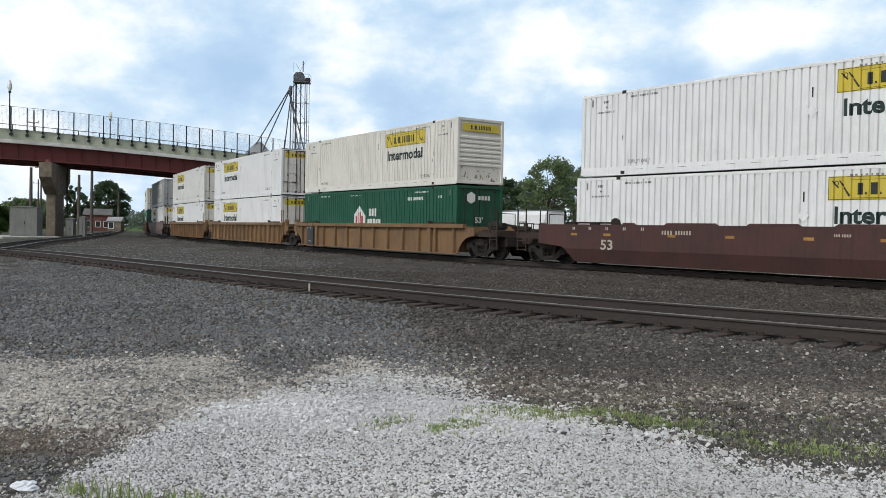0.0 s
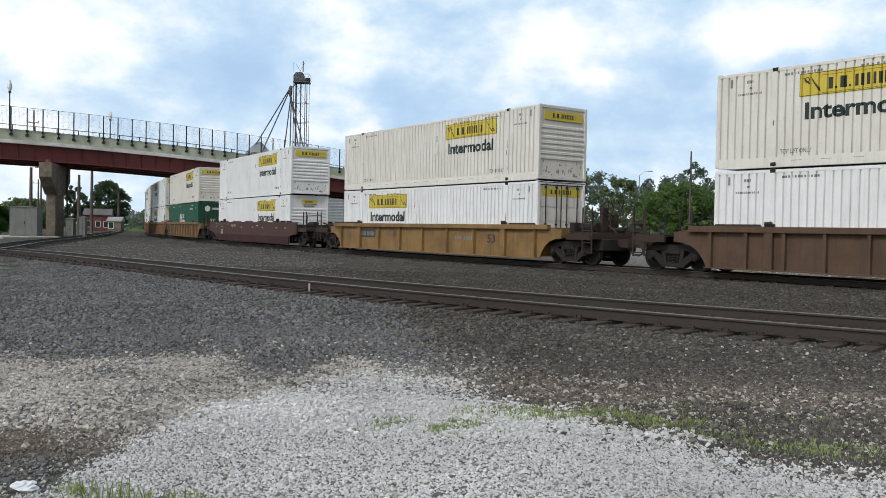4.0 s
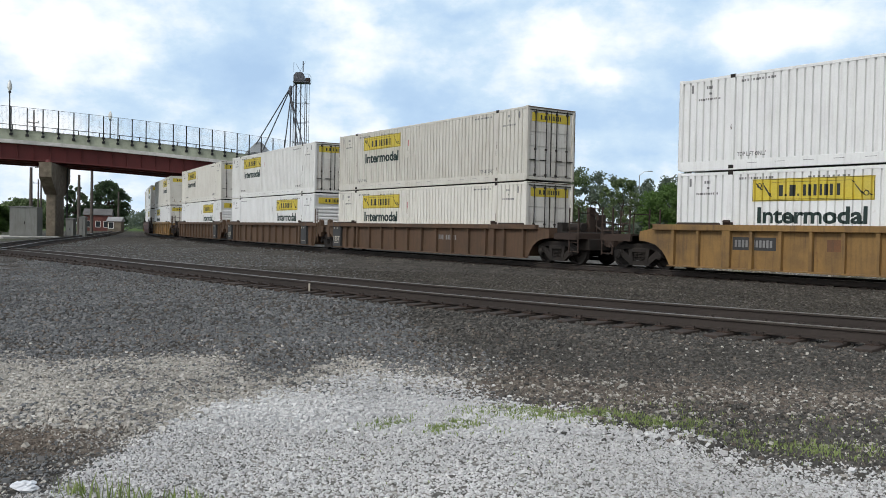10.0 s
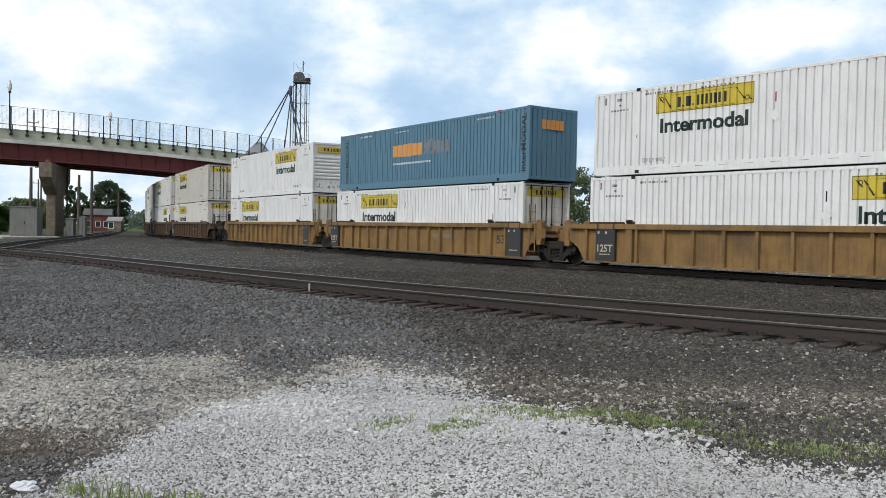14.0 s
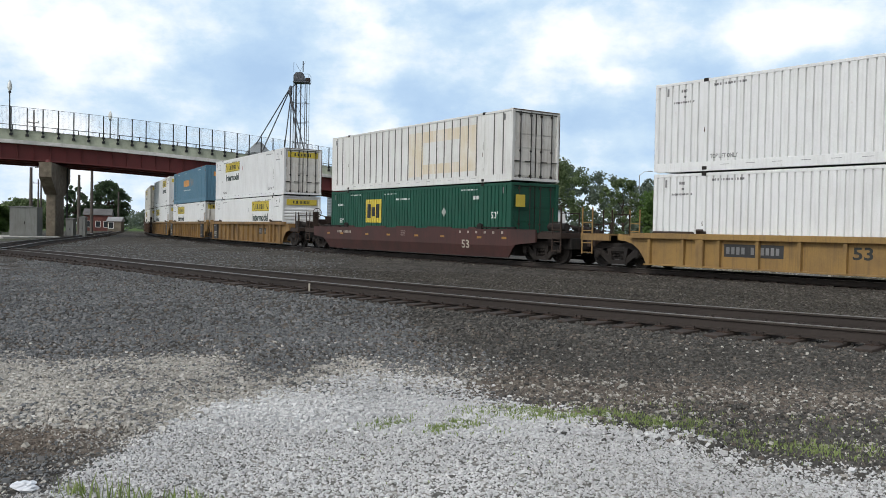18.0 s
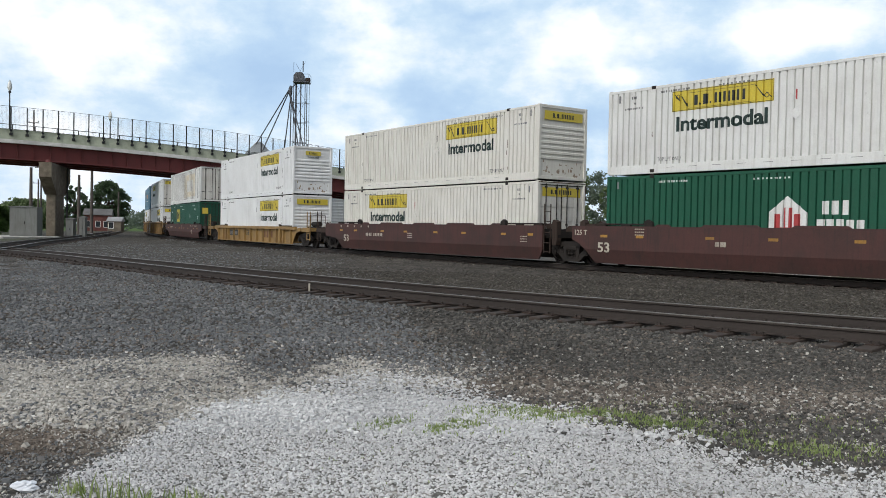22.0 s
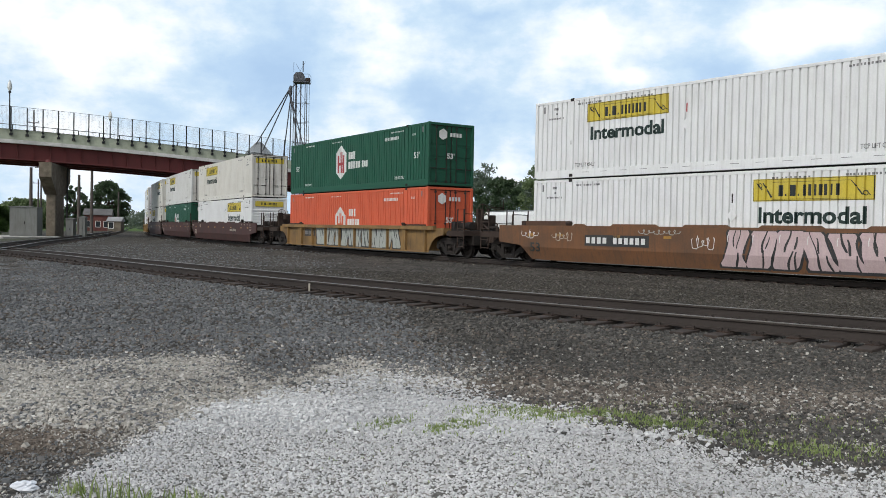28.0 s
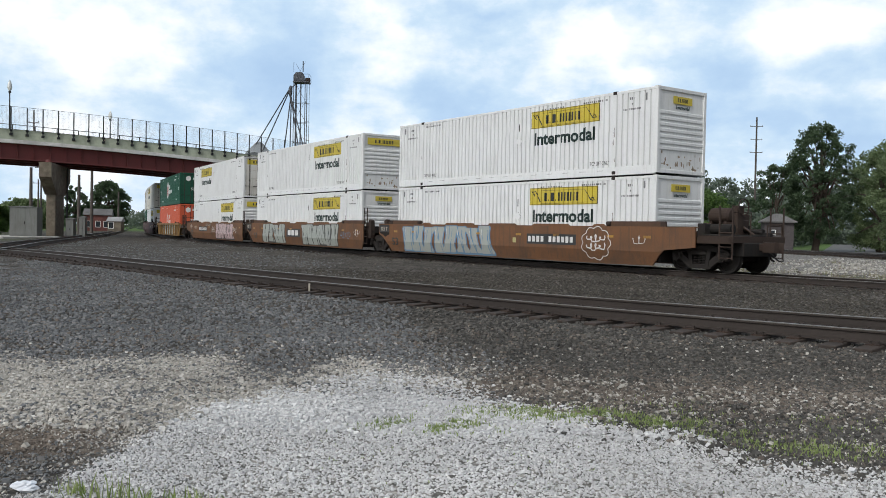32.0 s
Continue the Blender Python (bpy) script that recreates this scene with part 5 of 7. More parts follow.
def joint_gear(c, e, body, plates):
    """Articulated end: bearing casting over the shared truck, ladder and rails."""
    m = Matrix.Identity(4) if e > 0 else FLIP
    part("bearing_arm", once("bearing_arm", lambda: Shape().box(8.5, 9.75, -0.4, 0.4, 0.8, 1.15, 0.03).prism([(8.5, 1.15), (9.2, 1.15), (9.5, 1.4), (9.4, 1.5), (8.9, 1.3), (8.5, 1.35)], -0.15, 0.15)), body, c, "cast articulation arm", m)
    part("end_beam", once("end_beam", lambda: Shape().box(8.75, 9.2, -1.3, 1.3, 0.98, 1.25, 0.015)), M["black_steel"], c, "grimy end beam", m)
    for k in (1, -1):
        part("yoke_plate", once("yoke_plate", lambda: Shape().prism([(9.02, 0.72), (9.26, 0.72), (9.3, 0.9), (9.28, 1.62), (9.1, 1.7), (9.02, 1.6)], 1.14, 1.36).prism([(9.06, 1.0), (9.2, 1.0), (9.2, 1.3), (9.06, 1.3)], 1.355, 1.385).box(8.6, 9.1, 1.1, 1.3, 1.35, 1.55, 0.015)), plates, c, "upright yoke plate beside the shared truck", m @ Matrix.Diagonal((1, k, 1, 1)))
    part("yoke_drum", once("yoke_drum", lambda: Shape().tube((9.05, -0.45, 1.28), (9.05, 0.45, 1.28), 0.2, n=14)), plates, c, "worn yoke drum", m)
    rungs = (0.45, 0.8, 1.2, 1.62, 2.0)
    part("ladder", once("joint_ladder", lambda: functools.reduce(lambda sh, z: sh.path([(8.66, 1.44, z), (9.02, 1.44, z)], 0.018), rungs, Shape().path([(8.66, 1.44, 0.4), (8.66, 1.44, 2.3)], 0.024).path([(9.02, 1.44, 0.4), (9.02, 1.44, 2.3)], 0.024))), plates, c, "grab irons and steps", Matrix.Diagonal((-1, 1, 1, 1)) if e < 0 else Matrix.Diagonal((1, -1, 1, 1)))


def well_car(style, paint, lead, trail, top=1.55, pitch=0.95, label="", extras=()):
    """One platform of a well car, its middle at x = 0, rail head at z = 0, leading end at +x, seen side at +y. lead, trail: 'end', 'joint'."""
    body = M[paint]
    c = thing("well_car", label, "rail car", "well cars of the train")
    y = 1.42
    ends = ((1, lead), (-1, trail))
    articulated = paint == "car_maroon" and lead == "joint"
    for side in (1, -1):
        m0 = Matrix.Identity(4) if side > 0 else FLIP
        if style == "ribbed":
            arch = [(8.3, 0.2), (8.42, 0.42), (8.6, 0.66), (8.88, 0.86), (9.2, 0.95), (9.55, 0.98), (9.55, min(1.3, top - 0.05)), (8.9, top - 0.12)]
            poly = [(-8.9, top - 0.12)] + [(-p[0], p[1]) for p in arch[::-1][1:]] + arch
            part("side_plate", once("side_plate|%.2f" % top, lambda: Shape().prism(poly, y - 0.11, y - 0.08)), body, c, m=m0)
            part("top_chord", once("top_chord|%.2f" % top, lambda: Shape().box(-8.9, 8.9, y - 0.12, y + 0.075, top - 0.19, top, 0.012)), body, c, "top chord of the side", m0)
            part("bottom_flange", once("bottom_flange", lambda: Shape().box(-8.3, 8.3, y - 0.1, y + 0.06, 0.16, 0.205)), body, c, m=m0)
            n = int(16.2 / pitch)
            for i in range(n + 1):
                x = -8.1 + 16.2 * i / n
                part("rib", once("rib|%.2f" % top, lambda: Shape().prism([(-0.055, y - 0.08), (0.055, y - 0.08), (0.05, y + 0.05), (-0.05, y + 0.05)], 0.205, top - 0.19, "z")), body, c, m=m0 @ Matrix.Translation((x, 0, 0)))
            for x in (-6.1, 6.1):
                part("guide_post", once("guide_post|%.2f" % top, lambda: Shape().box(-0.14, 0.14, y - 0.08, y + 0.062, 0.205, top - 0.19, 0.01)), body, c, m=m0 @ Matrix.Translation((x, 0, 0)))
                part("container_guide", once("container_guide|%.2f" % top, lambda: Shape().box(-0.16, 0.16, y - 0.1, y + 0.02, top, top + 0.09, 0.02).tube((-0.1, y + 0.02, top + 0.1), (0.12, y + 0.02, top + 0.1), 0.05, n=8).prism([(0.3, top), (1.9, top), (1.85, top + 0.07), (0.35, top + 0.07)], y - 0.12, y + 0.0)), M["brown_steel"], c, "rusty container guide", m0 @ Matrix.Translation((x, 0, 0)) @ (Matrix.Identity(4) if x * side > 0 else Matrix.Diagonal((-1, 1, 1, 1))))
        else:
            def slab():
                def end(kind, leads):
                    if kind == "end":
                        return [(9.88, 0.80), (8.62, 0.68), (8.4, 0.5), (8.05, 0.14)]
                    return [(9.55, 0.98), (9.15, 0.8), (8.85, 0.55), (8.5, 0.14)] if leads else [(8.62, 0.56), (8.28, 0.14)]
                st = [(-a, b) for a, b in end(trail, False)] + [(-6.0, 0.12), (6.0, 0.12)] + end(lead, True)[::-1]
                s, n = Shape(), 6
                v, f = [], []
                for k, (x, zb) in enumerate(st):
                    zm = max(0.62, zb + 0.02)
                    yb = y + 0.07 - 0.14 * max(0.0, min(1.0, (0.62 - zb) / 0.5))
                    v += [(x, y + 0.07, top), (x, y + 0.07, zm), (x, yb, zb), (x, yb - 0.05, zb), (x, y, zm), (x, y, top)]
                    if k:
                        f += [((k - 1) * n + i, (k - 1) * n + (i + 1) % n, k * n + (i + 1) % n, k * n + i) for i in range(n)]
                f += [tuple(range(n)), tuple(range(len(v) - 1, len(v) - n - 1, -1))]
                return s.add(v, f)
            tl, tt = (9.55 if lead == "joint" else 9.88), (8.62 if trail == "joint" else 9.88)
            if side < 0:
                tl, tt = tt, tl
            part("side_plate", once("side_slab|%.2f|%s|%s" % (top, lead, trail), slab), body, c, m=Matrix.Identity(4) if side > 0 else Matrix.Diagonal((1, -1, 1, 1)))
            part("top_flange", once("top_flange|%.2f|%.1f|%.1f" % (top, tl, tt), lambda: Shape().box(-tt, tl, y - 0.12, y + 0.075, top, top + 0.022)), body, c, m=m0)
            for x in (-1, 1):
                flip = Matrix.Identity(4) if x > 0 else Matrix.Diagonal((-1, 1, 1, 1))
                if paint == "car_maroon":
                    part("guide_pipe", once("guide_pipe|%.2f" % top, lambda: Shape().tube((6.2, y - 0.05, top + 0.09), (8.5, y - 0.05, top + 0.09), 0.03, n=8).box(6.9, 7.3, y - 0.12, y, top + 0.02, top + 0.09).box(8.0, 8.5, y - 0.12, y, top + 0.02, top + 0.1)), M["grubby"], c, "dark guide pipe", m0 @ flip)
                    part("guide_bracket", once("guide_bracket|%.2f" % top, lambda: Shape().prism([(5.9, top), (6.25, top), (6.25, top + 0.2), (6.1, top + 0.26), (5.95, top + 0.18)], y - 0.1, y + 0.03)), M["grubby"], c, "dark container guide", m0 @ flip)
                else:
                    part("end_lip", once("end_lip|%.2f" % top, lambda: Shape().prism([(5.9, top + 0.02), (8.55, top + 0.02), (8.5, top + 0.2), (6.1, top + 0.2)], y - 0.08, y - 0.02)), M["rust_lip"], c, "rusty raised container guide", m0 @ flip)
                    part("lip_cap", once("lip_cap|%.2f" % top, lambda: Shape().tube((5.95, y - 0.04, top + 0.11), (6.15, y - 0.04, top + 0.11), 0.09, n=10)), M["brown_steel"], c, "rusty end of the guide", m0 @ flip)
                    part("lip_block", once("lip_block|%.2f" % top, lambda: Shape().box(8.4, 8.62, y - 0.1, y + 0.02, top + 0.0, top + 0.2, 0.02)), M["brown_steel"], c, "rusty block of the guide", m0 @ flip)
            for x0, x1 in ((-5.85, -5.2), (-4.0, -1.9), (-0.9, 0.9), (1.9, 4.0), (5.2, 5.85)):
                part("edge_lip", once("edge_lip|%.2f|%.1f" % (top, x0), lambda: Shape().prism([(x0, top + 0.02), (x1, top + 0.02), (x1 - 0.12, top + 0.095), (x0 + 0.12, top + 0.095)], y - 0.1, y - 0.02)), body, c, "low raised lip", m0)
            for i, x in enumerate((-7.9, -6.2, -3.4, -1.2, 1.4, 3.6, 6.4, 8.0)):
                part("reflector", once("reflector", lambda: Shape().box(-0.16, 0.16, y + 0.07, y + 0.076, -0.045, 0.045)), M["reflector"], c, "amber reflector strip", m0 @ Matrix.Translation((x, 0, top - 0.34)))
    for x in (-6.1, -2.0, 2.0, 6.1):
        part("cross_member", once("cross_member", lambda: Shape().box(-0.2, 0.2, -1.29, 1.29, 0.19, 0.32)), M["black_steel"], c, m=Matrix.Translation((x, 0, 0)))
    for e, kind in ends:
        m = Matrix.Identity(4) if e > 0 else FLIP
        part("bulkhead", once("bulkhead|%.2f" % top, lambda: Shape().box(8.2, 8.3, -1.3, 1.3, 0.25, top - 0.1).box(8.3, 9.3, -1.3, 1.3, 1.0, 1.12)), M["black_steel"] if style == "smooth" else body, c, m=m)
        if kind == "end":
            end_gear(c, e, body if paint == "car_bright" else M["brown_steel"], hand_brake=e < 0 and (paint in ("car_rust", "car_tan", "car_gold") or articulated), tank=e < 0 and (paint == "car_rust" or articulated))
            truck(c, e * 9.75)
        else:
            joint_gear(c, e, body if style == "ribbed" else M["black_steel"], body if style == "ribbed" else M["brown_steel"])
            if e < 0:
                truck(c, e * 9.85)
    yo = y + 0.072 if style == "smooth" else y - 0.077
    zc = (top + 0.2) / 2

    def surface(z):
        return y + 0.071 - 0.14 * max(0.0, (0.62 - z) / 0.5) if style == "smooth" else y - 0.079

    def on_side(name, mesh, material, x, z, label="", parent=c):
        """Flat marks laid on the side, which leans in at its foot."""
        low = z + min(p.co.z for p in mesh.vertices)
        if style == "smooth" and low < 0.62:
            mesh = mesh.copy()
            for p in mesh.vertices:
                p.co.y += surface(z + p.co.z) - surface(z) + 0.012
        return part(name, mesh, material, parent, label, Matrix.Translation((x, surface(z) + 0.002, z)), "stuff" if name.endswith("_bar") else "")

    dark = M["ink_cream"] if paint == "car_maroon" else M["ink"]
    for what, *a in extras:
        if what == "size":
            on_side("size_mark", lettering("53", 0.56, 0.36), dark, a[0], zc + a[1], "size number")
        elif what == "plate":
            pl = part("marker_plate", once("marker_plate|%.2f" % top, lambda: Shape().box(-0.44, 0.44, -0.12, 0.008, 0.22, top - 0.2).box(-0.44, -0.36, -0.1, 0.03, top - 0.2, top + 0.004).box(0.3, 0.38, -0.1, 0.03, top - 0.2, top + 0.004)), M["plate_black"], c, "black load-limit plate", Matrix.Translation((a[0], y + 0.05, 0)))
            if a[1]:
                part("plate_letters", lettering("125T", 0.7, 0.27), M["ink_cream"], pl, m=Matrix.Translation((0, 0.011, zc - 0.2)))
            writing("plate_mark", bars(2, 0.7, 0.1, 0.75, 41), M["ink_cream"], pl, m=Matrix.Translation((0, 0.01, zc + 0.36)))
            writing("plate_mark", bars(5, 0.5, 0.05, 0.3, 42), M["ink_cream"], pl, m=Matrix.Translation((0, 0.01, zc - 0.42)))
        elif what == "arm":
            q = Matrix.Translation((a[0], y + 0.072, top - 0.22))
            if paint != "car_maroon":
                part("grimy_paint", once("grimy_paint|%.2f" % top, lambda: Shape().prism([(-0.48, -0.28), (-0.1, -0.4), (0.1, -0.3), (0.42, -0.2), (0.47, -0.02), (0.47, 0.2), (-0.46, 0.2)], -0.002, 0.002)), M["grubby"], c, "oily black grime over the paint", q, "stuff")
                part("marker_plate", once("arm_plate", lambda: Shape().box(-0.45, 0.45, 0.002, 0.005, -0.17, 0.17)), M["plate_black"], c, "black load-limit plate", q)
            part("plate_letters", lettering("125 T", 0.6, 0.19), M["ink_cream"], c, "load limit 125 T", q @ Matrix.Translation((0, 0.006, 0)))
        elif what == "number":
            on_side("number_bar", bars(4, a[1] * 0.38, a[2] * 0.85, 0.45, 43), M["ink_cream"] if style == "smooth" else M["ink_grey"], a[0] + a[1] * 0.31, zc + a[3], "car number drawn as bars")
            on_side("number_bar", bars(6, a[1] * 0.54, a[2] * 0.85, 0.45, 47), M["ink_cream"] if style == "smooth" else M["ink_grey"], a[0] - a[1] * 0.23, zc + a[3])
        elif what == "number_plate":
            pl = part("number_panel", Shape().box(-a[1] / 2 - 0.08, a[1] / 2 + 0.08, 0, 0.004, -0.2, 0.2), M["plate_black"], c, "black number panel", Matrix.Translation((a[0], yo, zc + a[2])))
            writing("number_bar", bars(4, a[1] * 0.38, 0.24, 0.35, 44), M["ink_white"] if style == "smooth" else M["ink_grey"], pl, m=Matrix.Translation((a[1] * 0.31, 0.006, 0)))
            writing("number_bar", bars(6, a[1] * 0.54, 0.24, 0.35, 48), M["ink_white"] if style == "smooth" else M["ink_grey"], pl, m=Matrix.Translation((-a[1] * 0.23, 0.006, 0)))
        elif what == "brand_plate":
            pl = part("brand_panel", Shape().box(-1.1, 1.1, 0, 0.004, -0.25, 0.25), M["plate_black"], c, "black brand panel", Matrix.Translation((a[0], yo, zc + a[1])))
            writing("brand_bar", bars(3, 1.75, 0.36, 0.22, 49), M["ink_white"], pl, m=Matrix.Translation((0, 0.006, 0)))
        elif what == "brand":
            writing("brand_bar", bars(3, 2.1, 0.5, 0.25, 45), M["car_rust"], c, "faded rust-red lettering drawn as bars", Matrix.Translation((a[0], yo, zc)))
        elif what == "patch":
            part("paint_patch", Shape().box(-a[1] / 2, a[1] / 2, 0, 0.003, -a[2] / 2, a[2] / 2), M[a[3]], c, m=Matrix.Translation((a[0], yo, zc + a[4])))
        elif what == "notes":
            # small stencilled lines, two short stacks
            for dz in (0.1, 0.0, -0.1):
                on_side("note_bar", bars(5, 0.42, 0.035, 0.25, 50), M["ink_cream"], a[0], zc + a[1] + dz)
        elif what == "dots":
            for k in range(a[0]):
                on_side("load_mark_bar", bars(2, 0.15, 0.11, 0.4, 46), M["ink_cream"], a[1] - k * a[2], top - 0.12)
        elif what == "spray":
            graffiti(c, a[0], a[1], a[2], a[3], surface, M[a[4]], M[a[5]], a[6])
        elif what == "tag":
            scribble(c, a[0], a[1], a[2], a[3], surface, M[a[4]], a[5])
        elif what == "cloud":
            cloud_tag(c, a[0], a[1], a[2], a[3], surface, M["ink_white"])
    return c


# style of each platform from the front of the train to its end:
# middle along the line at 0 s, car (style, paint, lead end, trail end, top, rib pitch, extras), lower box, upper box (style, paint, nose, letters, small sign, shift along the car)
W, C, K, D = ("fold", "white"), ("fold", "cream"), ("fold", "chalk"), ("fold", "dingy")
TRAIN = []
TRAIN.append((154.20, ("smooth", "car_grey", "end", "joint", 1.45, 1, ()), ("fold", "deep_green", -1), ("fold", "deep_green", 1)))
TRAIN.append((134.60, ("smooth", "car_grey", "joint", "end", 1.45, 1, ()), ("fold", "deep_green", 1), W + (-1,)))
TRAIN.append((110.80, ("ribbed", "car_tan", "end", "end", 1.5, 1.0, ()), ("fold", "deep_green", 1), C + (1,)))
TRAIN.append((83.20, ("smooth", "car_grey", "end", "end", 1.45, 1, ()), K + (1,), ("plate", "grey_box", 1)))
TRAIN.append((59.30, ("ribbed", "car_yellow", "end", "joint", 1.5, 0.95, ()), W + (1,), K + (1,)))
TRAIN.append((39.40, ("ribbed", "car_yellow", "joint", "joint", 1.5, 0.95, ()), W + (1,), W + (1,)))
TRAIN.append((19.35, ("ribbed", "car_yellow", "joint", "end", 1.5, 1.35, (("plate", 6.9, 0),)), ("fold", "deep_green", 1), C + (-1,)))
TRAIN.append((-4.25, ("smooth", "car_maroon", "end", "end", 1.5, 1, (("size", 6.4, -0.05), ("number", 3.4, 1.2, 0.17, 0.42), ("dots", 5, 8.0, 0.8), ("number", -2.2, 0.5, 0.1, 0.42))), W + (-1, True, True), W + (-1, True, False, -0.18)))
TRAIN.append((-28.13, ("ribbed", "car_gold", "end", "end", 1.5, 1.85, (("number_plate", 5.3, 1.4, 0.12), ("patch", 2.6, 0.35, 0.3, "car_rust", 0.15), ("size", -5.2, 0.05), ("number", -3.3, 1.5, 0.22, 0.05))), W + (1,), C + (-1,)))
TRAIN.append((-52.37, ("ribbed", "car_tan", "end", "joint", 1.5, 1.2, (("plate", -6.9, 0),)), W + (-1,), C + (1,)))
TRAIN.append((-71.76, ("ribbed", "car_tan", "joint", "joint", 1.5, 1.2, (("plate", 8.0, 1), ("plate", -6.9, 0))), W + (-1,), K + (1,)))
TRAIN.append((-91.14, ("ribbed", "car_tan", "joint", "end", 1.5, 1.2, (("plate", 7.9, 1), ("number", -2.6, 1.6, 0.28, 0.05))), C + (1,), D + (1,)))
TRAIN.append((-114.62, ("ribbed", "car_gold", "end", "joint", 1.55, 0.95, (("plate", -7.6, 0), ("size", -6.65, 0.0), ("number_plate", 5.2, 1.3, 0.1), ("patch", 2.7, 0.4, 0.34, "car_rust", 0.1))), W + (1,), W + (-1,)))
TRAIN.append((-134.12, ("ribbed", "car_gold", "joint", "joint", 1.55, 0.95, (("plate", 8.0, 1), ("plate", -7.75, 0), ("size", -6.75, 0.0), ("number", -2.6, 1.9, 0.22, 0.08))), W + (1,), ("fold", "blue", -1, True, False, -0.31)))
TRAIN.append((-153.91, ("ribbed", "car_gold", "joint", "end", 1.55, 1.1, (("plate", 7.17, 1), ("number_plate", -4.2, 1.45, 0.05))), W + (-1,), W + (1, True, False, -0.14)))
TRAIN.append((-177.43, ("smooth", "car_maroon", "end", "end", 1.28, 1, (("size", -5.2, -0.1), ("number", 6.1, 1.6, 0.16, 0.3), ("notes", 0.0, 0.3), ("dots", 6, -4.8, 0.6))), ("fold", "bottle_green", 1), ("plate", "chalk", 1)))
TRAIN.append((-200.85, ("ribbed", "car_bright", "end", "end", 1.25, 1.25, (("brand", -3.6,), ("size", 0.9, 0.05), ("number_plate", 4.25, 1.85, 0.02), ("patch", -5.2, 0.4, 0.3, "plate_black", 0.0))), W + (-1,), W + (-1, True, True)))
TRAIN.append((-224.20, ("smooth", "car_maroon", "end", "joint", 1.45, 1, (("size", 7.4, -0.12), ("number", 4.4, 1.75, 0.2, 0.1), ("dots", 5, 8.0, 0.75), ("notes", 1.0, 0.1), ("notes", -7.5, 0.1))), C + (1,), C + (-1,)))
TRAIN.append((-243.91, ("smooth", "car_maroon", "joint", "joint", 1.45, 1, (("arm", 9.1), ("size", 8.0, -0.12), ("dots", 4, -5.4, 0.7), ("notes", 6.4, 0.45), ("number", 3.2, 0.4, 0.2, 0.1), ("notes", -7.4, 0.15))), ("fold", "deep_green", 1), K + (1,)))
TRAIN.append((-263.30, ("smooth", "car_maroon", "joint", "end", 1.45, 1, (("arm", 9.1), ("size", 8.0, -0.12), ("number", -4.0, 1.75, 0.22, 0.1), ("dots", 4, -6.4, 0.7), ("notes", 6.4, 0.4), ("notes", -8.6, 0.2))), W + (-1,), C + (1,)))
TRAIN.append((-286.96, ("ribbed", "car_gold", "end", "end", 1.4, 1.7, (("number_plate", 5.0, 1.3, 0.12), ("spray", 4.0, -5.6, 0.24, 1.36, "silver", "plate_black", 5))), ("fold", "orange", 1), ("fold", "deep_green", 1, True, True)))
TRAIN.append((-310.49, ("smooth", "car_rust", "end", "joint", 1.45, 1, (("number_plate", 3.65, 2.8, 0.12), ("size", 7.75, -0.2), ("tag", 8.5, 7.6, 0.95, 1.3, "ink_white", 3), ("tag", 6.8, 5.8, 0.9, 1.25, "ink_cream", 4), ("tag", 2.6, 0.9, 1.2, 1.38, "silver", 5), ("tag", 0.4, -0.4, 0.75, 1.2, "ink_white", 6), ("spray", -0.75, -6.05, 0.2, 1.42, "pink_spray", "plate_black", 7), ("tag", -6.3, -7.0, 0.75, 1.15, "ink_white", 8))), W + (-1,), W + (1,)))
TRAIN.append((-329.75, ("smooth", "car_rust", "joint", "joint", 1.45, 1, (("arm", 9.05), ("size", 7.7, -0.2), ("spray", 6.3, 2.4, 0.2, 1.42, "silver", "plate_black", 8), ("brand_plate", 0.95, 0.05), ("spray", -0.4, -5.5, 0.2, 1.42, "silver", "plate_black", 9), ("tag", -5.9, -7.2, 0.65, 1.1, "blue_spray", 10), ("tag", -7.6, -8.2, 0.8, 1.2, "ink_white", 11))), W + (-1, True, True), W + (-1,)))
TRAIN.append((-349.60, ("smooth", "car_rust", "joint", "end", 1.45, 1, (("arm", 9.05), ("size", 8.03, -0.2), ("spray", 7.3, 0.5, 0.18, 1.42, "silver", "blue_spray", 10), ("patch", -0.95, 0.2, 0.2, "graf_yellow", 0.05), ("number_plate", -3.1, 2.6, 0.12), ("cloud", -5.5, 0.85, 0.72, 0.6), ("tag", -7.3, -7.8, 0.85, 1.15, "ink_white", 12))), W + (-1, True, True), W + (-1, True, True)))
CAR_WORDS = {"car_yellow": "worn yellow", "car_tan": "faded tan", "car_gold": "golden yellow", "car_bright": "bright yellow", "car_maroon": "maroon", "car_rust": "rust-orange", "car_grey": "dusty brown"}
BOX_WORDS = {"white": "white", "cream": "cream-white stained", "chalk": "chalky white", "dingy": "dingy cream", "blue": "teal-blue", "deep_green": "dark green", "bottle_green": "bottle green", "orange": "orange-red", "grey_box": "grey"}
MOVING = []


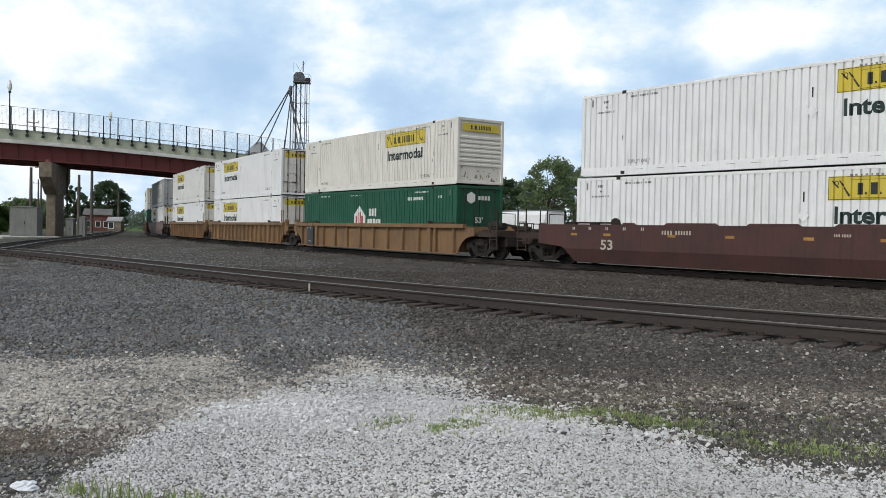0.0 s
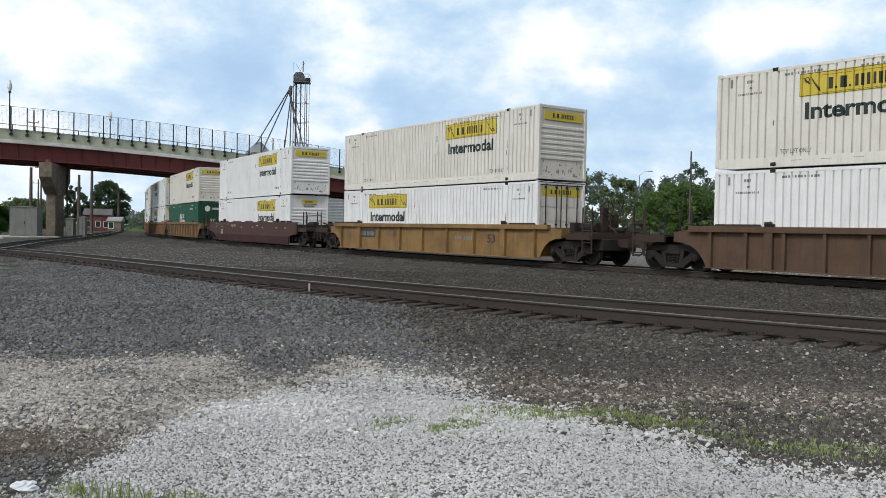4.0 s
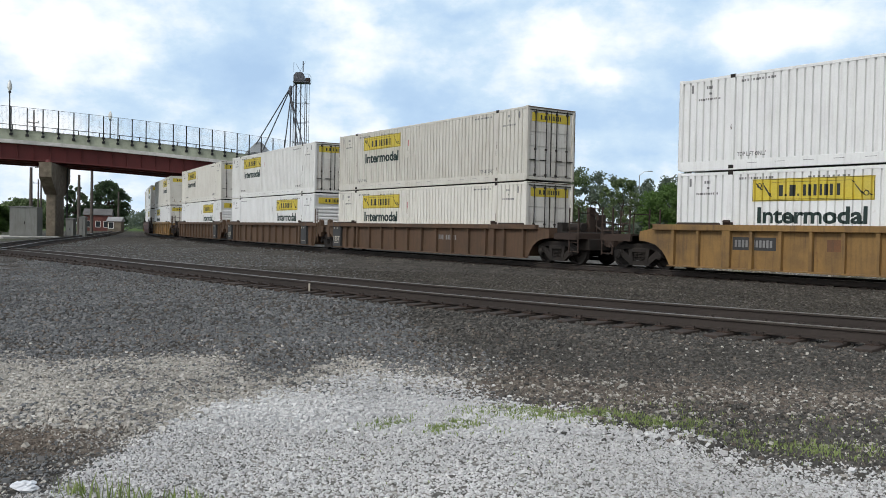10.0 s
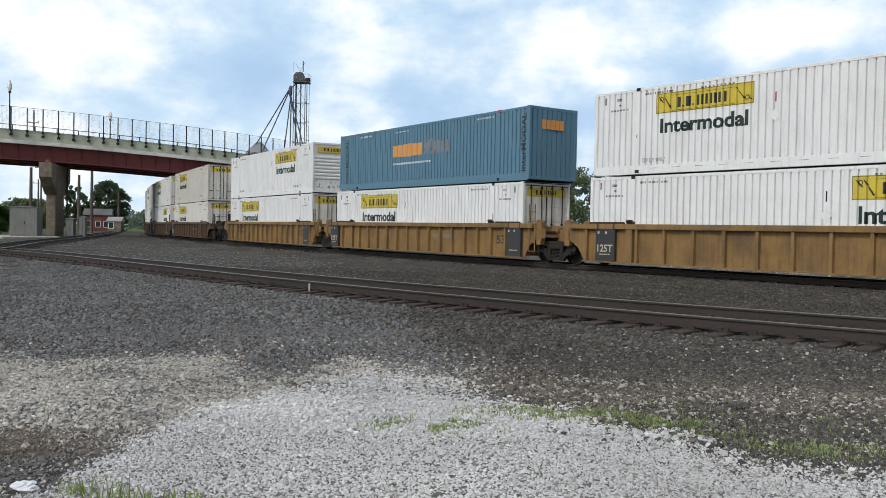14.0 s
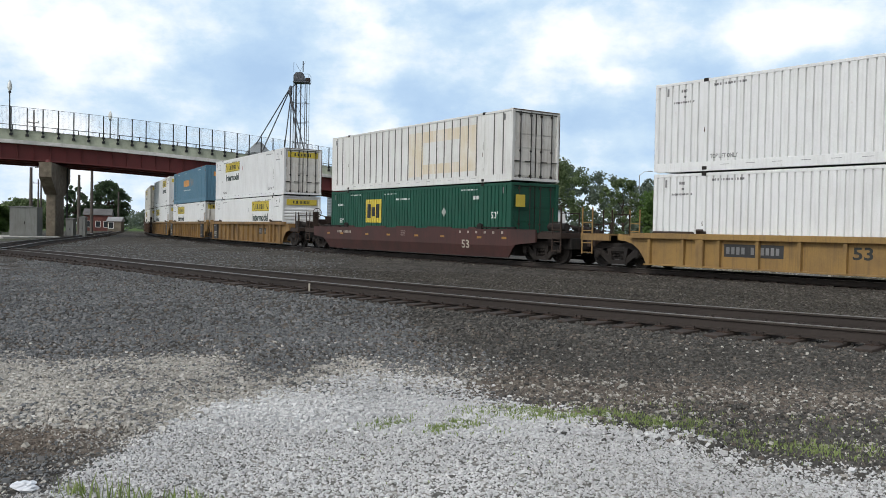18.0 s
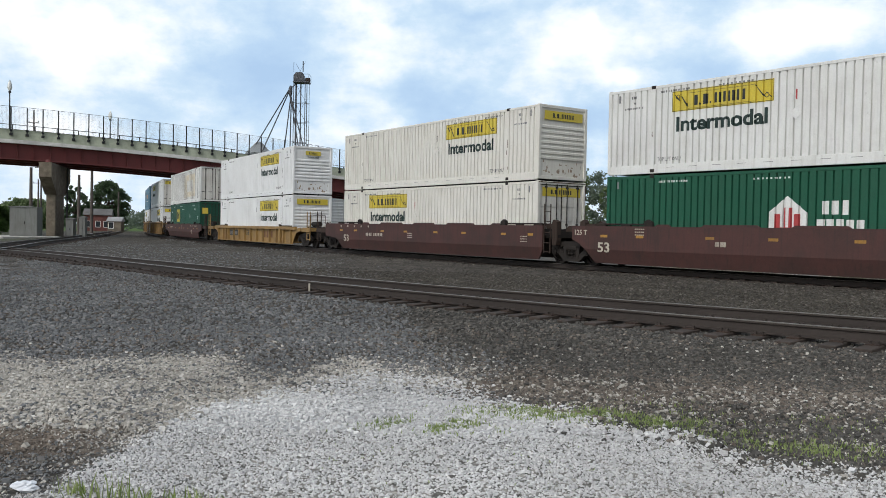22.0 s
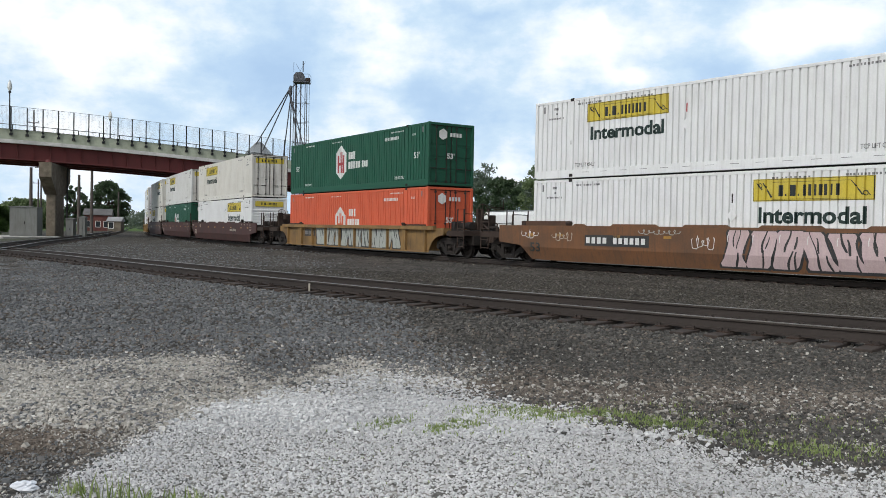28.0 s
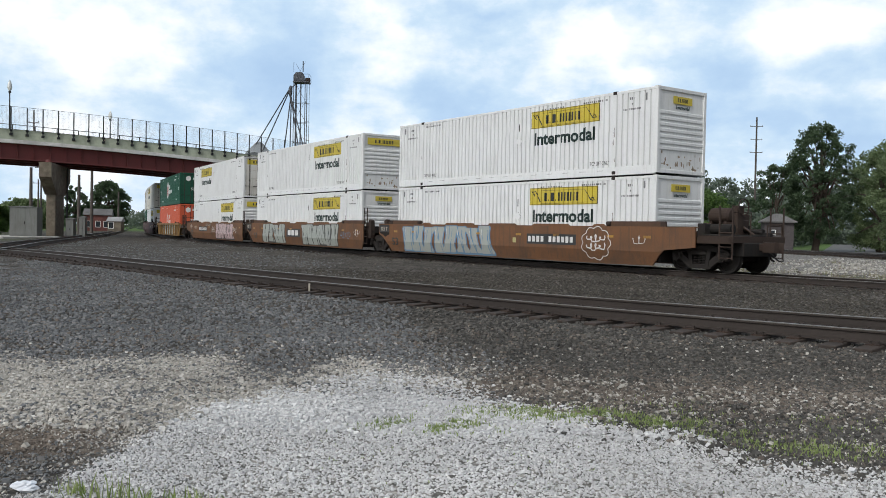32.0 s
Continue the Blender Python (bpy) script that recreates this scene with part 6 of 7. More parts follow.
def build_train():
    for s0, car, low, high in TRAIN:
        style, paint, lead, trail, top, pitch, extras = car
        words = "%s steel well car with %s sides%s" % (CAR_WORDS[paint], "ribbed" if style == "ribbed" else "smooth", " and sprayed graffiti" if any(x[0] == "spray" for x in extras) else " on the main track")
        ob = well_car(style, paint, lead, trail, top, pitch, words, extras)
        MOVING.append((ob, s0, 0.0))
        for k, (box, z) in enumerate(((low, 0.29), (high, 0.29 + CH + 0.08))):
            st, pt, nose, *rest = box
            rest = rest + [True, False, 0.0][len(rest):]
            letters = rest[0] and pt in ("white", "cream", "chalk", "dingy") and st == "fold"
            words = "%s %s steel container %s" % (BOX_WORDS[pt], "flat-sided" if st == "plate" else "corrugated", "in a rail car well" if k == 0 else "stacked on another")
            b = container(st, pt, nose, letters, rest[1], words)
            MOVING.append((b, s0 + rest[2], z))


build_train()


# ---- the road bridge ----
BD = Vector((1.27, 0.865, 0)).normalized()
BN = Vector((BD.y, -BD.x, 0))
BSTEP = 1.5366


def on_bridge(u, back, z):
    """u: posts along the bridge, back: metres behind the near face, z: height under the fence's top."""
    p = Vector((-44.15, 91.0, 0)) + BD * (BSTEP * u) - BN * back
    return Vector((p.x, p.y, 13.28 - 0.022 * u - 0.0023 * u * u + z))


def bridge_beam(u0, u1, b0, b1, z0, z1, step=2.0):
    """A bar along the bridge between two depths and two heights."""
    s = Shape()
    us = list(np.arange(u0, u1, step)) + [u1]
    v, f = [], []
    for k, u in enumerate(us):
        v += [on_bridge(u, b0, z0), on_bridge(u, b1, z0), on_bridge(u, b1, z1), on_bridge(u, b0, z1)]
        if k:
            f += [((k - 1) * 4 + i, (k - 1) * 4 + (i + 1) % 4, k * 4 + (i + 1) % 4, k * 4 + i) for i in range(4)]
    f += [(0, 1, 2, 3), tuple(len(v) - 1 - i for i in range(4))]
    return s.add(v, f)


def build_bridge():
    br = thing("road_bridge", "road overpass with oxide-red girders and a fenced pale parapet", "bridge")
    u0, u1 = -12.0, 36.0
    part("deck", bridge_beam(u0, u1, 0.15, 10.4, -3.82, -3.5), M["ledge"], br, "concrete deck")
    part("ledge", bridge_beam(u0, u1, -0.18, 0.5, -3.84, -3.46), M["ledge"], br, "pale concrete ledge")
    for b in (0.0, 10.2):
        part("parapet", bridge_beam(u0, u1, b, b + 0.25, -3.5, -2.4), M["parapet"], br, "pale green concrete parapet")
    for b in (0.35, 3.6, 6.9, 10.0):
        g = part("girder", bridge_beam(u0, u1, b, b + 0.06, -5.4, -3.82), M["girder_red"], br, "oxide-red plate girder")
        part("flange", bridge_beam(u0, u1, b - 0.22, b + 0.28, -5.52, -5.4), M["girder_red"], g, "bottom flange")
    sx = once("stiffener", lambda: Shape().box(-0.02, 0.02, -0.2, 0.0, -5.4, -3.82))
    for k in range(46):
        u = u0 + 1.04 * k
        p = on_bridge(u, 0.35, 0.0)
        part("stiffener", sx, M["girder_red"], br, m=Matrix.Translation(p) @ Matrix.Rotation(math.atan2(BD.y, BD.x), 4, "Z"))
    post = once("fence_post", lambda: Shape().box(-0.05, 0.05, -0.05, 0.05, -2.95, 0.0).box(-0.15, 0.15, -0.13, 0.06, -3.05, -2.8, 0.02).box(-0.13, 0.13, -0.12, 0.06, -2.6, -2.36, 0.02))
    turn = Matrix.Rotation(math.atan2(BD.y, BD.x), 4, "Z")
    for k in range(-10, 36):
        part("fence_post", post, M["fence_black"], br, "black steel fence post", Matrix.Translation(on_bridge(k, -0.06, 0)) @ turn)
    back_post = once("back_post", lambda: Shape().box(-0.05, 0.05, -0.05, 0.05, -2.42, -0.8))
    for k in range(-6, 23):
        part("rail_post", back_post, M["fence_black"], br, "black railing post", Matrix.Translation(on_bridge(k * 1.55, 10.3, 0)) @ turn)
    part("back_rail", bridge_beam(u0, u1, 10.27, 10.33, -0.87, -0.8), M["fence_black"], br)
    part("fence_rail", bridge_beam(u0, u1, -0.075, -0.045, -0.03, 0.0), M["fence_black"], br, "thin top rail of the fence")
    part("fence_rail", bridge_beam(u0, u1, -0.075, -0.045, -2.4, -2.37), M["fence_black"], br)
    # woven wire between the posts
    wires = Shape()
    for k in range(-125, 450):
        u = k * 0.08
        a, b = on_bridge(u, -0.06, -2.37), on_bridge(u, -0.06, -0.03)
        wires.add([a - BD * 0.004, a + BD * 0.004, b + BD * 0.004, b - BD * 0.004, a + BN * 0.006, b + BN * 0.006], [(0, 1, 2, 3), (0, 4, 5, 3), (4, 1, 2, 5)])
    for k in range(1, 20):
        z = -2.37 + k * 0.117
        b = bridge_beam(-10.0, 36.0, -0.065, -0.055, z - 0.003, z + 0.003, 6.0)
        wires.add(b.v, b.f)
    part("fence_wire", wires, M["wire_grey"], br, "woven grey wire between the fence posts", kind="stuff")
    return br


build_bridge()


def build_pier():
    """A long wall pier seen nearly end-on; its cap reaches out past both ends."""
    pr = thing("bridge_pier", "tan concrete hammerhead pier under the overpass", "bridge pier")
    m = Matrix.Translation((-42.02, 92.0, 0)) @ Matrix.Rotation(radians(14), 4, "Z")
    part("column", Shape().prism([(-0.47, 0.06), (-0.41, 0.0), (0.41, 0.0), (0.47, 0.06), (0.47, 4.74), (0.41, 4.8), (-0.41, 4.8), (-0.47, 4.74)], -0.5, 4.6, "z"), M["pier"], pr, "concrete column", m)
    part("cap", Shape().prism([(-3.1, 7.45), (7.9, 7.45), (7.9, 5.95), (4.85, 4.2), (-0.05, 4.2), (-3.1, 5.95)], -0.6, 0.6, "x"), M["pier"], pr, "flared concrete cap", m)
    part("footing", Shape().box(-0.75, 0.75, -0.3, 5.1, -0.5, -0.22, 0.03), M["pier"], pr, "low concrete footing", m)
    for y in (-1.9, 1.3, 4.4):
        part("bearing", Shape().prism([(y - 0.26, 7.45), (y + 0.26, 7.45), (y + 0.08, 7.8), (y - 0.08, 7.8)], -0.16, 0.16, "x"), M["girder_red"], pr, "red bearing shoe", m)
    part("drain_pipe", Shape().tube((0.66, 5.6, -0.4), (0.66, 5.6, 7.4), 0.09, n=8), M["plate_black"], pr, "dark drain pipe", m)
    return pr


build_pier()


def street_lamp(x, y, z0, z1, label):
    lp = thing("street_lamp", label, "street lamp", m=Matrix.Translation((x, y, z0)))
    h = z1 - z0
    part("pole", Shape().tube((0, 0, 0), (0, 0, h * 0.8), 0.09, 0.06, n=10).tube((0, 0, 0), (0, 0, h * 0.14), 0.16, 0.1, n=10).tube((0, 0, h * 0.78), (0, 0, h * 0.81), 0.14, n=10), M["fence_black"], lp, "black fluted lamp pole")
    part("globe", Shape().lathe([(0.1, h * 0.81), (0.24, h * 0.86), (0.22, h * 0.92), (0.1, h * 0.97), (0.0, h)], n=12).mesh("globe", True), M["lamp_glass"], lp, "frosted acorn globe")
    return lp


street_lamp(-45.8, 90.6, 9.8, 16.15, "black acorn street lamp at the bridge parapet")
street_lamp(-41.2, 106.0, 9.6, 15.1, "black acorn street lamp across the bridge deck")


# ---- poles ----
def pole(x, y, z1, r=0.14, arms=(), label="weathered wooden utility pole", z0=-0.5, name="utility_pole"):
    ob = thing(name, label, "utility pole", m=Matrix.Translation((x, y, z0)))
    part("shaft", Shape().tube((0, 0, 0), (0, 0, z1 - z0), r, r * 0.65, n=10), M["pole_wood"], ob)
    for z, w in arms:
        a = part("cross_arm", Shape().box(-w / 2, w / 2, -0.045, 0.045, z - z0 - 0.045, z - z0 + 0.045), M["pole_wood"], ob)
        for x in (-w / 2 + 0.06, w / 2 - 0.06):
            part("insulator", Shape().lathe([(0.0, 0.06), (0.05, 0.06), (0.07, 0.12), (0.04, 0.16), (0.06, 0.2), (0.0, 0.24)], (x, 0, z - z0), n=8), M["galv"], a)
    return ob


pole(54.15, 150, 21.9, 0.2, ((20.3, 2.2), (18.0, 2.0), (15.8, 2.2)), "tall timber transmission pole with cross arms")
pole(31.45, 110, 11.9, 0.14, (), "slim grey timber pole behind the track")
pole(-62.4, 130, 9.5, 0.3, ())
pole(-50.9, 120, 7.95, 0.26, ())
pole(-53.2, 130, 11.5, 0.26, ((10.6, 2.4),))
pole(-51.5, 110, 10.5, 0.12, ((9.0, 1.6), (8.2, 1.6)), "thin pole with signal brackets beside the pier")
pole(-60.5, 160, 7.2, 0.2, ())
pole(-66.0, 140, 8.2, 0.16, ((7.6, 1.8),))
pole(-46.3, 97.0, 13.85, 0.11, ((12.4, 1.2),), "steel sign post on the bridge deck", 9.4)


def road_lamp(x, y, z1):
    ob = thing("street_lamp", "grey steel road lamp with a curved arm", "street lamp", m=Matrix.Translation((x, y, -0.4)))
    part("pole", Shape().tube((0, 0, 0), (0, 0, z1), 0.11, 0.07, n=10).path([(0, 0, z1 - 0.1), (0.7, 0, z1 + 0.5), (1.5, 0, z1 + 0.65)], 0.05), M["galv"], ob)
    part("lamp_head", Shape().box(1.4, 2.1, -0.14, 0.14, z1 + 0.55, z1 + 0.72, 0.03), M["galv"], ob)


road_lamp(31.7, 140, 11.2)


# ---- the grain leg and its bins ----
def build_grain_leg():
    gl = thing("grain_elevator_leg", "weathered steel grain elevator leg with a lattice tower", "grain elevator", m=Matrix.Translation((-21.1, 125, 0.35)))
    w = 0.82
    for sx in (-1, 1):
        for sy in (-1, 1):
            part("tower_leg", once("tower_leg", lambda: Shape().tube((0, 0, -0.5), (0, 0, 22.3), 0.06, n=8)), M["tower_steel"], gl, m=Matrix.Translation((sx * w, sy * w, 0)))
    for k in range(8):
        z = 1.5 + k * 2.9
        part("brace_frame", once("brace_frame", lambda: Shape().path([(-w, -w, 0), (w, -w, 0), (w, w, 0), (-w, w, 0), (-w, -w, 0)], 0.03)), M["tower_steel"], gl, m=Matrix.Translation((0, 0, z)))
        part("diagonal", once("diagonal", lambda: Shape().path([(-w, -w, 0), (w, -w, 2.9)], 0.022).path([(w, w, 0), (-w, w, 2.9)], 0.022)), M["tower_steel"], gl, m=Matrix.Translation((0, 0, z)) @ (FLIP if k % 2 else Matrix.Identity(4)))
    part("leg_casing", Shape().box(-0.62, -0.5, -0.12, 0.12, 0.0, 22.6).box(0.0, 0.14, -0.12, 0.12, 0.0, 22.6), M["tower_steel"], gl, "twin bucket casings")
    part("head_house", Shape().prism([(-0.95, 22.0), (0.55, 22.0), (0.55, 22.8), (0.3, 23.25), (-0.6, 23.25), (-0.95, 22.8)], -0.5, 0.5), M["tower_steel"], gl, "grey head housing")
    part("head_platform", Shape().box(-0.95, 1.35, -1.0, 1.0, 21.75, 21.87).path([(0.4, -1.0, 21.85), (0.4, -1.0, 22.9), (1.35, -1.0, 22.9), (1.35, -1.0, 21.85)], 0.03).path([(1.35, -1.0, 22.9), (1.35, 1.0, 22.9), (1.35, 1.0, 21.85)], 0.03), M["tower_steel"], gl, "service platform with rails")
    part("motor", Shape().box(0.75, 1.4, -0.3, 0.3, 21.9, 22.5, 0.05), M["brown_steel"], gl)
    part("antenna", Shape().tube((0.35, 0, 23.4), (0.35, 0, 24.9), 0.08, n=6).tube((-1.0, 0, 23.4), (-1.0, 0, 24.7), 0.03, n=6), M["tower_steel"], gl)
    part("distributor", Shape().lathe([(0.14, 20.4), (0.28, 20.0), (0.28, 19.3), (0.14, 18.8), (0.08, 18.6)], (-1.35, -0.4, 0.9), n=12), M["tower_steel"], gl, "spout distributor")
    for a, b in (((-1.45, -0.4, 20.9), (-7.6, 6.0, 13.4)), ((-1.45, -0.4, 20.7), (-6.2, 4.0, 12.2)), ((-1.3, -0.4, 19.7), (-2.3, -1.0, 9.5)), ((-1.2, -0.5, 19.7), (-1.6, 1.0, 9.0)), ((-1.2, -0.6, 19.5), (1.7, -1.5, 9.0)), ((-1.2, -0.6, 19.3), (0.9, -2.0, 8.0)), ((-0.4, -0.3, 21.8), (-1.3, -0.4, 20.9))):
        part("grain_spout", Shape().tube(a, b, 0.085, n=8), M["tower_steel"], gl, "slanting grain spout")
    part("ladder", Shape().path([(1.1, -1.0, 0), (1.1, -1.0, 21.8)], 0.035).path([(1.45, -1.0, 0), (1.45, -1.0, 21.8)], 0.035), M["tower_steel"], gl, "caged ladder")
    for k in range(7):
        part("ladder_hoop", once("ladder_hoop", lambda: Shape().ring((1.28, -1.25, 0), "z", 0.33, 0.022, 14, 5)), M["tower_steel"], gl, m=Matrix.Translation((0, 0, 3 + k * 2.6)))
    for z in (11.5, 14.8):
        part("landing", once("landing", lambda: Shape().box(0.9, 1.9, -1.3, 0.1, 0, 0.07).path([(1.9, -1.3, 0), (1.9, -1.3, 1.0), (1.9, 0.1, 1.0), (1.9, 0.1, 0)], 0.025)), M["tower_steel"], gl, m=Matrix.Translation((0, 0, z - 3)))


build_grain_leg()


def grain_bin(x, y, r, eave, peak):
    gb = thing("grain_bin", "galvanised corrugated grain bin with a conical roof", "grain bin", m=Matrix.Translation((x, y, -0.45)))
    prof = []
    n = int(eave / 0.45)
    for k in range(n):
        prof += [(r, k * eave / n), (r - 0.05, (k + 0.5) * eave / n)]
    prof.append((r, eave))
    part("bin_wall", Shape().lathe(prof, n=40), M["galv"], gb, "corrugated steel wall")
    part("bin_roof", Shape().lathe([(r + 0.15, eave - 0.05), (0.5, peak - 0.2), (0.45, peak), (0.0, peak + 0.1)], n=40), M["galv"], gb, "conical steel roof")
    for k in range(20):
        a = 2 * math.pi * k / 20
        part("roof_rib", Shape().tube(((r + 0.1) * math.cos(a), (r + 0.1) * math.sin(a), eave + 0.02), (0.5 * math.cos(a), 0.5 * math.sin(a), peak - 0.13), 0.04, n=5), M["galv"], gb)


grain_bin(-29.15, 135, 2.0, 13.0, 14.9)
grain_bin(-14.5, 138, 4.2, 6.5, 8.6)


def build_hopper():
    """A white covered hopper car parked on a siding."""
    hc = thing("hopper_car", "white covered hopper car parked on a siding", "rail car", m=Matrix.Translation((10.2, 111, 0.12)) @ Matrix.Rotation(radians(118), 4, "Z"))
    prof = [(-1.5, 1.2), (-1.58, 2.2), (-1.5, 3.2), (-1.2, 3.65), (1.2, 3.65), (1.5, 3.2), (1.58, 2.2), (1.5, 1.2)]
    part("tank", Shape().prism(prof, -7.2, 7.2, "x"), M["white"], hc, "rounded white body")
    for x in (-5.4, -1.8, 1.8, 5.4):
        part("hopper", Shape().add([(x - 1.6, -1.3, 1.2), (x + 1.6, -1.3, 1.2), (x + 1.6, 1.3, 1.2), (x - 1.6, 1.3, 1.2), (x - 0.4, -0.4, 0.3), (x + 0.4, -0.4, 0.3), (x + 0.4, 0.4, 0.3), (x - 0.4, 0.4, 0.3)], [(3, 2, 1, 0), (4, 5, 6, 7), (0, 1, 5, 4), (1, 2, 6, 5), (2, 3, 7, 6), (3, 0, 4, 7)]), M["chalk"], hc)
    part("running_board", Shape().box(-7.4, 7.4, -0.9, 0.9, 3.75, 3.82), M["galv"], hc, "roof walkway")
    for x in (-6.6, 6.6):
        part("end_ladder", Shape().path([(x, -1.62, 0.6), (x, -1.62, 3.7)], 0.04).path([(x + 0.5, -1.62, 0.6), (x + 0.5, -1.62, 3.7)], 0.04), M["black_steel"], hc)
        part("end_truck", Shape().box(x - 1.0, x + 1.0, -1.0, 1.0, -0.5, 0.2, 0.05), M["black_steel"], hc)
        part("end_sill", Shape().box(min(x, x * 1.25), max(x, x * 1.25), -1.2, 1.2, 0.3, 0.7), M["black_steel"], hc)


build_hopper()


# ---- buildings and cabinets ----
def house(name, x, y, rz, w, d, eave, ridge, wall, roof, windows, label, overhang=0.4, hip=0.0):
    hs = thing(name, label, "building", m=Matrix.Translation((x, y, -0.45)) @ Matrix.Rotation(radians(rz), 4, "Z"))
    part("wall", Shape().box(-w / 2, w / 2, -d / 2, d / 2, 0, eave), wall, hs)
    a, b, o = w / 2 + overhang, d / 2 + overhang, hip
    part("roof", Shape().add([(-a, -b, eave), (a, -b, eave), (a, b, eave), (-a, b, eave), (-a + o, 0, ridge), (a - o, 0, ridge), (-a, -b, eave - 0.12), (a, -b, eave - 0.12), (a, b, eave - 0.12), (-a, b, eave - 0.12)],
         [(0, 1, 5, 4), (2, 3, 4, 5), (1, 2, 5), (3, 0, 4), (0, 6, 7, 1), (1, 7, 8, 2), (2, 8, 9, 3), (3, 9, 6, 0), (9, 8, 7, 6)]), roof, hs)
    for wx, wz, ww, wh in windows:
        win = part("window", Shape().box(wx - ww / 2, wx + ww / 2, -d / 2 - 0.03, -d / 2 + 0.02, wz, wz + wh), M["window_dark"], hs, "dark window pane")
        part("window_frame", Shape().box(wx - ww / 2 - 0.08, wx - ww / 2, -d / 2 - 0.06, -d / 2, wz - 0.08, wz + wh + 0.08).box(wx + ww / 2, wx + ww / 2 + 0.08, -d / 2 - 0.06, -d / 2, wz - 0.08, wz + wh + 0.08).box(wx - ww / 2, wx + ww / 2, -d / 2 - 0.06, -d / 2, wz + wh, wz + wh + 0.08).box(wx - ww / 2, wx + ww / 2, -d / 2 - 0.08, -d / 2, wz - 0.08, wz), M["ink_white"], win)
    return hs


house("pump_house", 35.3, 91, -14, 2.9, 2.9, 3.25, 4.1, M["brick_grey"], M["roof_dark"], ((-0.6, 1.9, 0.4, 0.4),), "small grey brick utility building with a hipped metal roof", 0.3, 1.4)
house("brick_house", -68.6, 171, 18, 4.8, 6.0, 3.4, 4.6, M["brick"], M["roof_dark"], ((-1.5, 1.0, 0.8, 1.1), (0.1, 1.0, 0.8, 1.1), (1.6, 1.0, 0.8, 1.1)), "red brick building beyond the bridge", 0.25)
house("depot_house", -57.9, 152, 10, 2.2, 3.0, 2.2, 2.9, M["pier"], M["roof_grey"], ((-0.5, 0.9, 0.7, 1.0),), "low beige building beyond the bridge", 0.2)
house("white_house", 48.5, 135, 0, 7.0, 6.0, 3.0, 4.4, M["chalk"], M["roof_grey"], ((-2, 1, 1, 1.1), (1.8, 1, 1, 1.1)), "white house under the street trees", 0.3)
house("brown_store", -8.0, 150, -30, 12.0, 8.0, 4.6, 6.0, M["roof_grey"], M["roof_dark"], (), "grey metal warehouse behind the train", 0.3)


def cabinet(x, y, rz, w, d, h, ma, label, vents=2):
    cb = thing("signal_cabinet", label, "cabinet", m=Matrix.Translation((x, y, -0.4)) @ Matrix.Rotation(radians(rz), 4, "Z"))
    part("base", Shape().box(-w / 2 - 0.08, w / 2 + 0.08, -d / 2 - 0.08, d / 2 + 0.08, 0, 0.14, 0.01), M["pier"], cb, "concrete plinth")
    part("body", Shape().box(-w / 2, w / 2, -d / 2, d / 2, 0.14, h, 0.02), ma, cb)
    part("cover", Shape().prism([(-w / 2 - 0.08, h), (w / 2 + 0.08, h), (w / 2 + 0.08, h + 0.06), (0, h + 0.16), (-w / 2 - 0.08, h + 0.06)], -d / 2 - 0.08, d / 2 + 0.08), ma, cb, "metal roof cap")
    dr = part("cabinet_door", Shape().box(-w * 0.35, w * 0.1, -d / 2 - 0.03, -d / 2, 0.3, h - 0.15, 0.01), ma, cb)
    part("handle", Shape().box(w * 0.04, w * 0.07, -d / 2 - 0.08, -d / 2 - 0.03, h * 0.45, h * 0.55), M["black_steel"], dr)


cabinet(-42.5, 87.6, 6, 2.65, 1.6, 3.1, M["cabinet"], "large silver-grey signal bungalow beside the pier")
cabinet(-39.2, 90.5, 0, 0.8, 0.7, 2.0, M["cabinet"], "narrow grey signal case")
cabinet(-37.9, 90.5, 0, 0.6, 0.6, 2.2, M["cabinet"], "upright grey signal case")
cabinet(-38.5, 92.0, 0, 0.5, 0.6, 1.5, M["plate_black"], "small dark relay box")


def parked_car(x, y, rz, ma, lit, label):
    pc = thing("car", label, "car", "cars on the street", m=Matrix.Translation((x, y, -0.4)) @ Matrix.Rotation(radians(rz), 4, "Z"))
    prof = [(-2.2, 0.35), (2.2, 0.35), (2.25, 0.7), (2.1, 0.9), (1.1, 1.0), (0.5, 1.42), (-1.3, 1.45), (-2.0, 1.05), (-2.25, 0.95)]
    part("body", Shape().prism(prof, -0.86, 0.86), ma, pc)
    part("windscreen", Shape().prism([(1.12, 1.02), (1.16, 1.02), (0.56, 1.42), (0.52, 1.42)], -0.75, 0.75), M["window_dark"], pc)
    part("rear_window", Shape().prism([(-1.36, 1.42), (-1.32, 1.42), (-2.0, 1.08), (-2.05, 1.08)], -0.75, 0.75), M["window_dark"], pc)
    for wx in (-1.4, 1.4):
        for wy in (-0.8, 0.8):
            w = part("wheel", once("car_wheel", lambda: Shape().tube((0, -0.11, 0), (0, 0.11, 0), 0.33, n=18)), M["rubber"], pc, "black tyre", Matrix.Translation((wx, wy, 0.33)))
            part("rim", once("car_rim", lambda: Shape().tube((0, -0.12, 0), (0, 0.12, 0), 0.2, n=14)), M["galv"], w)
    for wy in (-0.65, 0.65):
        part("headlight", once("headlight", lambda: Shape().box(2.12, 2.27, -0.16, 0.16, 0.68, 0.84, 0.03)), lit, pc, "headlight", Matrix.Translation((0, wy, 0)))
        part("tail_light", once("tail_light", lambda: Shape().box(-2.27, -2.16, -0.12, 0.12, 0.75, 0.95, 0.02)), M["ink_red"], pc, "red tail light", Matrix.Translation((0, wy, 0)))


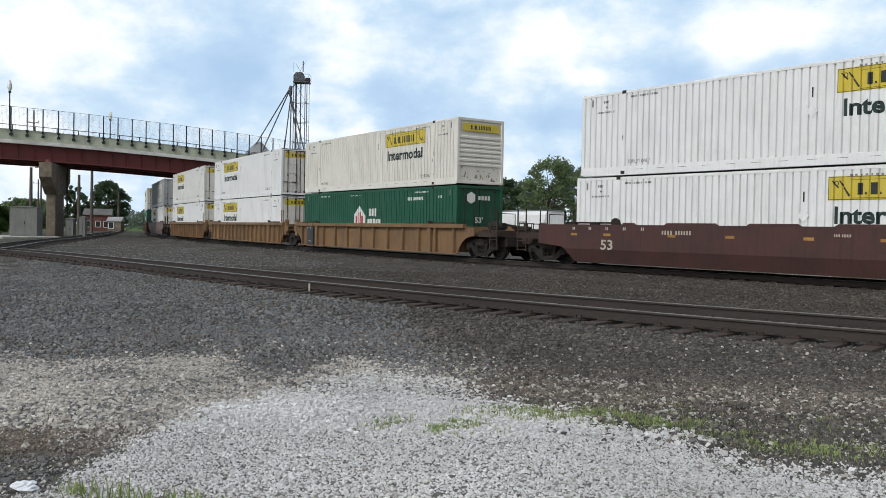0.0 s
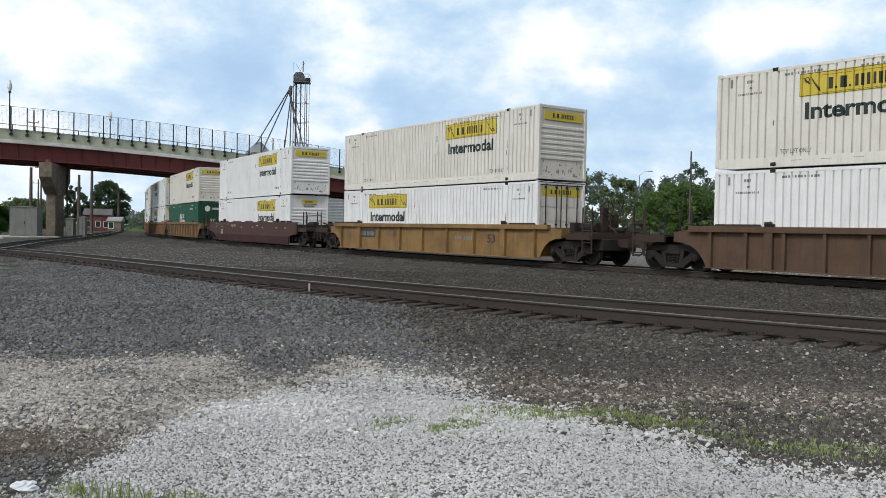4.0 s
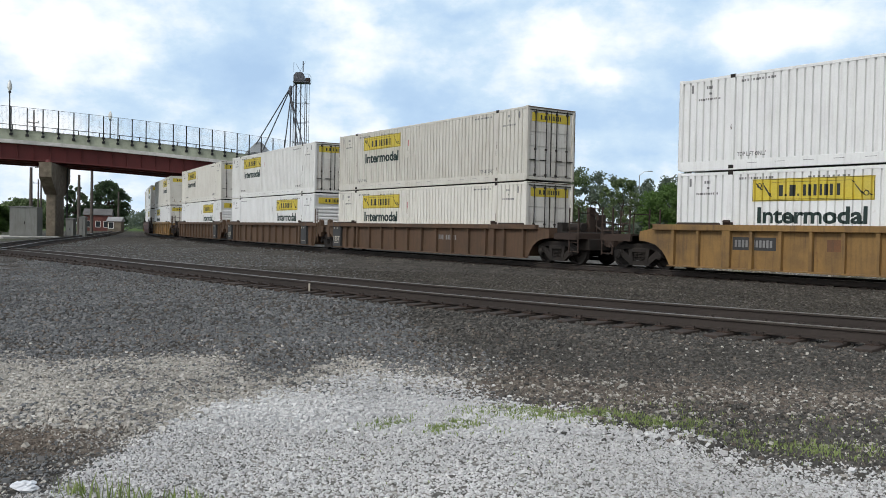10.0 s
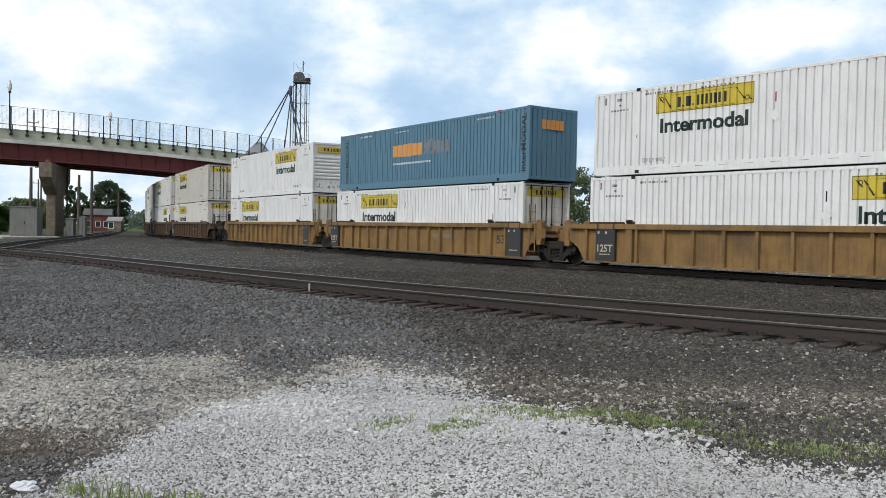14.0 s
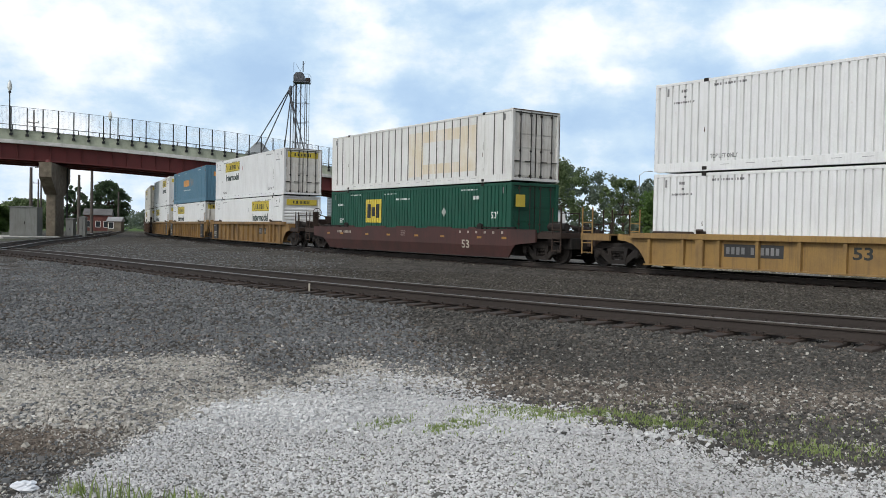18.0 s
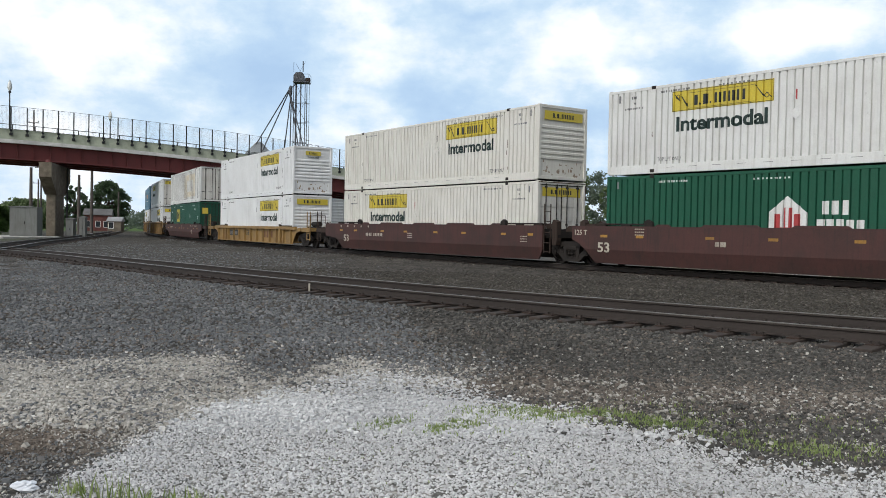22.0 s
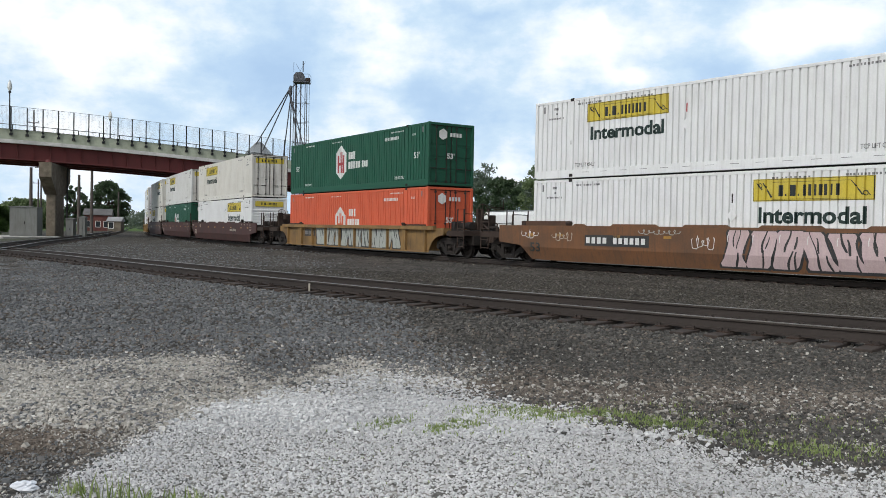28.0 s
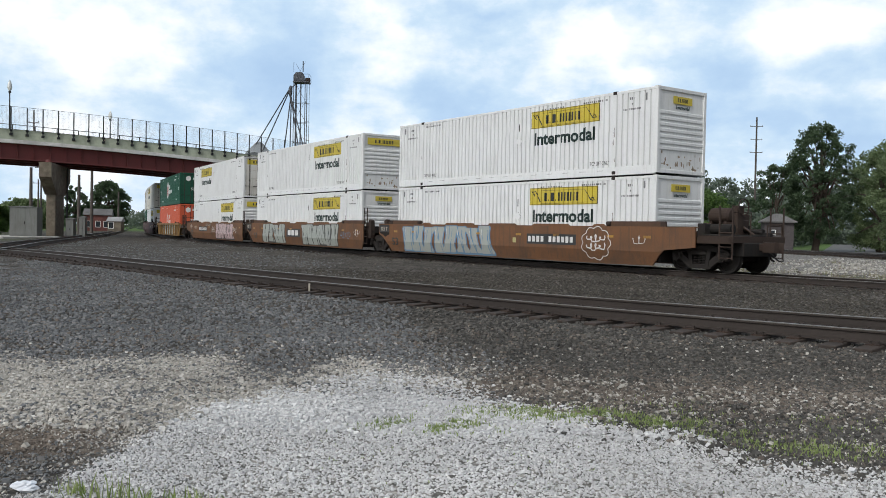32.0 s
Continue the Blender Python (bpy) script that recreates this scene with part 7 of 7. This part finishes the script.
GLOW = bpy.data.materials.new("headlamp_glow")
GLOW.use_nodes = True
GLOW.node_tree.nodes["Principled BSDF"].inputs["Emission Color"].default_value = (1.0, 0.97, 0.9, 1)
GLOW.node_tree.nodes["Principled BSDF"].inputs["Emission Strength"].default_value = 2.5
M["car_dark"] = painted("dark_blue_grey_car_paint", (0.05, 0.055, 0.07), (0.04, 0.04, 0.04), 0.2, 0.1, 0.3)
M["car_black"] = painted("black_car_paint", (0.025, 0.025, 0.028), (0.03, 0.03, 0.03), 0.2, 0.1, 0.3)
parked_car(77.5, 158.0, 65, M["car_dark"], M["lamp_glass"], "dark grey car driving off along the street")
parked_car(115.0, 247.0, 246, M["car_black"], GLOW, "dark car with lit headlights on the street")


def street():
    s = Shape()
    a, b = Vector((34.0, 70.0)), Vector((120.0, 255.0))
    d = (b - a).normalized()
    n = Vector((-d.y, d.x))
    q = [a + n * 3.4, a - n * 3.4, b - n * 3.4, b + n * 3.4]
    s.add([(p.x, p.y, -0.34) for p in q] + [(p.x, p.y, -0.5) for p in q], [(0, 1, 2, 3), (7, 6, 5, 4), (0, 4, 5, 1), (1, 5, 6, 2), (2, 6, 7, 3), (3, 7, 4, 0)])
    solid("road", s, grainy("asphalt", [(0.10, 0.10, 0.10), (0.13, 0.13, 0.125), (0.17, 0.165, 0.16)], 20.0, 0.9, 0.004), "worn grey asphalt street among trees", "road", kind="structure")


street()


# ---- trees ----
def leaves(centres, radii, count, size, rnd, squash=0.85):
    """Small leaf sheets in clumps, as one array mesh."""
    c = np.repeat(centres, count, 0)
    r = np.repeat(radii, count)
    n = len(c)
    d = rnd.normal(size=(n, 3))
    d /= np.linalg.norm(d, axis=1)[:, None] + 1e-9
    p = c + d * (r * rnd.rand(n) ** 0.45)[:, None] * np.array([1, 1, squash])
    a = rnd.normal(size=(n, 3))
    a /= np.linalg.norm(a, axis=1)[:, None]
    b = np.cross(a, rnd.normal(size=(n, 3)))
    b /= np.linalg.norm(b, axis=1)[:, None] + 1e-9
    s = size * (0.6 + 0.8 * rnd.rand(n))[:, None]
    v = np.stack([p - a * s, p - b * s * 0.55, p + a * s, p + b * s * 0.55], 1).reshape(-1, 3)
    f = np.arange(4 * n).reshape(n, 4)
    return v, f


def tree(x, y, h, w, ma, seed, clumps=110, count=55, size=0.3, low=0.22, trunk=0.3, label="", ragged=0.5, z0=-0.45):
    rnd = np.random.RandomState(seed)
    tr = thing("tree", label, "tree", m=Matrix.Translation((x, y, z0)))
    tk = Shape()
    pts, p = [], Vector((0, 0, 0))
    for k in range(6):
        pts.append(p.copy())
        p = p + Vector((rnd.normal() * 0.03 * h * 0.4, rnd.normal() * 0.03 * h * 0.4, h * 0.14))
    for k in range(5):
        tk.tube(pts[k], pts[k + 1], trunk * (1 - k * 0.15), trunk * (1 - (k + 1) * 0.15), n=9)
    limbs = Shape()
    cs, rs = [], []
    mid = low * h + (1 - low) * h * 0.5
    for k in range(clumps):
        t = rnd.rand()
        a = rnd.rand() * 2 * math.pi
        z = low * h + (1 - low) * h * t
        prof = max(0.12, 1 - abs(2 * (0.08 + 0.92 * t) - 1.05) ** 2.6) ** 0.6
        rr = w / 2 * prof * (0.35 + 0.65 * math.sqrt(rnd.rand())) * (1 + ragged * 0.4 * math.sin(3 * a + seed) * rnd.rand())
        cs.append((rr * math.cos(a), rr * math.sin(a), z))
        rs.append(w * rnd.uniform(0.05, 0.115))
        if k % 5 == 0:
            q = Vector(cs[-1])
            base = pts[2 + k % 3]
            m1 = base.lerp(q, 0.5) + Vector((0, 0, 0.04 * h))
            limbs.tube(base, m1, trunk * 0.35, trunk * 0.2, n=6).tube(m1, q, trunk * 0.2, trunk * 0.06, n=6)
    part("trunk", tk, M["bark"], tr, "grey-brown trunk")
    part("branchwork", limbs, M["bark"], tr, "spreading limbs")
    v, f = leaves(np.array(cs), np.array(rs), count, size, rnd)
    part("crown", fast_mesh("crown", v, f), ma, tr, "ragged leafy crown")
    return tr


tree(41.5, 96, 13.9, 7.0, M["leaf_dark"], 3, 250, 100, 0.13, 0.1, 0.42, "large dark green street tree with gaps in its crown", 0.9)
tree(37.5, 97, 9.4, 5.6, M["leaf_dark"], 13, 130, 95, 0.13, 0.12, 0.2, "dark green tree beside the utility building", 0.9)
tree(49.2, 97, 11.4, 8.0, M["leaf_olive"], 5, 210, 105, 0.13, 0.06, 0.35, "dense olive green street tree beside the road", 0.9)
tree(53.6, 100, 13.2, 8.6, M["leaf_olive"], 6, 150, 110, 0.16, 0.04, 0.3, "dark green street tree beside the road", 0.8)
tree(34.6, 62, 10.3, 7.2, M["leaf_olive"], 7, 110, 110, 0.12, 0.16, 0.3, "leafy tree at the edge of the yard", 0.9)
tree(16.3, 130, 12.4, 10.5, M["leaf_olive"], 8, 120, 80, 0.2, 0.15, 0.3, "thin-leaved tree behind the siding", 1.0)
tree(33.5, 121, 8.4, 12.0, M["leaf_bright"], 9, 170, 120, 0.2, 0.0, 0.25, "broad fresh green bush behind the track")
tree(40.5, 126, 6.8, 8.0, M["leaf_dark"], 10, 100, 120, 0.2, 0.0, 0.2, "rounded green bush behind the track")
tree(26.5, 128, 9.6, 6.0, M["leaf_olive"], 11, 70, 70, 0.2, 0.1, 0.2, "thin dead-topped tree among the bushes", 1.0)
tree(9.5, 140, 10.0, 8.0, M["leaf_dark"], 12, 90, 90, 0.24, 0.05, 0.25, "dark tree behind the siding")
tree(-73.9, 190, 10.6, 8.6, M["leaf_dark"], 14, 190, 130, 0.2, 0.08, 0.4, "round dark tree beyond the bridge")
tree(-77.6, 181, 9.2, 6.0, M["leaf_dark"], 15, 110, 120, 0.2, 0.05, 0.3, "dark tree behind the brick building")
tree(-54.0, 101, 3.8, 6.0, M["leaf_bright"], 16, 80, 90, 0.18, 0.0, 0.15, "green bush beside the signal bungalow")
tree(-68.5, 128, 3.6, 7.0, M["leaf_bright"], 17, 80, 90, 0.22, 0.0, 0.15, "green scrub under the bridge")
tree(1.6, 158, 5.2, 8.0, M["leaf_dark"], 18, 110, 90, 0.24, 0.0, 0.15, "dark green scrub behind the warehouse")
tree(-97.0, 200, 6.5, 14.0, M["leaf_olive"], 18, 120, 90, 0.34, 0.0, 0.3, "dark row of trees beyond the bridge")


def far_woods():
    rnd = np.random.RandomState(21)
    cs, rs = [], []
    for k in range(1150):
        t = rnd.rand()
        x = 4 + t * 130
        y = 235 + 30 * rnd.rand() - x * 0.25
        top = 16.5 + 2.5 * math.sin(x * 0.21) + 1.8 * math.sin(x * 0.57 + 1)
        cs.append((x, y, rnd.rand() ** 0.7 * top - 0.5))
        rs.append(rnd.uniform(1.0, 2.0))
    for k in range(260):
        x = -150 + 95 * rnd.rand()
        cs.append((x, 260 + 40 * rnd.rand(), rnd.rand() * 7 - 0.5))
        rs.append(rnd.uniform(1.2, 2.2))
    for k in range(420):
        x = 60 + 60 * rnd.rand()
        cs.append((x, 200 + 20 * rnd.rand() - (x - 90) * 0.25, rnd.rand() * 3.5 - 0.4))
        rs.append(rnd.uniform(1.2, 2.2))
    # dense scrub on both sides of the street
    for k in range(620):
        t = rnd.rand()
        y = 118 + 75 * t
        side = rnd.rand() < 0.55
        x = 34 + (y - 70) * 0.465 + (-(8 + 26 * rnd.rand() ** 1.3) if side else 8 + 30 * rnd.rand() ** 1.3)
        cs.append((x, y, rnd.rand() ** 0.8 * (5.0 + 2.0 * math.sin(x * 0.4)) - 0.4))
        rs.append(rnd.uniform(0.9, 1.7))
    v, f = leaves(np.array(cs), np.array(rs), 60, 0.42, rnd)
    solid("far_woods", fast_mesh("far_woods", v, f), M["leaf_far"], "green line of distant trees, paled by painted haze", "woods", kind="stuff")


far_woods()


# ---- stones, weeds and litter ----
def stone_mesh(name, x, y, z, size, rnd, flatness=0.88):
    """Angular stones: bent cubes, or for the smallest bent octahedra."""
    n = len(x)
    if size.mean() < 0.021:
        base = np.array([(1, 0, 0), (-1, 0, 0), (0, 1, 0), (0, -1, 0), (0, 0, 1), (0, 0, -1)], float) * 0.6
        tri = np.array([(0, 2, 4), (2, 1, 4), (1, 3, 4), (3, 0, 4), (2, 0, 5), (1, 2, 5), (3, 1, 5), (0, 3, 5)])
        v = base[None] * (0.6 + 0.7 * rnd.rand(n, 6, 1)) + (rnd.rand(n, 6, 3) - 0.5) * 0.35
    else:
        base = np.array([(a, b, c) for a in (-1, 1) for b in (-1, 1) for c in (-1, 1)], float) * 0.5
        tri = np.array([(0, 1, 3), (0, 3, 2), (4, 6, 7), (4, 7, 5), (0, 4, 5), (0, 5, 1), (2, 3, 7), (2, 7, 6), (0, 2, 6), (0, 6, 4), (1, 5, 7), (1, 7, 3)])
        v = base[None] * (0.68 + 0.55 * rnd.rand(n, 8, 3))
    k = len(base)
    v[:, :, 0] *= (0.85 + 0.45 * rnd.rand(n, 1))
    v[:, :, 2] *= flatness
    a = rnd.rand(n) * 2 * math.pi
    t = (rnd.rand(n) - 0.5) * 1.6
    ca, sa, ct, st = np.cos(a), np.sin(a), np.cos(t), np.sin(t)
    vy, vz = v[:, :, 1] * ct[:, None] - v[:, :, 2] * st[:, None], v[:, :, 1] * st[:, None] + v[:, :, 2] * ct[:, None]
    vx = v[:, :, 0] * ca[:, None] - vy * sa[:, None]
    vy = v[:, :, 0] * sa[:, None] + vy * ca[:, None]
    v = np.stack([vx, vy, vz], 2) * size[:, None, None]
    v += np.stack([x, y, z], 1)[:, None, :]
    f = tri[None] + (np.arange(n) * k)[:, None, None]
    return fast_mesh(name, v.reshape(-1, 3), f.reshape(-1, 3))


def scatter_stones():
    rnd = np.random.RandomState(31)
    order = np.argsort(NEAR_PTS[:, 0])
    words = {"oily": (M["stone_oily"], "dark oil-stained ballast between the tracks"), "pale": (M["stone_light"], "pale crushed limestone gravel before the tracks"), "tan": (M["stone_tan"], "dusty tan gravel scattered over the ballast"), "grey": (M["stone_grey"], "blue-grey ballast stones of the yard"), "dark": (M["stone_dark"], "grey crushed ballast stones round the tracks"), "brown": (M["stone_brown"], "brown-stained ballast and dirt stones")}
    # how many, from, to, least and largest size, crowding to the front
    for n, y0, y1, smin, smax, power in ((125000, 4.55, 10.2, 0.0135, 0.026, 0.8), (62000, 6.5, 13.5, 0.018, 0.036, 0.85), (52000, 11.5, 32.0, 0.028, 0.05, 0.9), (3000, 4.55, 10.5, 0.03, 0.048, 0.9), (22000, 30.0, 85.0, 0.035, 0.06, 0.9)):
        t = rnd.rand(n) ** power
        y = y0 + (y1 - y0) * t
        x = (rnd.rand(n) * 2 - 1) * (0.545 * y + 0.3)
        pale, brown, grass, thin = zones(x, y)
        is_pale = rnd.rand(n) < pale
        is_tan = ~is_pale & (rnd.rand(n) < thin)
        is_left = x + 0.16 * (y - 9) + (value_noise(x * 0.8, y * 0.8, 8) - 0.5) * 3 + rnd.rand(n) < 0.9
        is_brown = ~is_pale & ~is_tan & (rnd.rand(n) < brown * np.where(y > 13, 0.4, 0.9))
        is_oily = (y > np.interp(x, NEAR_PTS[order, 0], NEAR_PTS[order, 1])) & (y < 34) & ~is_pale & (rnd.rand(n) < 0.93)
        is_tan &= ~is_oily
        is_brown &= ~is_oily
        keep = is_pale | is_tan | (rnd.rand(n) < (0.45 if smax < 0.04 else 1.0))
        keep &= (pale < 0.75) | (smax < 0.04)
        size = smin + (smax - smin) * rnd.rand(n) ** 1.8
        if y0 > 20:
            keep &= x < 4
        if n < 10000:
            keep &= ((pale > 0.05) & (pale < 0.9) & (x > 0.5)) | (rnd.rand(n) < 0.08)
        z = ground_height(x, y) + size * 0.14
        for key, m in (("pale", is_pale), ("tan", is_tan), ("brown", is_brown), ("oily", is_oily), ("grey", ~is_pale & ~is_tan & ~is_brown & ~is_oily & is_left), ("dark", ~is_pale & ~is_tan & ~is_brown & ~is_oily & ~is_left)):
            m = m & keep
            solid("gravel", stone_mesh("gravel", x[m], y[m], z[m], size[m], rnd), words[key][0], words[key][1], "gravel", kind="stuff")


scatter_stones()


def yard_rubble():
    """Rough dirt, clods and dry weeds between the main track and the open yard."""
    rnd = np.random.RandomState(33)
    n = 26000
    d, a = 2.6 + 34 * rnd.rand(n) ** 1.5, rnd.uniform(-14, 46, n)
    x, y = 16.5 + 0.62 * d + 0.78 * a, 27.0 + 0.78 * d - 0.62 * a
    lump = value_noise(x * 0.5, y * 0.5, 51) + 0.5 * (value_noise(x * 1.7, y * 1.7, 52) - 0.5)
    keep = (np.hypot(x, y) < 75) & (y > 6) & (rnd.rand(n) < 0.35 + 0.65 * (lump > 0.5))
    x, y, d, lump = x[keep], y[keep], d[keep], lump[keep]
    size = 0.035 + 0.075 * rnd.rand(len(x)) ** 2
    z = ground_height(x, y) + size * 0.12
    near = rnd.rand(len(x)) < np.clip(1.4 - d / 7, 0.08, 1)
    for m, ma, words in ((near, M["stone_brown"], "brown clods and rubble beside the main track"), (~near, M["stone_tan"], "pale gravel lumps of the open yard")):
        solid("rubble", stone_mesh("rubble", x[m], y[m], z[m], size[m], rnd), ma, words, "gravel", kind="stuff")
    v, f = [], []
    pick = np.nonzero(near & (lump > 0.55))[0][::2]
    for i in pick.tolist():
        for k in range(5):
            px, py, h = x[i] + rnd.normal() * 0.12, y[i] + rnd.normal() * 0.12, rnd.uniform(0.06, 0.22)
            j = len(v)
            v += [(px - 0.012, py, z[i] - 0.02), (px + 0.012, py, z[i] - 0.02), (px + rnd.normal() * 0.06, py + rnd.normal() * 0.06, z[i] + h)]
            f.append((j, j + 1, j + 2))
    solid("dry_weeds", fast_mesh("dry_weeds", np.array(v), np.array(f)), M["dry_grass"], "sparse dry weeds among the rubble", "grass", kind="stuff")


yard_rubble()


def grass_tufts():
    rnd = np.random.RandomState(41)
    v, f = [], []
    # centre, half widths, blades, height
    for cx, cy, wx, wy, n, h in ((-0.05, 6.85, 0.42, 0.22, 1500, 0.045), (0.6, 7.5, 0.5, 0.24, 620, 0.04), (1.2, 7.4, 0.6, 0.24, 1700, 0.042), (1.85, 7.15, 0.45, 0.22, 1000, 0.04), (2.25, 6.85, 0.3, 0.2, 260, 0.04),
                                 (2.8, 6.35, 0.5, 0.24, 700, 0.038), (2.4, 6.6, 0.3, 0.2, 260, 0.04), (-2.1, 4.98, 0.13, 0.06, 50, 0.09), (-1.82, 4.86, 0.12, 0.05, 26, 0.2), (-1.45, 4.84, 0.24, 0.05, 60, 0.10),
                                 (-0.2, 4.8, 0.4, 0.08, 90, 0.03), (2.1, 7.75, 0.5, 0.35, 240, 0.035), (0.4, 6.0, 1.6, 0.7, 160, 0.022), (3.4, 7.1, 0.8, 0.5, 260, 0.035)):
        xs, ys = cx + rnd.normal(size=n) * wx * 0.6, cy + rnd.normal(size=n) * wy * 0.6
        if h < 0.07:
            ok = value_noise(xs * 6.0, ys * 9.0, 17) > 0.4
            xs, ys = xs[ok], ys[ok]
        zs = ground_height(xs, ys)
        for x, y, z in zip(xs.tolist(), ys.tolist(), zs.tolist()):
            a = rnd.rand() * 6.283
            hh = h * rnd.uniform(0.3, 1.2)
            w = rnd.uniform(0.003, 0.0065)
            lx, ly = rnd.normal() * 0.35 * hh, rnd.normal() * 0.35 * hh
            i = len(v)
            v += [(x - w * math.cos(a), y - w * math.sin(a), z), (x + w * math.cos(a), y + w * math.sin(a), z),
                  (x + lx * 0.4 + w * 0.7 * math.cos(a), y + ly * 0.4 + w * 0.7 * math.sin(a), z + hh * 0.6), (x + lx * 0.4 - w * 0.7 * math.cos(a), y + ly * 0.4 - w * 0.7 * math.sin(a), z + hh * 0.6), (x + lx, y + ly, z + hh)]
            f += [(i, i + 1, i + 2), (i, i + 2, i + 3), (i + 3, i + 2, i + 4)]
    solid("weeds", fast_mesh("weeds", np.array(v), np.array(f)), M["grass"], "sparse bright green grass growing in the gravel", "grass", kind="stuff")


grass_tufts()


def litter():
    bm = bmesh.new()
    bmesh.ops.create_icosphere(bm, subdivisions=4, radius=0.062)
    for v in bm.verts:
        k = noise.noise(v.co * 18) * 0.035 + noise.noise(v.co * 45 + Vector((3, 1, 2))) * 0.016
        v.co += v.normal * k
        v.co.x *= 1.15
        v.co.z *= 0.42
    me = bpy.data.meshes.new("litter")
    bm.to_mesh(me)
    bm.free()
    me.materials.append(None)
    solid("crumpled_bag", me, painted("crumpled_plastic", (0.78, 0.79, 0.82), (0.35, 0.36, 0.42), 0.3, 0.2, 0.35), "crumpled white plastic bag lying on the dirt", "litter", m=Matrix.Translation((-2.42, 5.0, -0.335)) @ Matrix.Rotation(0.3, 4, "Z"))


litter()


solid("concrete_pad", Shape().prism([(-49.5, 86.5), (-41.0, 80.0), (-37.5, 84.5), (-40.5, 90.0), (-47.0, 92.0)], -0.4, -0.2, "z"), grainy("pale_worn_concrete", [(0.34, 0.33, 0.30), (0.42, 0.41, 0.38), (0.47, 0.46, 0.43)], 3.0, 0.9, 0.005), "pale concrete crossing pad beside the signal bungalow", "pavement", kind="structure")


def siding():
    """A far siding across the open yard."""
    def on_siding(u, off=0.0, z=0.0):
        a, b = Vector((30.0, 100.0)), Vector((38.0, 38.0))
        d = (b - a).normalized()
        p = a + d * u
        return Vector((p.x - d.y * off, p.y + d.x * off, z - 0.02))
    build_track("rusty siding across the open yard", on_siding, list(np.arange(0, 75, 3.0)), lambda u: -0.02, list(np.arange(0, 70, 0.7)), 0)


siding()
solid("track_marker", Shape().box(-0.02, 0.02, -0.015, 0.015, 0, 0.2, 0.004), M["ink_cream"], "short white marker pin at the near rail", "marker", m=Matrix.Translation((-2.98, 19.25, -0.24)))


# ---- what moves ----
def travelled(t):
    """Metres that the train has gone at t seconds."""
    return 10.5212 * t + -0.000501187 * t ** 2 + 0.000641121 * t ** 3 + 5.423e-07 * t ** 4


def car_pose(s, z):
    a, b = on_train(s - 9.5), on_train(s + 9.5)
    d = b - a
    c = (a + b) / 2
    return Matrix.Translation((c.x, c.y, z)) @ Matrix.Rotation(math.atan2(d.y, d.x), 4, "Z")


def motions():
    times = [k * 0.5 for k in range(65)]
    for ob, s0, z in MOVING:
        walk(ob, [(t, car_pose(s0 + travelled(t), z)) for t in times])
    # every wheel turns as far as its rim rolls; the wheels share the one turning
    first = WHEELS[0]
    walk(first, [(k / 30, Matrix.Rotation(travelled(k / 30) / 0.46, 4, "Y")) for k in range(961)])
    for w in WHEELS[1:]:
        w.rotation_mode = "QUATERNION"
        ad = w.animation_data_create()
        ad.action = first.animation_data.action
        ad.action_slot = first.animation_data.action_slot
    # the clouds drift slowly to the right
    walk(SKY, [(0.0, pose(0, 0, 0, 0, 0, 1.5)), (32.0, pose(0, 0, 0, 0, 0, -1.5))])


motions()
